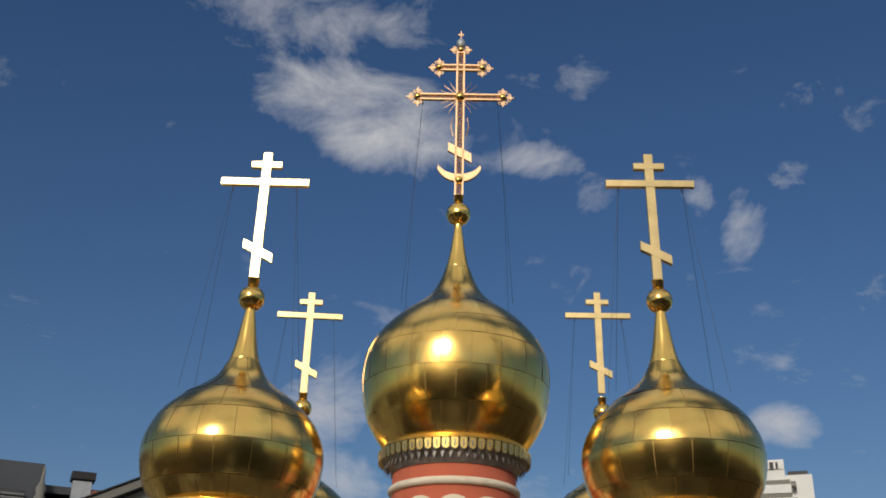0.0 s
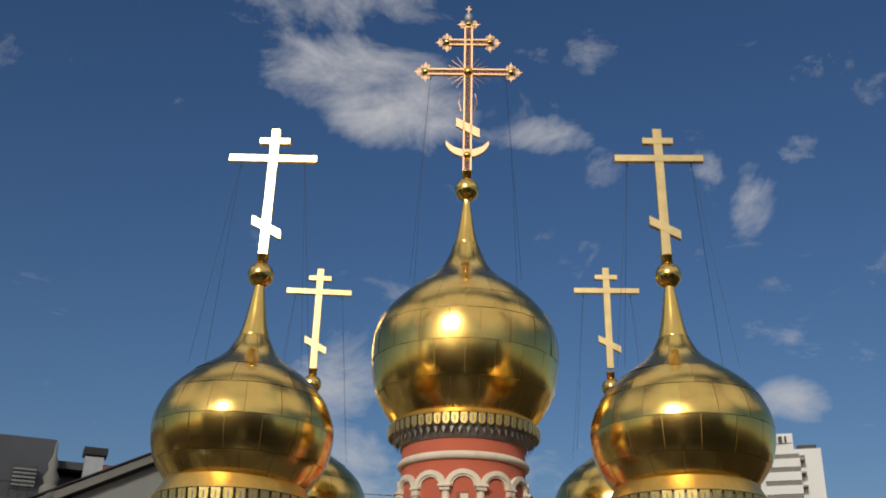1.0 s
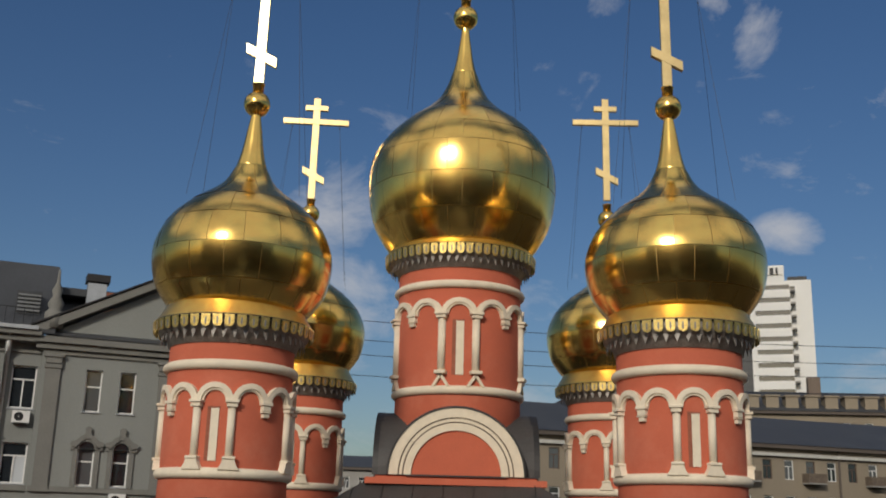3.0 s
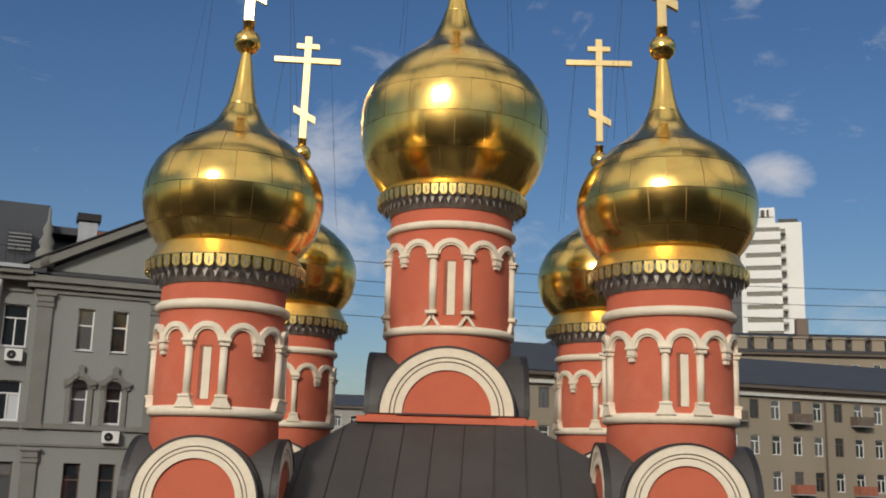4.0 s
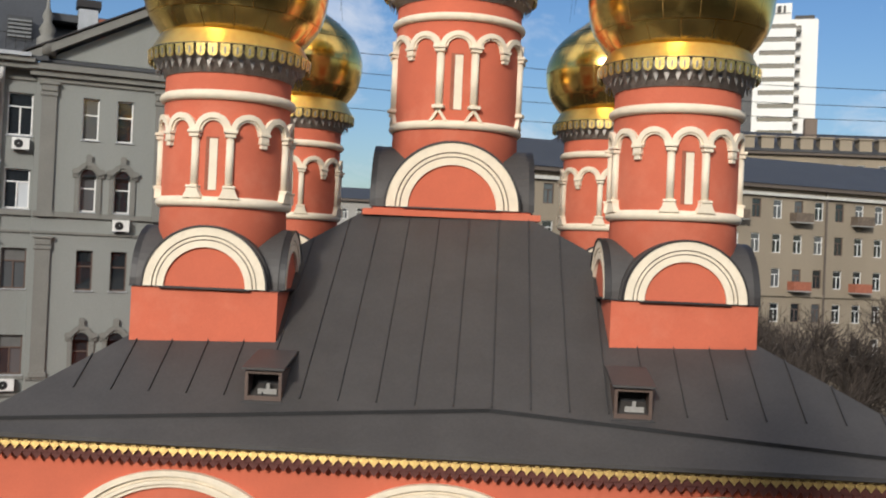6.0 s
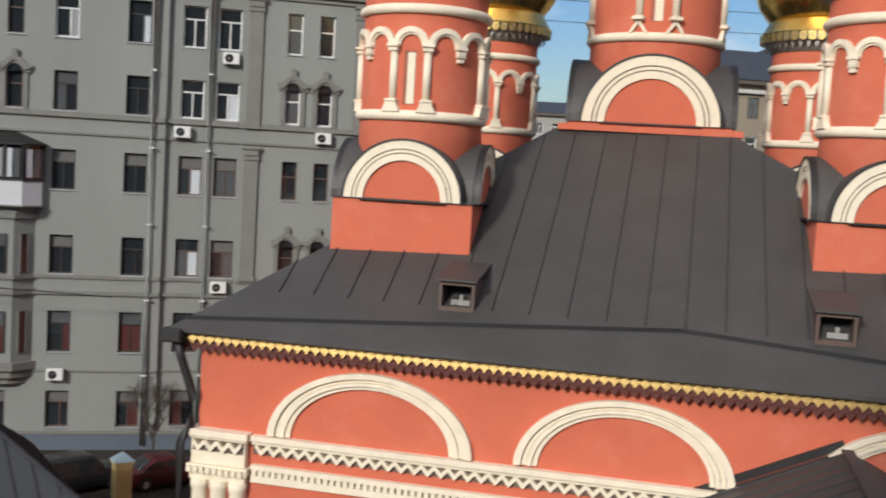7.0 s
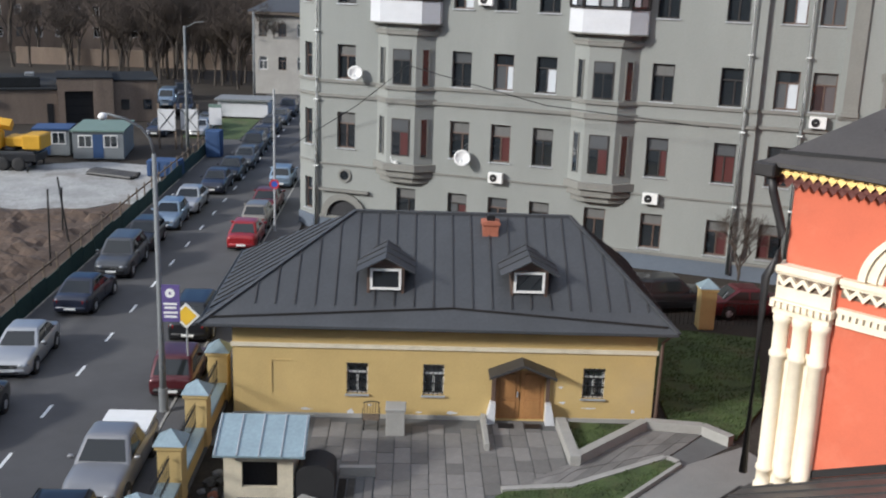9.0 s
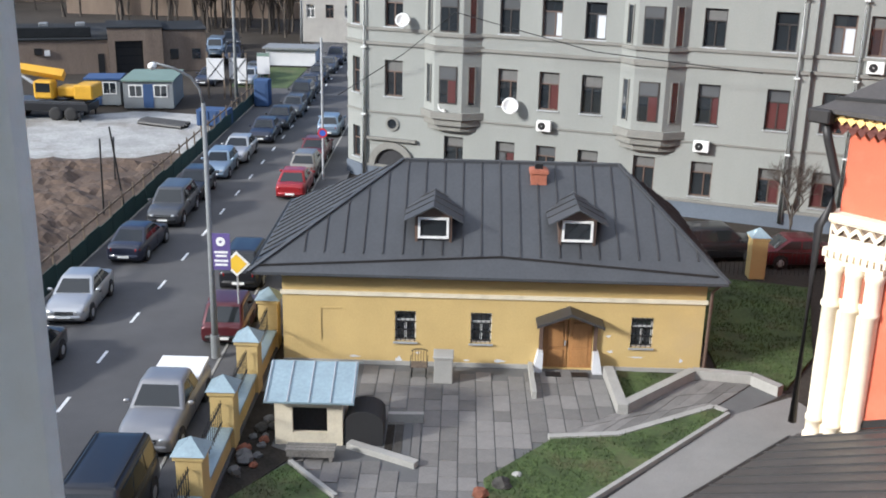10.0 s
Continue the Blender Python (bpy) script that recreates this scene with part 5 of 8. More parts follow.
# turret, chimney and finial on the roof
ch = part("roof_chimney", boxes((32.75, 33.75, 3.0, 4.0, 26.0, 28.75)), STEEL, apt, "sheet-metal clad roof chimney")
part("chimney_cap", boxes((32.65, 33.9, 2.9, 4.1, 28.85, 29.25)), ROOF_EDGE, ch)
part("flue", boxes((33.8, 34.15, 3.0, 3.4, 26.0, 28.3)), BRICK, ch)
part("finial", lathe(bmesh.new(), [(0.5, 25.5), (0.5, 26.3), (0.3, 26.5), (0.42, 26.8), (0.2, 27.2), (0.28, 27.5), (0.1, 27.9), (0.06, 28.6)], 14, 31.1, -0.1), STONE_TRIM, apt, "stone finial on the parapet", True)
lou = part("louvre", boxes((29.2, 30.4, 0.2, 1.4, 26.2, 27.4)), ROOF_BLUE, apt, "grey roof louvre with slats")
for i in range(5):
    part("slat", boxes((29.25, 30.35, 0.1, 0.195, 26.32 + 0.2 * i, 26.42 + 0.2 * i)), LAMP_GREY, lou)

PATH = material("pale_worn_asphalt", (0.19, 0.185, 0.175), 0.92, 0, 0.1, 0.5, 24.0, 0.3, (0.15, 0.145, 0.14), 0.5)
# ---- street, yard and yellow house: one frame, x along the house front, y up the street ----
HA = pose(-23.27, 26.63, 0, 0, 0, 43.3)


def flat(name, pts, z0, z1, mat, label, category, kind="structure", m=HA):
    return tagged(part(name, plate(bmesh.new(), pts, z0, z1), mat, None, "", False, m), label, category, kind=kind)


flat("road", [(-19.4, -60), (-9.9, -60), (-9.9, 240), (-19.4, 240)], -0.3, 0.0, ASPHALT, "worn grey asphalt street with dashed centre line", "road")
flat("pavement", [(-9.88, -60), (-8.0, -60), (-8.0, 8.6), (-9.0, 9.0), (-9.0, 16), (-9.88, 16)], -0.3, 0.11, ASPHALT, "narrow asphalt footway beside the yard wall", "pavement")
flat("pavement", [(-9.88, 16.02), (-8.2, 16.02), (-8.2, 120), (-9.88, 120)], -0.3, 0.11, ASPHALT, "asphalt footway along the street", "pavement")
k = flat("kerb", [(-9.98, -60), (-9.885, -60), (-9.885, 120), (-9.98, 120)], -0.2, 0.13, STONE, "pale granite kerb along the footway", "kerb")
lines = empty("road_marking", HA, "dashed white centre line on the asphalt", "road marking", kind="structure")
dash = plate(bmesh.new(), [(-0.06, 0), (0.06, 0), (0.06, 1.1), (-0.06, 1.1)], 0.0, 0.006)
d0 = None
for i in range(30):
    m = pose(-14.35 + 0.018 * i, -12.3 + 3.9 * i, 0.002)
    d0 = part("dash", dash, PIPE, lines, "", False, m) if d0 is None else again(d0, m, lines)
flat("ground_site", [(-19.7, 0), (-19.7, 42), (-70, 50), (-70, -20), (-30, -20)], -0.2, 0.02, EARTH, "churned brown earth of a building site", "ground")
outline = [(-19.6, 33.0), (-19.8, 41), (-22, 46.5), (-27, 47.2), (-31, 44.5), (-38, 43), (-45, 42), (-47, 39), (-42, 33), (-37, 31.5), (-30, 30.0), (-25, 30.6)]
ring = []
for (xa, ya), (xb, yb) in zip(outline, outline[1:] + outline[:1]):
    for i in range(8):
        f = i / 8
        x, y = xa + (xb - xa) * f, ya + (yb - ya) * f
        ring.append((x + 0.9 * noise.noise((x * 0.5, y * 0.5, 2.0)) if x < -21.5 else x, y + 1.1 * noise.noise((x * 0.6, y * 0.6, 8.0))))
flat("ground_site", ring, -0.1, 0.06, SAND, "pale sand and broken concrete apron on the site", "ground")
bm = bmesh.new()
rows = []
for iy in range(90):
    row = []
    for ix in range(78):
        x, y = -19.85 - 0.34 * ix, 0.5 + 0.34 * iy
        edge = min(1.0, ix / 4, (89 - iy) / 5, iy / 4, (77 - ix) / 5)
        h = 0.28 + 0.55 * noise.noise((x * 0.28, y * 0.28, 1.0)) + 0.32 * noise.noise((x * 0.9, y * 0.9, 4.0)) + 0.16 * noise.noise((x * 2.4, y * 2.4, 6.0))
        row.append(bm.verts.new((x, y, 0.0 + edge * max(0.03, h))))
    rows.append(row)
for a, b in zip(rows, rows[1:]):
    for i in range(77):
        bm.faces.new((a[i], a[i + 1], b[i + 1], b[i]))
heap = part("ground_heaps", bm, EARTH, None, "", False, HA)
tagged(heap, "churned heaps of brown earth on the building site", "earth", kind="stuff")
flat("ground_site", [(-19.7, 42.2), (-19.7, 62), (-60, 66), (-60, 50)], -0.2, 0.015, GROUND, "dirty hardstanding beside the site cabins", "ground")
flat("verge", [(-22.6, 60), (-17.2, 60), (-17.2, 73), (-22.6, 73)], -0.1, 0.04, GRASS, "green grass verge in front of the kiosk", "verge")
flat("yard_path", [(1.0, -11.0), (3.1, -8.9), (8.0, -3.4), (10.4, -1.9), (13, -8), (6, -20), (-2, -16)], -0.2, 0.03, PATH, "grey asphalt path beside the church", "path")
flat("yard_base", [(-8.0, -16), (1.0, -11.0), (8.0, -3.5), (10.3, -1.6), (9.3, -0.6), (4.2, 0.0), (-8.0, 0.0)], -0.2, 0.0, JOINT, "dark mortar bed of the yard paving", "ground")

# paving slabs of the yard
paving = empty("yard_paving", HA, "grey granite slab paving in staggered rows", "paving", kind="structure")
slabs = {}
prng = random.Random(11)
for i in range(-4, 15):
    x = -4.35 + 0.58 * i
    y = -11.4 + prng.uniform(0, 0.8)
    while y < -0.35:
        length = prng.choice([0.78, 0.98, 1.18])
        cy = y + length / 2
        inside = cy < -0.4 and (cy > -10.9) and (cy + length / 2 < -0.1)
        if x > 1.4 and cy < -5.5 + 0.12 * (x - 1.7):
            inside = False
        if -0.8 < x <= 1.5 and cy < -8.3 + (x + 0.5) * 1.25:
            inside = False
        if x < -2.3 and cy < -6.2 - (x + 4.5) * 0.6 and cy > -6.9 - (x + 4.5) * 0.6:
            inside = False
        if x < -4.5 and not (-7.0 - (x + 6.3) * 1.19 + length / 2 < cy < -6.4 - length / 2 * 0.9):
            inside = False
        if -4.7 < x < -2.2 and -7.2 < cy < -4.3:
            inside = False
        if x > 4.1 and cy > -3.2:
            inside = False
        if inside:
            if length not in slabs:
                slabs[length] = part("paving_slab", box(bmesh.new(), -0.275, 0.275, -length / 2 + 0.012, length / 2 - 0.012, 0.0, 0.03, 0.008), PAVING, paving, "", False, pose(x, cy, prng.uniform(0.0, 0.006)))
            else:
                again(slabs[length], pose(x, cy, prng.uniform(0.0, 0.006)), paving)
        y += length
# ramp slabs
RA = [(1.9, -5.3), (3.95, -5.0), (7.5, -2.9)]
RB = [(4.3, -3.35), (7.3, -0.65), (9.25, -0.95)]
ramp = empty("ramp", HA, "paved ramp with pale granite edging", "ramp")
for i in range(9):
    for j in range(3):
        t0, t1 = i / 9, (i + 1) / 9
        def edge(line, t):
            k_, f = (0, t * 2) if t < 0.5 else (1, t * 2 - 1)
            return Vector(line[k_]).lerp(Vector(line[k_ + 1]), f)
        quad = []
        for t, s in ((t0, j / 3), (t1, j / 3), (t1, (j + 1) / 3), (t0, (j + 1) / 3)):
            p = edge(RA, t).lerp(edge(RB, t), s)
            quad.append(p)
        c = sum(quad, Vector((0, 0))) / 4
        part("paving_slab", plate(bmesh.new(), [c.lerp(q, 0.965) for q in quad], 0.0, 0.045 + 0.004 * ((i + j) % 3)), PAVING, ramp)


def edging(name, pts, w, z1, label):
    e = None
    for (xa, ya), (xb, yb) in zip(pts, pts[1:]):
        bm = strip_between(bmesh.new(), (xa, ya, 0.0), (xb, yb, 0.0), w, z1)
        if e is None:
            e = tagged(part(name, bm, STONE, None, "", False, HA), label, "edging", kind="structure")
        else:
            part("edging_stone", bm, STONE, e)
    return e


edging("ramp_parapet", [(4.2, -0.5), (4.3, -3.6)], 0.35, 0.4, "low pale granite step wall")
edging("ramp_parapet", [(4.4, -3.35), (7.25, -0.5), (9.3, -0.8), (10.05, -1.75)], 0.32, 0.38, "pale granite ramp parapet")
edging("ramp_parapet", [(1.7, -5.45), (3.95, -5.15), (7.45, -3.0), (7.8, -3.35)], 0.24, 0.17, "pale granite lawn edging")
edging("lawn_kerb", [(7.85, -3.45), (2.9, -8.8), (0.9, -11.0)], 0.14, 0.16, "thin concrete lawn kerb")
edging("low_wall", [(-4.55, -6.25), (-2.4, -7.4)], 0.28, 0.2, "low pale granite wall beside the cellar")
edging("lawn_kerb", [(-6.2, -7.4), (-4.6, -9.3)], 0.14, 0.14, "thin concrete lawn kerb")
edging("cellar_kerb", [(-3.45, -4.5), (-2.3, -4.45)], 0.2, 0.32, "low granite kerb above the cellar steps")
edging("step_cheek", [(1.42, -0.1), (1.42, -2.6)], 0.16, 0.3, "dark granite step cheek by the door")


def lawn(pts, z, name="lawn", label="short spring grass with bare patches"):
    """A grassy sheet with uneven height and thousands of blades."""
    bm = plate(bmesh.new(), pts, -0.1, z)
    base = tagged(part(name, bm, GRASS, None, "", False, HA), label, "lawn", kind="structure")
    g = random.Random(len(pts) * 13 + int(pts[0][0] * 7))
    xs, ys = [p[0] for p in pts], [p[1] for p in pts]
    verts, faces = [], []
    area = (max(xs) - min(xs)) * (max(ys) - min(ys))

    def inside(x, y):
        c = False
        for (xa, ya), (xb, yb) in zip(pts, pts[1:] + pts[:1]):
            if (ya > y) != (yb > y) and x < (xb - xa) * (y - ya) / (yb - ya) + xa:
                c = not c
        return c
    for _ in range(int(area * 170)):
        x, y = g.uniform(min(xs), max(xs)), g.uniform(min(ys), max(ys))
        if not inside(x, y) or noise.noise((x * 0.9, y * 0.9, 3.1)) < -0.25:
            continue
        h, a = g.uniform(0.03, 0.11), g.uniform(0, 6.28)
        dx, dy = 0.018 * math.cos(a), 0.018 * math.sin(a)
        n = len(verts)
        verts += [(x - dx, y - dy, z), (x + dx, y + dy, z), (x + g.uniform(-0.05, 0.05), y + g.uniform(-0.05, 0.05), z + h)]
        faces.append((n, n + 1, n + 2))
    me = bpy.data.meshes.new("grass")
    me.from_pydata(verts, [], faces)
    me.materials.append(GRASS)
    ob = new("grass", me)
    ob.matrix_basis = HA
    tagged(ob, "short green and straw-coloured grass blades", "grass", kind="stuff")
    return base


lawn([(-0.4, -8.2), (1.8, -5.65), (3.95, -5.35), (7.4, -3.2), (7.7, -3.5), (2.85, -8.75), (0.8, -10.9), (-0.2, -9.6)], 0.16)
lawn([(4.55, -0.25), (4.55, -2.9), (7.1, -0.45)], 0.12)
lawn([(8.3, -0.2), (9.4, -0.55), (10.4, -1.3), (12.2, 1.5), (14.5, 9.3), (11.0, 10.2), (8.6, 9.2)], 0.10)
lawn([(-7.7, -9.6), (-6.3, -7.45), (-4.75, -9.3), (-5.6, -10.8)], 0.05)

SOIL = material("damp_dark_soil", (0.028, 0.025, 0.021), 0.97, 0, 0.3, 1.5, 14.0, 0.6, (0.05, 0.043, 0.035), 0.6, spec=0.1)
flat("rubble_bed", [(-8.0, -10.6), (-7.6, -9.5), (-6.4, -7.4), (-6.1, -6.9), (-6.95, -6.4), (-6.95, -3.6), (-7.2, -2.6), (-8.0, -2.6)], -0.1, 0.035, SOIL, "dark soil under rubble beside the yard wall", "ground")
# nearly level steps, with the shade of depth put into graded colours
for i in range(4):
    flat("cellar_step", [(-3.45 + 0.28 * i, -6.35 - 0.15 * i), (-3.2 + 0.28 * i, -6.5 - 0.15 * i), (-3.2 + 0.28 * i, -4.7), (-3.45 + 0.28 * i, -4.7)], -0.1, 0.012 + 0.012 * i, (SOIL, ROUGH_STONE, JOINT, PAVING)[i], "step down to the cellar, coloured darker with depth as shade", "step")

GREY_BOARD = material("silvered_boards", (0.16, 0.15, 0.135), 0.9, 0, 0.25, 2.0, 16.0, 0.3, (0.10, 0.09, 0.08), 0.6)
OLDWOOD = material("weathered_boards", (0.13, 0.10, 0.075), 0.9, 0, 0.25, 2.0, 16.0, 0.2)

# ---- yellow house ----
house = empty("house", HA, "low ochre plastered house with a dark seamed hip roof", "house")
HW = [(-3.155, 0.76, 0.93, 2.12), (-0.41, 0.76, 0.93, 2.12), (5.4, 0.8, 0.93, 2.1)]
holes = [(x - w / 2, x + w / 2, a, b) for x, w, a, b in HW] + [(1.85, 3.66, 0.02, 1.95)]
bm = wall_with_holes(bmesh.new(), -7.6, 7.6, 0.0, 3.62, holes, 0.3)
bmesh.ops.remove_doubles(bm, verts=bm.verts, dist=0.0005)
part("front_wall", bm, YELLOW, house)
part("wall", boxes((-7.6, 7.6, 0.32, 8.2, 0.0, 3.62), (-7.6, -7.56, 0.004, 0.316, 0, 3.62), (7.56, 7.6, 0.004, 0.316, 0, 3.62)), YELLOW, house)
part("white_band", boxes((-7.66, 7.66, -0.07, -0.004, 2.68, 2.83)), LIME, house, "cream plaster band")
part("plinth", boxes((-7.62, 1.7, -0.05, -0.004, 0.0, 0.16), (3.8, 7.64, -0.05, -0.004, 0.0, 0.16)), STONE, house)
for x, w, a, b in HW:
    f = window(house, x, a, b, w, 0.16, "double", (FRAME_WHITE, GLASS))
    bm = bmesh.new()
    for i in range(5):
        xx = -w / 2 + 0.05 + (w - 0.1) * i / 4
        box(bm, xx - 0.015, xx + 0.015, -0.13, -0.105, 0.0, b - a)
    for z in (0.12, 0.45, 0.78, 1.08):
        box(bm, -w / 2, w / 2, -0.135, -0.108, z - 0.02, z + 0.02)
    part("grille", bm, DARK, f, "black iron window grille")
for x, z, w, h in ((-5.0, 0.3, 0.5, 0.12), (-3.4, 0.2, 0.35, 0.35), (-2.7, 0.5, 0.2, 0.12), (0.3, 0.25, 0.6, 0.16), (4.3, 0.75, 0.3, 0.14), (5.3, 0.55, 0.7, 0.09), (4.2, 1.35, 0.25, 0.12), (6.9, 0.45, 0.2, 0.2), (-0.9, 0.25, 0.3, 0.1)):
    bm = prism(bmesh.new(), [(x + w * 0.5 * math.cos(a) * (0.7 + 0.3 * math.sin(a * 5 + x)), z + h * 0.5 * math.sin(a) * (0.7 + 0.3 * math.cos(a * 3 + x))) for a in [i * math.pi / 5 for i in range(10)]], -0.008, -0.004)
    part("bare_patch", bm, PAINT_WHITE, house, "flaked pale plaster patch")
part("blind_recess", boxes((-6.26, -6.21, -0.03, -0.004, 0.95, 2.2), (-6.205, -5.5, -0.03, -0.004, 2.15, 2.2)), YELLOW, house)
door = part("door", boxes((1.87, 2.74, 0.1, 0.17, 0.03, 1.93), (2.77, 3.64, 0.1, 0.17, 0.03, 1.93), bev=0.01), WOOD, house, "closed oak double door")
for x0 in (1.87, 2.77):
    for z0, z1 in ((0.15, 0.75), (0.85, 1.8)):
        part("door_panel", boxes((x0 + 0.14, x0 + 0.73, 0.075, 0.098, z0, z1), bev=0.02), WOOD, door)
part("door_handle", boxes((2.64, 2.68, 0.04, 0.098, 0.9, 1.1)), STEEL, door)
part("door_post", boxes((1.7, 1.84, -0.12, -0.004, 0.75, 2.0)), FRAME_BROWN, house)
part("door_post", boxes((3.67, 3.8, -0.12, -0.004, 0.75, 2.0)), FRAME_BROWN, house)
part("door_buttress", prism(bmesh.new(), [(1.5, 0.0), (1.84, 0.0), (1.84, 0.8), (1.66, 0.8)], -0.4, -0.005), PAINT_WHITE, house, "white stone door buttress")
part("door_buttress", prism(bmesh.new(), [(3.67, 0.0), (4.02, 0.0), (3.85, 0.8), (3.67, 0.8)], -0.4, -0.005), PAINT_WHITE, house, "white stone door buttress")
bm = bmesh.new()
slab(bm, [(1.55, -0.85, 2.0), (2.75, -0.85, 2.48), (2.75, 0.0, 2.48), (1.55, 0.0, 2.0)], 0.1)
slab(bm, [(2.75, -0.85, 2.48), (3.95, -0.85, 2.0), (3.95, 0.0, 2.0), (2.75, 0.0, 2.48)], 0.1)
part("door_canopy", bm, ROOF_SEAM, house, "small gabled metal door canopy")
part("door_mat", boxes((1.95, 2.5, -0.75, -0.35, 0.035, 0.05), (2.9, 3.5, -0.75, -0.35, 0.035, 0.05)), DARK, house)
# hip roof
he = [(-8.65, -0.72, 3.72), (8.15, -0.72, 3.72), (8.15, 8.9, 3.72), (-8.65, 8.9, 3.72)]
ht = [(-3.5, 4.1, 6.75), (4.75, 4.1, 6.75)]
hr = part("roof", boxes((ht[0][0], ht[1][0], 4.0, 4.2, 6.68, 6.8)), ROOF_BLUE, house, "dark grey standing-seam hip roof")
for poly in ([he[0], he[1], ht[1], ht[0]], [he[1], he[2], ht[1]], [he[2], he[3], ht[0], ht[1]], [he[3], he[0], ht[0]]):
    part("roof_slope", slab(bmesh.new(), poly, 0.1), ROOF_BLUE, hr)
part("soffit", boxes((-8.5, 8.0, -0.6, -0.004, 3.56, 3.61), (-8.5, -7.61, 0.0, 8.6, 3.56, 3.61), (7.61, 8.0, 0.0, 8.6, 3.56, 3.61)), FRAME_BROWN, house)


def hz(y):
    return 3.72 + (6.75 - 3.72) * (y + 0.72) / 4.82


for i in range(24):
    x = -8.2 + 0.7 * i
    f = 1.0 if ht[0][0] <= x <= ht[1][0] else (x - he[0][0]) / (ht[0][0] - he[0][0]) if x < 0 else (he[1][0] - x) / (he[1][0] - ht[1][0])
    y1 = -0.72 + 4.82 * f
    y0 = 0.1
    if y1 > y0 + 0.3:
        part("roof_seam", strip_between(bmesh.new(), (x, y0, hz(y0)), (x, y1, hz(y1)), 0.035, 0.05), ROOF_SEAM, hr)
for i in range(12):
    y = 0.0 + 0.72 * i
    for (ex, tx) in ((he[0][0], ht[0][0]), (he[1][0], ht[1][0])):
        f = min(1.0, (y + 0.72) / 4.82, (8.9 - y) / 4.8)
        xx = ex + (tx - ex) * f
        s = 0.03
        part("roof_seam", strip_between(bmesh.new(), (ex + (tx - ex) * s, y, 3.72 + 3.03 * s), (xx, y, 3.72 + 3.03 * f), 0.035, 0.05), ROOF_SEAM, hr)
part("eave_strip", strip_between(strip_between(bmesh.new(), (-8.3, -0.5, hz(-0.5)), (0.2, 0.05, hz(0.05)), 0.04, 0.08), (0.2, 0.05, hz(0.05)), (7.8, -0.5, hz(-0.5)), 0.04, 0.08), ROOF_EDGE, hr)
part("eaves_gutter", tube(bmesh.new(), [(-8.65, -0.74, 3.68), (-8.65, 8.9, 3.68)], 0.08, 8), DARK, hr)
for (xa, ya, za), (xb, yb, zb) in ((he[0], ht[0]), (he[1], ht[1])):
    part("hip_cap", strip_between(bmesh.new(), (xa, ya, za), (xb, yb, zb), 0.16, 0.06), ROOF_BLUE, hr)


def house_dormer(cx):
    d = part("dormer", boxes((cx - 0.66, cx - 0.56, 0.62, 2.2, 4.45, 5.5), (cx + 0.56, cx + 0.66, 0.62, 2.2, 4.45, 5.5)), FRAME_BROWN, house, "gabled roof dormer with a white framed light")
    part("dormer_front", prism(bmesh.new(), [(cx - 0.66, 5.5), (cx + 0.66, 5.5), (cx, 5.85)], 0.62, 0.7), FRAME_BROWN, d)
    part("dormer_frame", boxes((cx - 0.555, cx - 0.47, 0.58, 0.68, 4.7, 5.48), (cx + 0.47, cx + 0.555, 0.58, 0.68, 4.7, 5.48), (cx - 0.465, cx + 0.465, 0.58, 0.68, 4.7, 4.78), (cx - 0.465, cx + 0.465, 0.58, 0.68, 5.4, 5.48)), FRAME_WHITE, d)
    part("pane", boxes((cx - 0.465, cx + 0.465, 0.63, 0.65, 4.785, 5.395)), GLASS, d)
    for s in (-1, 1):
        bm = bmesh.new()
        pts = [(cx, 0.3, 5.98), (cx + s * 1.05, 0.3, 5.42), (cx + s * 1.05, 2.6, 5.42), (cx, 3.2, 5.98)]
        part("dormer_roof", slab(bm, pts if s > 0 else pts[::-1], 0.05), ROOF_BLUE, d)
        for f in (0.33, 0.66, 0.95):
            part("roof_seam", strip_between(bmesh.new(), (cx + s * 0.02, 0.3 + 2.3 * f, 5.97), (cx + s * 1.05, 0.3 + 2.3 * f, 5.42), 0.025, 0.035), ROOF_SEAM, d)


house_dormer(-2.22)
house_dormer(2.93)
ch = part("chimney", boxes((1.35, 1.95, 3.1, 3.7, 5.4, 6.7), bev=0.01), BRICK, house, "short red brick chimney")
part("chimney_top", boxes((1.3, 2.0, 3.05, 3.75, 6.55, 6.66)), BRICK, ch)
part("flue", boxes((1.5, 1.8, 3.25, 3.55, 6.7, 6.9)), DARK, ch)
part("downpipe", tube(bmesh.new(), [(7.95, -0.5, 3.6), (7.75, -0.15, 3.2), (7.72, -0.12, 0.2)], 0.06, 8), FRAME_BROWN, house)

# ---- things in the yard ----
shed = empty("cellar_shed", HA, "small whitewashed cellar shed with a pale zinc roof", "shed")
part("wall", boxes((-6.85, -6.3, -6.2, -6.05, 0, 1.55), (-5.22, -4.75, -6.2, -6.05, 0, 1.55), (-6.295, -5.225, -6.2, -6.05, 0, 0.42), (-6.295, -5.225, -6.2, -6.05, 1.28, 1.55), (-6.85, -6.7, -6.045, -3.9, 0, 1.55), (-4.9, -4.75, -6.045, -3.9, 0, 1.55)), LIME, shed)
part("opening", boxes((-6.6, -4.95, -5.5, -5.45, 0.1, 1.5)), ROOM, shed)
bm = slab(bmesh.new(), [(-7.1, -6.6, 1.65), (-4.35, -6.6, 1.65), (-4.35, -5.0, 2.3), (-7.1, -5.0, 2.3)], 0.06)
zr = part("zinc_roof", bm, ZINC_BLUE, shed, "pale blue-grey zinc roof")
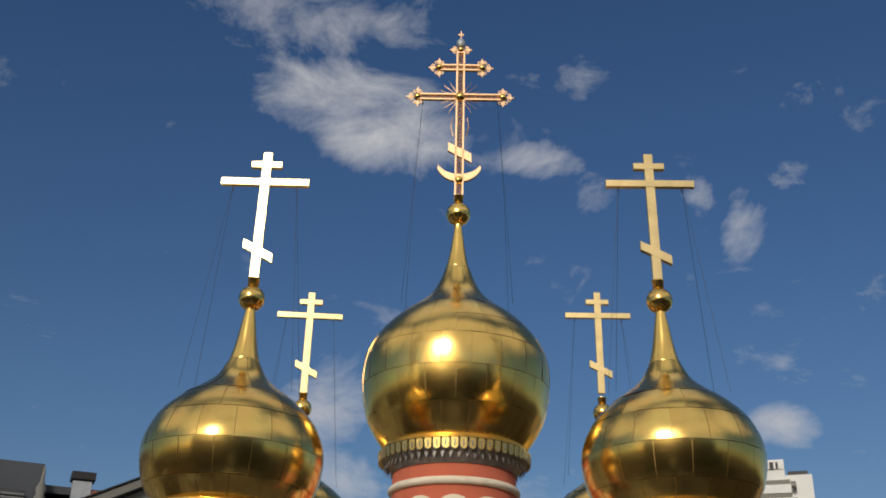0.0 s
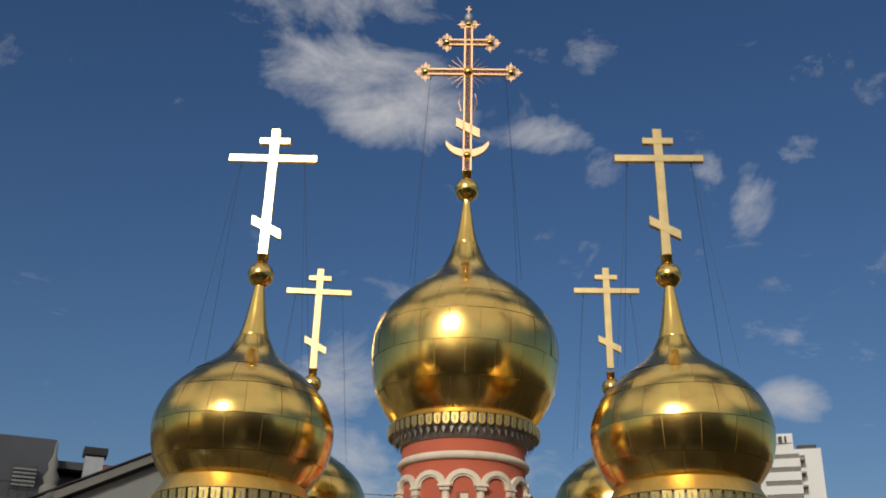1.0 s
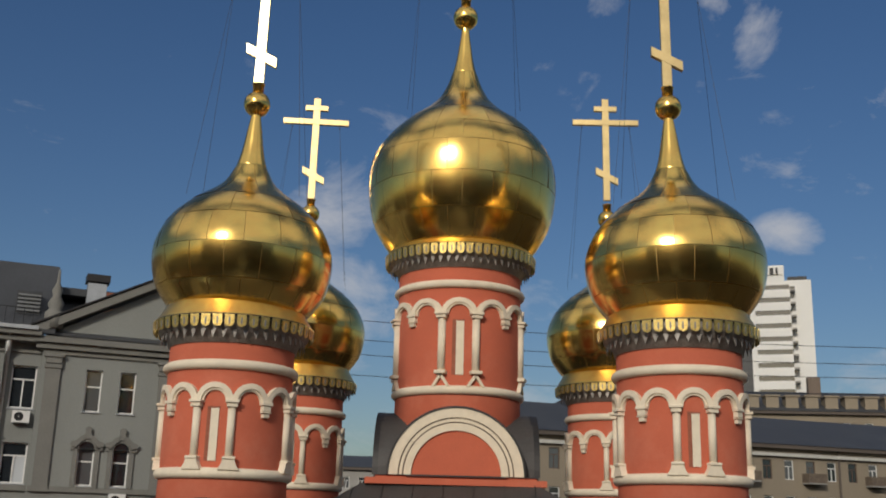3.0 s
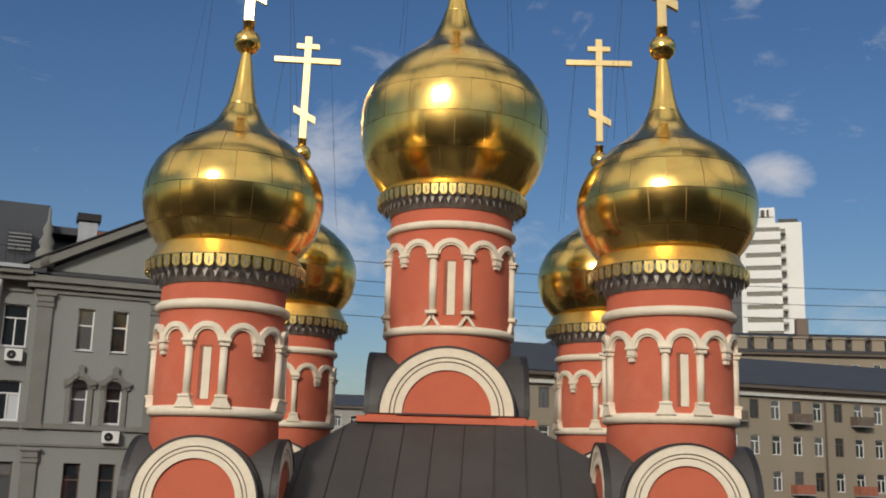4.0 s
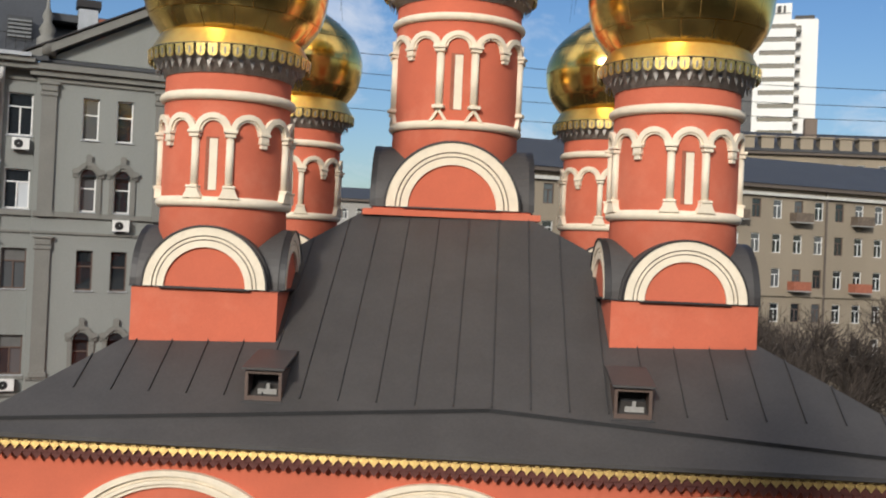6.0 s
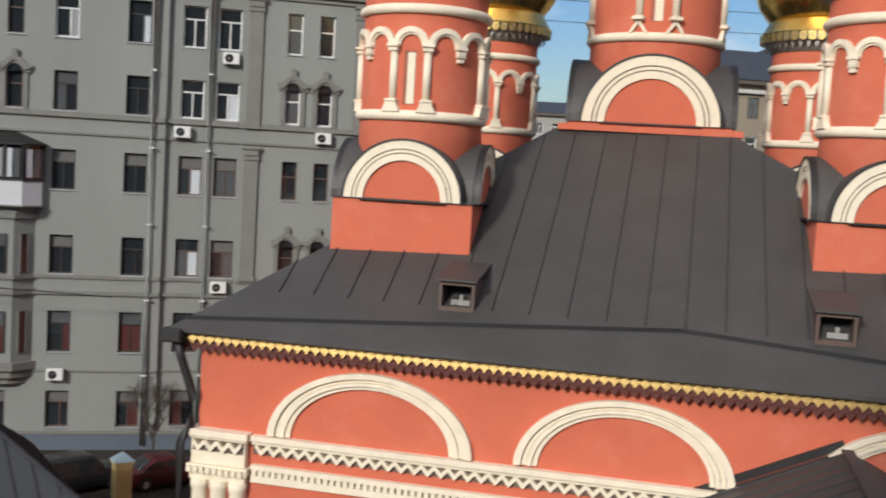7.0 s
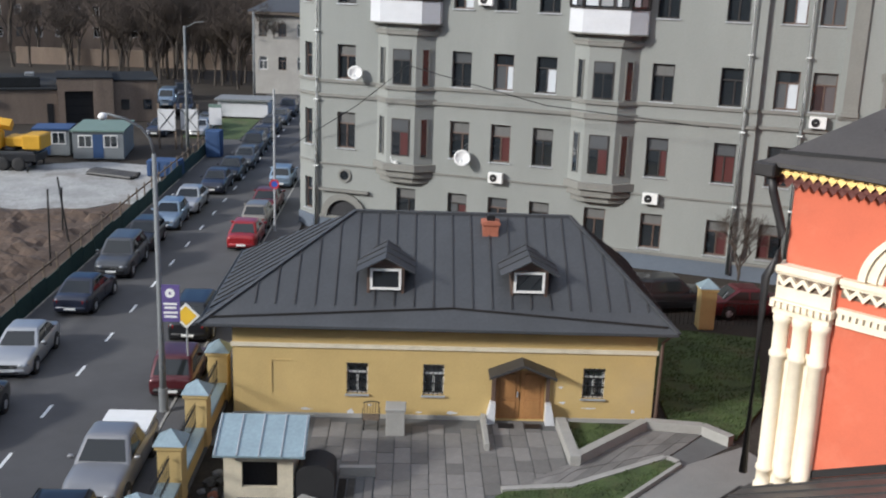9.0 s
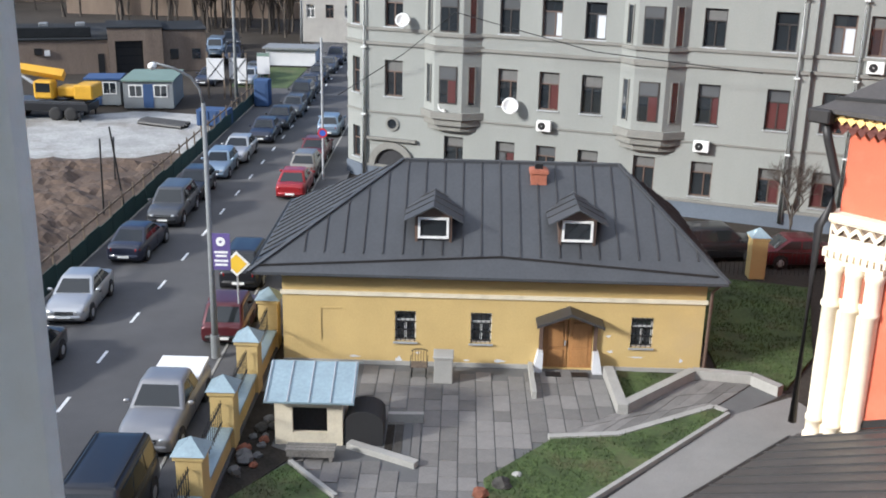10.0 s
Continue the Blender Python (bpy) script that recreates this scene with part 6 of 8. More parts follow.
part("zinc_roof_back", slab(bmesh.new(), [(-7.1, -5.0, 2.3), (-4.35, -5.0, 2.3), (-4.35, -3.6, 1.7), (-7.1, -3.6, 1.7)], 0.06), ZINC_BLUE, shed)
for i in range(5):
    x = -7.05 + 0.66 * i
    part("roof_seam", strip_between(bmesh.new(), (x, -6.6, 1.65), (x, -5.0, 2.3), 0.03, 0.05), STEEL, zr)
bm = bmesh.new()
n = 12
prism(bm, [(-4.72, 0.0), *[(-4.1 - 0.6 * math.cos(math.pi * i / n), 0.75 + 0.4 * math.sin(math.pi * i / n)) for i in range(n + 1)], (-3.5, 0.0)], -6.15, -5.0)
# solid body, near-black in place of the shade inside the entrance
part("cellar_hood", bm, RUBBER, shed, "solid arched cellar entrance, black for its inner shade")
bench = empty("bench", HA @ pose(-5.6, -7.1, 0), "weathered grey plank bench beside the shed", "bench")
for i in range(3):
    part("seat_plank", boxes((-0.75, 0.75, -0.25 + 0.17 * i, -0.11 + 0.17 * i, 0.40, 0.445), bev=0.008), GREY_BOARD, bench)
part("apron", boxes((-0.72, 0.72, -0.24, -0.2, 0.2, 0.395)), GREY_BOARD, bench)
for x in (-0.6, 0.6):
    part("leg", boxes((x - 0.05, x + 0.05, -0.2, 0.2, 0, 0.395)), GREY_BOARD, bench)
stone = empty("stone_block", HA @ pose(-1.73, -1.25, 0), "upright pale granite block in front of the house", "stone")
part("block", boxes((-0.33, 0.33, -0.35, 0.35, 0.03, 0.95), bev=0.02), STONE, stone)
part("cap", boxes((-0.36, 0.36, -0.38, 0.38, 0.955, 1.05), bev=0.02), STONE, stone)
seat = empty("iron_seat", HA @ pose(-2.6, -0.95, 0), "small dark iron garden seat", "seat")
for i in range(5):
    part("seat_slat", boxes((-0.3, 0.3, -0.25 + 0.105 * i, -0.18 + 0.105 * i, 0.44, 0.47)), OLDWOOD, seat)
for i in range(6):
    part("back_bar", tube(bmesh.new(), [(-0.25 + 0.1 * i, 0.24, 0.47), (-0.25 + 0.1 * i, 0.28, 0.9)], 0.012, 5), DARK, seat)
part("back_rail", tube(bmesh.new(), [(-0.3, 0.28, 0.86), (-0.15, 0.285, 0.93), (0.15, 0.285, 0.93), (0.3, 0.28, 0.86)], 0.02, 6), DARK, seat)
for sx in (-0.3, 0.3):
    part("arm_rest", tube(bmesh.new(), [(sx, 0.26, 0.68), (sx, -0.22, 0.68), (sx, -0.24, 0.45)], 0.016, 5), DARK, seat)
for x, y in ((-0.25, -0.2), (0.25, -0.2), (-0.25, 0.2), (0.25, 0.2)):
    part("leg", tube(bmesh.new(), [(x, y, 0.03), (x, y, 0.44)], 0.02, 6), DARK, seat)


def rock(x, y, r, mat, label, name="stone"):
    bm = bmesh.new()
    bmesh.ops.create_icosphere(bm, subdivisions=2, radius=r)
    for v in bm.verts:
        v.co *= 0.8 + 0.35 * noise.noise(v.co * (2.2 / r) + Vector((x, y, 0)))
        v.co.z = v.co.z * 0.7 + r * 0.5
    o = part(name, bm, mat, None, "", False, HA @ pose(x, y, 0))
    tagged(o, label, name)


CLAY = material("broken_clay_brick", (0.17, 0.07, 0.045), 0.95, 0, 0.3, 3.0, 20.0, 0.4, spec=0.2)
rk = random.Random(4)
for i in range(16):
    rock(-7.5 + rk.uniform(-0.3, 0.4), -8.2 + i * 0.23 + rk.uniform(-0.1, 0.1), rk.uniform(0.12, 0.34), rk.choice([ROUGH_STONE, ROUGH_STONE, JOINT, ROUGH_STONE, CLAY]), "rough stone heaped beside the yard wall")
rock(0.1, -8.55, 0.36, ROUGH_STONE, "large rounded boulder at the lawn edge", "boulder")
rock(-0.5, -9.0, 0.3, CLAY, "reddish boulder at the lawn edge", "boulder")
rock(0.6, -7.9, 0.22, STONE, "small rounded boulder at the lawn edge", "boulder")

# ---- yard fence with ochre posts ----
fence = empty("yard_fence", HA, "ochre masonry posts with zinc caps, dwarf wall and iron railing", "fence")


def gate_post(x, y, h=2.2):
    p = part("post", boxes((x - 0.36, x + 0.36, y - 0.36, y + 0.36, 0.0, h - 0.35), (x - 0.42, x + 0.42, y - 0.42, y + 0.42, h - 0.345, h - 0.22), bev=0.012), YELLOW, fence, "ochre plastered masonry post")
    bm = bmesh.new()
    b = [bm.verts.new((x + sx * 0.47, y + sy * 0.47, h - 0.2)) for sx, sy in ((-1, -1), (1, -1), (1, 1), (-1, 1))]
    t = bm.verts.new((x, y, h + 0.2))
    bm.faces.new(b[::-1])
    for i in range(4):
        bm.faces.new((b[i], b[(i + 1) % 4], t))
    part("cap", bm, ZINC_BLUE, p, "pale zinc pyramid cap")


POSTS = [-17.9, -14.1, -10.27, -6.35, -2.5, 1.4]
for y in POSTS:
    gate_post(-8.35, y)
for a, b in zip(POSTS, POSTS[1:]):
    part("dwarf_wall", boxes((-8.6, -8.1, a + 0.43, b - 0.43, 0.0, 0.75)), YELLOW, fence)
    part("wall_cap", boxes((-8.68, -8.02, a + 0.43, b - 0.43, 0.755, 0.83)), ZINC_BLUE, fence)
    n = 14
    for i in range(n):
        y = a + 0.5 + (b - a - 1.0) * i / (n - 1)
        r = part("rail_bar", tube(bmesh.new(), [(-8.35, y, 0.83), (-8.35, y, 1.75 + 0.12 * math.sin(math.pi * i / (n - 1)))], 0.014, 5), DARK, fence)
    for z in (0.98, 1.6):
        part("rail", boxes((-8.37, -8.33, a + 0.43, b - 0.43, z, z + 0.04)), DARK, fence)
gate_post(12.45, 10.9)
gate_post(18.0, 10.4)
for i in range(40):
    x = 9.3 + 0.2 * i
    if abs(x - 12.45) > 0.4:
        part("rail_bar", tube(bmesh.new(), [(x, 11.0, 0.1), (x, 11.0, 1.3)], 0.014, 5), DARK, fence)
part("rail", boxes((9.2, 12.0, 10.98, 11.02, 1.15, 1.19), (12.9, 17.5, 10.98, 11.02, 1.15, 1.19)), DARK, fence)

# ---- street furniture ----
lamp = empty("street_lamp", HA @ pose(-10.1, -0.05, 0.11), "tall grey steel street lamp with a curved arm", "street lamp")
part("pole", tube(bmesh.new(), [(0, 0, 0), (0, 0, 4.0), (0.0, 0, 9.4)], 0.13, 12, 0.075), LAMP_GREY, lamp, "", True)
part("arm", tube(bmesh.new(), [(0, 0, 9.4), (-0.1, -0.05, 9.9), (-0.35, -0.15, 10.3), (-0.85, -0.3, 10.6), (-1.4, -0.5, 10.78)], 0.045, 8), LAMP_GREY, lamp, "", True)
part("lamp_head", lathe(bmesh.new(), [(0.03, 0.08), (0.11, 0.05), (0.16, -0.03), (0.14, -0.12), (0.04, -0.18)], 14), PLASTIC, lamp, "white glass lamp head", True, pose(-1.52, -0.53, 10.74, 0, -20, 0))
part("base_cover", tube(bmesh.new(), [(0, 0, 0), (0, 0, 0.9)], 0.17, 12), LAMP_GREY, lamp)
VIOLET = material("violet_banner", (0.10, 0.07, 0.22), 0.6, 0, 0.1, 2.0, 16.0, 0.05)
SIGN_YELLOW = material("yellow_sign", (0.75, 0.48, 0.04), 0.5, 0, 0.05, 3.0, 16.0, 0.0)
SIGN_BLUE = material("blue_sign", (0.04, 0.09, 0.40), 0.5, 0, 0.05, 3.0, 16.0, 0.0)
SIGN_RED = material("red_sign", (0.5, 0.03, 0.03), 0.5, 0, 0.05, 3.0, 16.0, 0.0)
banner = empty("banner", HA @ pose(-9.72, -0.1, 3.55), "violet banner with white bars on the lamp post", "banner")
part("panel", boxes((-0.3, 0.33, -0.02, 0.02, 0, 1.35)), VIOLET, banner)
for z, w in ((0.15, 0.22), (0.3, 0.25), (0.48, 0.2), (0.62, 0.24)):
    part("text_bar", boxes((-w, w, -0.026, -0.021, z, z + 0.08)), FRAME_WHITE, banner)
part("emblem", arch_band(bmesh.new(), 0.05, 0.17, -0.026, -0.021, 14, 1.0, 0, 360, 0, 1.05), FRAME_WHITE, banner)
part("strap", boxes((-0.38, -0.3, -0.02, 0.02, 0.1, 0.14), (-0.38, -0.3, -0.02, 0.02, 1.2, 1.24)), STEEL, banner)
sign = empty("road_sign", HA @ pose(-9.55, 1.6, 0.11), "yellow and white diamond priority road sign on a steel post", "road sign")
part("post", tube(bmesh.new(), [(0, 0, 0), (0, 0, 3.4)], 0.035, 8), STEEL, sign)
part("board", prism(bmesh.new(), [(0, 2.6), (0.5, 3.1), (0, 3.6), (-0.5, 3.1)], -0.06, -0.04), FRAME_WHITE, sign)
part("face", prism(bmesh.new(), [(0, 2.72), (0.38, 3.1), (0, 3.48), (-0.38, 3.1)], -0.068, -0.062), SIGN_YELLOW, sign)
sign = empty("road_sign", HA @ pose(-9.6, 26.5, 0.11), "round blue and red no-stopping sign on a tall post", "road sign")
part("post", tube(bmesh.new(), [(0, 0, 0), (0, 0, 8.5)], 0.07, 8), STEEL, sign)
part("ring", arch_band(bmesh.new(), 0.20, 0.29, -0.12, -0.08, 20, 1.0, 0, 360, 0, 2.9), SIGN_RED, sign)
part("disc", prism(bmesh.new(), [(0.2 * math.cos(i * math.pi / 8), 2.9 + 0.2 * math.sin(i * math.pi / 8)) for i in range(16)], -0.11, -0.09), SIGN_BLUE, sign)
for x, y, h in ((-20.2, 52.0, 10.5), (-20.4, 90.0, 10.0), (-9.2, 62.0, 9.5)):
    pl = empty("utility_pole", HA @ pose(x, y, 0), "grey steel utility pole beside the street", "pole")
    part("pole", tube(bmesh.new(), [(0, 0, 0), (0, 0, h)], 0.16, 10, 0.09), LAMP_GREY, pl, "", True)
    part("top_arm", tube(bmesh.new(), [(0, 0, h - 0.2), (0.9, 0, h + 0.3), (1.6, 0, h + 0.4)], 0.04, 6), LAMP_GREY, pl)

# site fence
NET = material("green_netting", (0.010, 0.036, 0.031), 0.8, 0, 0.2, 1.0, 20.0, 0.2)
sf = empty("site_fence", HA, "green netting fence on weathered wooden posts", "fence")
for i in range(34):
    y = -8 + 1.9 * i
    part("net_panel", boxes((-18.68, -18.64, y + 0.03, y + 1.87, 0.05, 1.0 + 0.06 * math.sin(i * 2.1))), NET, sf)
    part("post", boxes((-18.78, -18.7, y - 0.04, y + 0.04, 0, 1.75)), OLDWOOD, sf)
    part("rail", boxes((-18.76, -18.72, y + 0.05, y + 1.85, 1.45, 1.55)), OLDWOOD, sf)
for x, y, h, tx in ((-20.2, 18.0, 4.2, 0.1), (-19.6, 19.6, 4.5, -0.5), (-21.5, 24.0, 3.0, 0.1)):
    p = empty("site_pole", HA @ pose(x, y, 0), "leaning thin iron pole on the building site", "pole")
    part("pole", tube(bmesh.new(), [(0, 0, 0), (tx, 0, h)], 0.05, 6), DARK, p)

# ---- cars ----
CARS = {}


def paint(name, rgb, metal=0.4):
    if name not in CARS:
        m = material("paint_" + name, rgb, 0.3, metal, 0.03, 1.0, 20.0, 0.0)
        b = m.node_tree.nodes["Principled BSDF"]
        b.inputs["Coat Weight"].default_value = 0.35
        b.inputs["Coat Roughness"].default_value = 0.05
        CARS[name] = m
    return CARS[name]


HEADLIGHT = material("headlight_lens", (0.38, 0.40, 0.42), 0.2, 0.3, 0.1, 4.0, 20.0, 0.0)
TAIL = material("tail_light_lens", (0.20, 0.012, 0.012), 0.25, 0.0, 0.1, 4.0, 20.0, 0.0)


def hull(bm, stations):
    """A rounded car body through cross-sections (y, half width, z low, z shoulder)."""
    rings = []
    for y, w, z0, z1 in stations:
        h = z1 - z0
        side = [(0.86, 0.0), (0.93, 0.03), (0.975, 0.14), (0.995, 0.32), (1.0, 0.52), (0.985, 0.72), (0.955, 0.87), (0.88, 0.965), (0.72, 1.0), (0.36, 1.025)]
        half = [(w * a, z0 + h * b) for a, b in side]
        ring = half + [(0.0, z0 + h * 1.03)] + [(-x, z) for x, z in half[::-1]]
        rings.append([bm.verts.new((x, y, z)) for x, z in ring])
    for a, b in zip(rings, rings[1:]):
        for i in range(len(a)):
            j = (i + 1) % len(a)
            bm.faces.new((a[i], a[j], b[j], b[i]))
    bm.faces.new(rings[0][::-1])
    bm.faces.new(rings[-1])
    return bm


SHAPES = {  # length, half width, ground clearance, bonnet height, roof height, screen foot, roof front, roof rear, rear screen foot
    "sedan": (4.5, 0.87, 0.2, 0.94, 1.46, 1.2, 1.95, 3.2, 3.95),
    "hatch": (4.1, 0.84, 0.2, 0.96, 1.5, 1.05, 1.75, 3.45, 3.98),
    "suv": (4.7, 0.92, 0.28, 1.06, 1.74, 1.2, 1.9, 4.1, 4.58),
    "van": (4.9, 0.95, 0.25, 1.15, 1.95, 0.75, 1.5, 4.6, 4.85),
    "pickup": (5.2, 0.92, 0.35, 1.12, 1.76, 1.45, 2.1, 3.25, 3.55),
    "offroader": (3.75, 0.84, 0.27, 1.0, 1.64, 1.0, 1.5, 3.15, 3.62),
}


def car(kind, color, x, y, turn, label, rails=False, m=None):
    """A parked car: rounded hull, cabin, panes, wheels, lights, bumpers, mirrors. Its nose points to -y before turning."""
    L, w, gc, hb, hr_, sf_, rf, rr_, sr_ = SHAPES[kind]
    c = empty("car", HA @ pose(x, y, 0.0, 0, 0, turn) if m is None else m, label, "car", "cars in the street")
    o = -L / 2
    boxy = kind in ("van", "offroader")
    k = 0.5 if boxy else 1.0
    st = [(o, w * (1 - 0.3 * k), gc + 0.12, hb - 0.30 * k - 0.05), (o + 0.05, w * (1 - 0.19 * k), gc + 0.05, hb - 0.22 * k - 0.04), (o + 0.18, w * (1 - 0.1 * k), gc, hb - 0.14 * k - 0.02), (o + 0.45, w * (1 - 0.03 * k), gc, hb - 0.085 * k),
          (o + 0.8, w * 0.995, gc, hb - 0.045), (o + sf_, w, gc, hb), (o + L * 0.5, w, gc, hb + 0.02)]
    tail = hb + (0.03 if kind != "pickup" else -0.02)
    st += [(o + L - 0.75, w * 0.995, gc, tail), (o + L - 0.35, w * 0.97, gc, tail - 0.01), (o + L - 0.1, w * (1 - 0.08 * k), gc + 0.03, tail - 0.05), (o + L - 0.02, w * (1 - 0.14 * k), gc + 0.08, tail - 0.12), (o + L, w * (1 - 0.2 * k), gc + 0.14, tail - 0.2)]
    part("body", hull(bmesh.new(), st), color, c, "", True)
    # cabin: rounded rectangles from the shoulder to the roof
    zb, zt = hb - 0.04, hr_
    wb, wt = w * 0.94, w * (0.74 if not boxy else 0.82)

    def at(f):
        g = f ** 1.12
        return wb + (wt - wb) * g, o + sf_ + (rf - sf_) * f, o + sr_ + (rr_ - sr_) * f
    bm = bmesh.new()
    rings = []
    for f, z, shrink in ((0.0, zb, 0.0), (0.5, zb + (zt - 0.07 - zb) * 0.5, 0.0), (1.0, zt - 0.07, 0.0), (1.0, zt - 0.035, 0.035), (1.0, zt - 0.008, 0.12), (1.0, zt + 0.006, 0.34)):
        hw, y0, y1 = at(f)
        hw, y0, y1 = hw - shrink, y0 + shrink, y1 - shrink
        ring, r = [], 0.13
        for cx, cy, a0 in ((hw - r, y1 - r, 0), (-hw + r, y1 - r, 90), (-hw + r, y0 + r, 180), (hw - r, y0 + r, 270)):
            for q in range(4):
                a = radians(a0 + 30 * q)
                ring.append(bm.verts.new((cx + r * math.cos(a), cy + r * math.sin(a), z)))
        rings.append(ring)
    for a, b in zip(rings, rings[1:]):
        for i in range(16):
            bm.faces.new((a[i], a[(i + 1) % 16], b[(i + 1) % 16], b[i]))
    bm.faces.new(rings[-1])
    part("cabin", bm, color, c, "", True)

    def zf(f):
        return zb + (zt - 0.07 - zb) * f
    # windscreen and rear window
    for name, end, out in (("windscreen", 1, -0.012), ("rear_window", 2, 0.012)):
        bm = bmesh.new()
        vs = []
        for dy in (out, out * -3):
            for f, sx in ((0.14, -1), (0.14, 1), (0.93, 1), (0.93, -1)):
                hw = at(f)[0] - 0.13
                vs.append(bm.verts.new((sx * hw, at(f)[end] + dy, zf(f) + 0.006)))
        for q in ((0, 1, 2, 3), (7, 6, 5, 4), (0, 4, 5, 1), (1, 5, 6, 2), (2, 6, 7, 3), (3, 7, 4, 0)):
            bm.faces.new([vs[i] for i in q])
        part(name, bm, CAR_GLASS, c, "dark tinted glass")
    mids = [0.0, 0.52, 1.0] if kind != "suv" and kind != "van" else [0.0, 0.4, 0.72, 1.0]
    for s in (-1, 1):
        for ma, mb in zip(mids, mids[1:]):
            bm = bmesh.new()
            vs = []
            for dx in (0.012, -0.03):
                for f, e in ((0.16, ma), (0.16, mb), (0.9, mb), (0.9, ma)):
                    hw, y0, y1 = at(f)
                    y0, y1 = y0 + 0.15, y1 - 0.15
                    yy = y0 + (y1 - y0) * e + (0.035 if e == ma and e > 0 else 0) - (0.035 if e == mb and e < 1 else 0)
                    vs.append(bm.verts.new((s * (hw + dx), yy, zf(f))))
            for q in ((0, 1, 2, 3), (7, 6, 5, 4), (0, 4, 5, 1), (1, 5, 6, 2), (2, 6, 7, 3), (3, 7, 4, 0)):
                bm.faces.new([vs[i] for i in q])
            part("side_window", bm, CAR_GLASS, c, "dark tinted glass")
        part("mirror", boxes((-0.1, 0.1, -0.06, 0.06, 0.0, 0.14), bev=0.04), color, c, "", True, pose(s * (w + 0.09), o + sf_ + 0.32, hb + 0.02))
        part("headlight", boxes((-0.19, 0.19, -0.05, 0.06, -0.07, 0.075), bev=0.045), HEADLIGHT, c, "clear headlight", True, pose(s * w * 0.68, o + (0.085 if not boxy else 0.03), hb - 0.21 * k - 0.13, 0, 0, s * 26 * k))
        part("tail_light", boxes((-0.13, 0.13, -0.05, 0.03, -0.09, 0.09), bev=0.03), TAIL, c, "red tail light", True, pose(s * w * 0.76, o + L - 0.055, tail - 0.24, 0, 0, -s * 22 * k))
        part("door_seam", boxes((s * w - 0.012, s * w + 0.002, o + L * 0.5 - 0.006, o + L * 0.5 + 0.006, gc + 0.2, hb - 0.16)), DARK, c)
        part("door_handle", boxes((s * w * 0.99 - 0.02, s * w * 0.99 + 0.02, o + L * 0.5 - 0.28, o + L * 0.5 - 0.1, hb - 0.2, hb - 0.165)), DARK, c)
        if rails:
            part("roof_rail", tube(bmesh.new(), [(s * wt * 0.86, o + rf + 0.2, hr_), (s * wt * 0.86, o + rf + 0.3, hr_ + 0.05), (s * wt * 0.86, o + rr_ - 0.2, hr_ + 0.05), (s * wt * 0.86, o + rr_ - 0.1, hr_)], 0.025, 6), DARK, c)
        for wy in (o + 0.85, o + L - 0.9):
            rad = 0.32 if kind in ("sedan", "hatch") else 0.37
            part("wheel_arch", lathe(bmesh.new(), [(0.05, -0.1), (rad * 1.17, -0.1), (rad * 1.17, 0.1), (0.05, 0.1)], 20), RUBBER, c, "", False, pose(s * (w - 0.093), wy, rad + 0.03, 0, 90, 0))
            wm = pose(s * (w - 0.082), wy, rad, 0, 90, 0)
            prof = [(rad * 0.62, -0.1), (rad * 0.95, -0.1), (rad, -0.06), (rad, 0.06), (rad * 0.95, 0.1), (rad * 0.62, 0.1)]
            wheel = part("wheel", lathe(bmesh.new(), prof, 20), RUBBER, c, "", True, wm)
            part("rim", lathe(bmesh.new(), [(rad * 0.1, -0.105), (rad * 0.55, -0.1), (rad * 0.62, -0.09), (rad * 0.62, 0.09), (rad * 0.55, 0.1), (rad * 0.1, 0.105)], 16), STEEL, wheel, "", True)
    trim = DARK if kind in ("suv", "offroader") else color
    part("bumper", boxes((-w * 0.74, w * 0.74, o - 0.05, o + 0.12, gc + 0.1, gc + 0.29), bev=0.06), trim, c, "", True)
    part("rear_bumper", boxes((-w * 0.78, w * 0.78, o + L - 0.12, o + L + 0.06, gc + 0.12, gc + 0.32), bev=0.06), trim, c, "", True)
    part("grille", boxes((-w * 0.42, w * 0.42, o - 0.014, o + 0.05, hb - 0.24 * k - 0.2, hb - 0.24 * k - 0.06), bev=0.012), DARK, c)
    part("grille_bar", boxes((-w * 0.4, w * 0.4, o - 0.024, o - 0.0145, hb - 0.24 * k - 0.135, hb - 0.24 * k - 0.115)), LAMP_GREY, c)
    part("air_intake", boxes((-w * 0.5, w * 0.5, o - 0.056, o - 0.0515, gc + 0.12, gc + 0.17)), DARK, c)
    part("plate", boxes((-0.26, 0.26, o - 0.068, o - 0.057, gc + 0.18, gc + 0.28)), PIPE, c)
    part("rear_plate", boxes((-0.26, 0.26, o + L + 0.062, o + L + 0.075, gc + 0.17, gc + 0.28)), FRAME_WHITE, c)
    part("underbody", boxes((-w * 0.8, w * 0.8, o + 0.25, o + L - 0.25, gc - 0.08, gc + 0.05)), DARK, c)
    if kind == "pickup":
        part("bed_cover", slab(bmesh.new(), [(-w * 0.86, o + sr_ + 0.1, hb + 0.06), (w * 0.86, o + sr_ + 0.1, hb + 0.06), (w * 0.86, o + L - 0.1, hb + 0.16), (-w * 0.86, o + L - 0.1, hb + 0.16)], 0.1), PLASTIC, c, "white pickup bed cover")
    return c


SILVER, GREY, BLACK = paint("silver", (0.40, 0.41, 0.42), 0.6), paint("grey", (0.06, 0.064, 0.07), 0.3), paint("black", (0.012, 0.013, 0.016), 0.2)
NAVY, REDC, MAROON, PALE = paint("navy", (0.014, 0.018, 0.034), 0.15), paint("red", (0.25, 0.012, 0.016), 0.2), paint("maroon", (0.075, 0.014, 0.018), 0.3), paint("pale_blue", (0.22, 0.29, 0.37), 0.6)
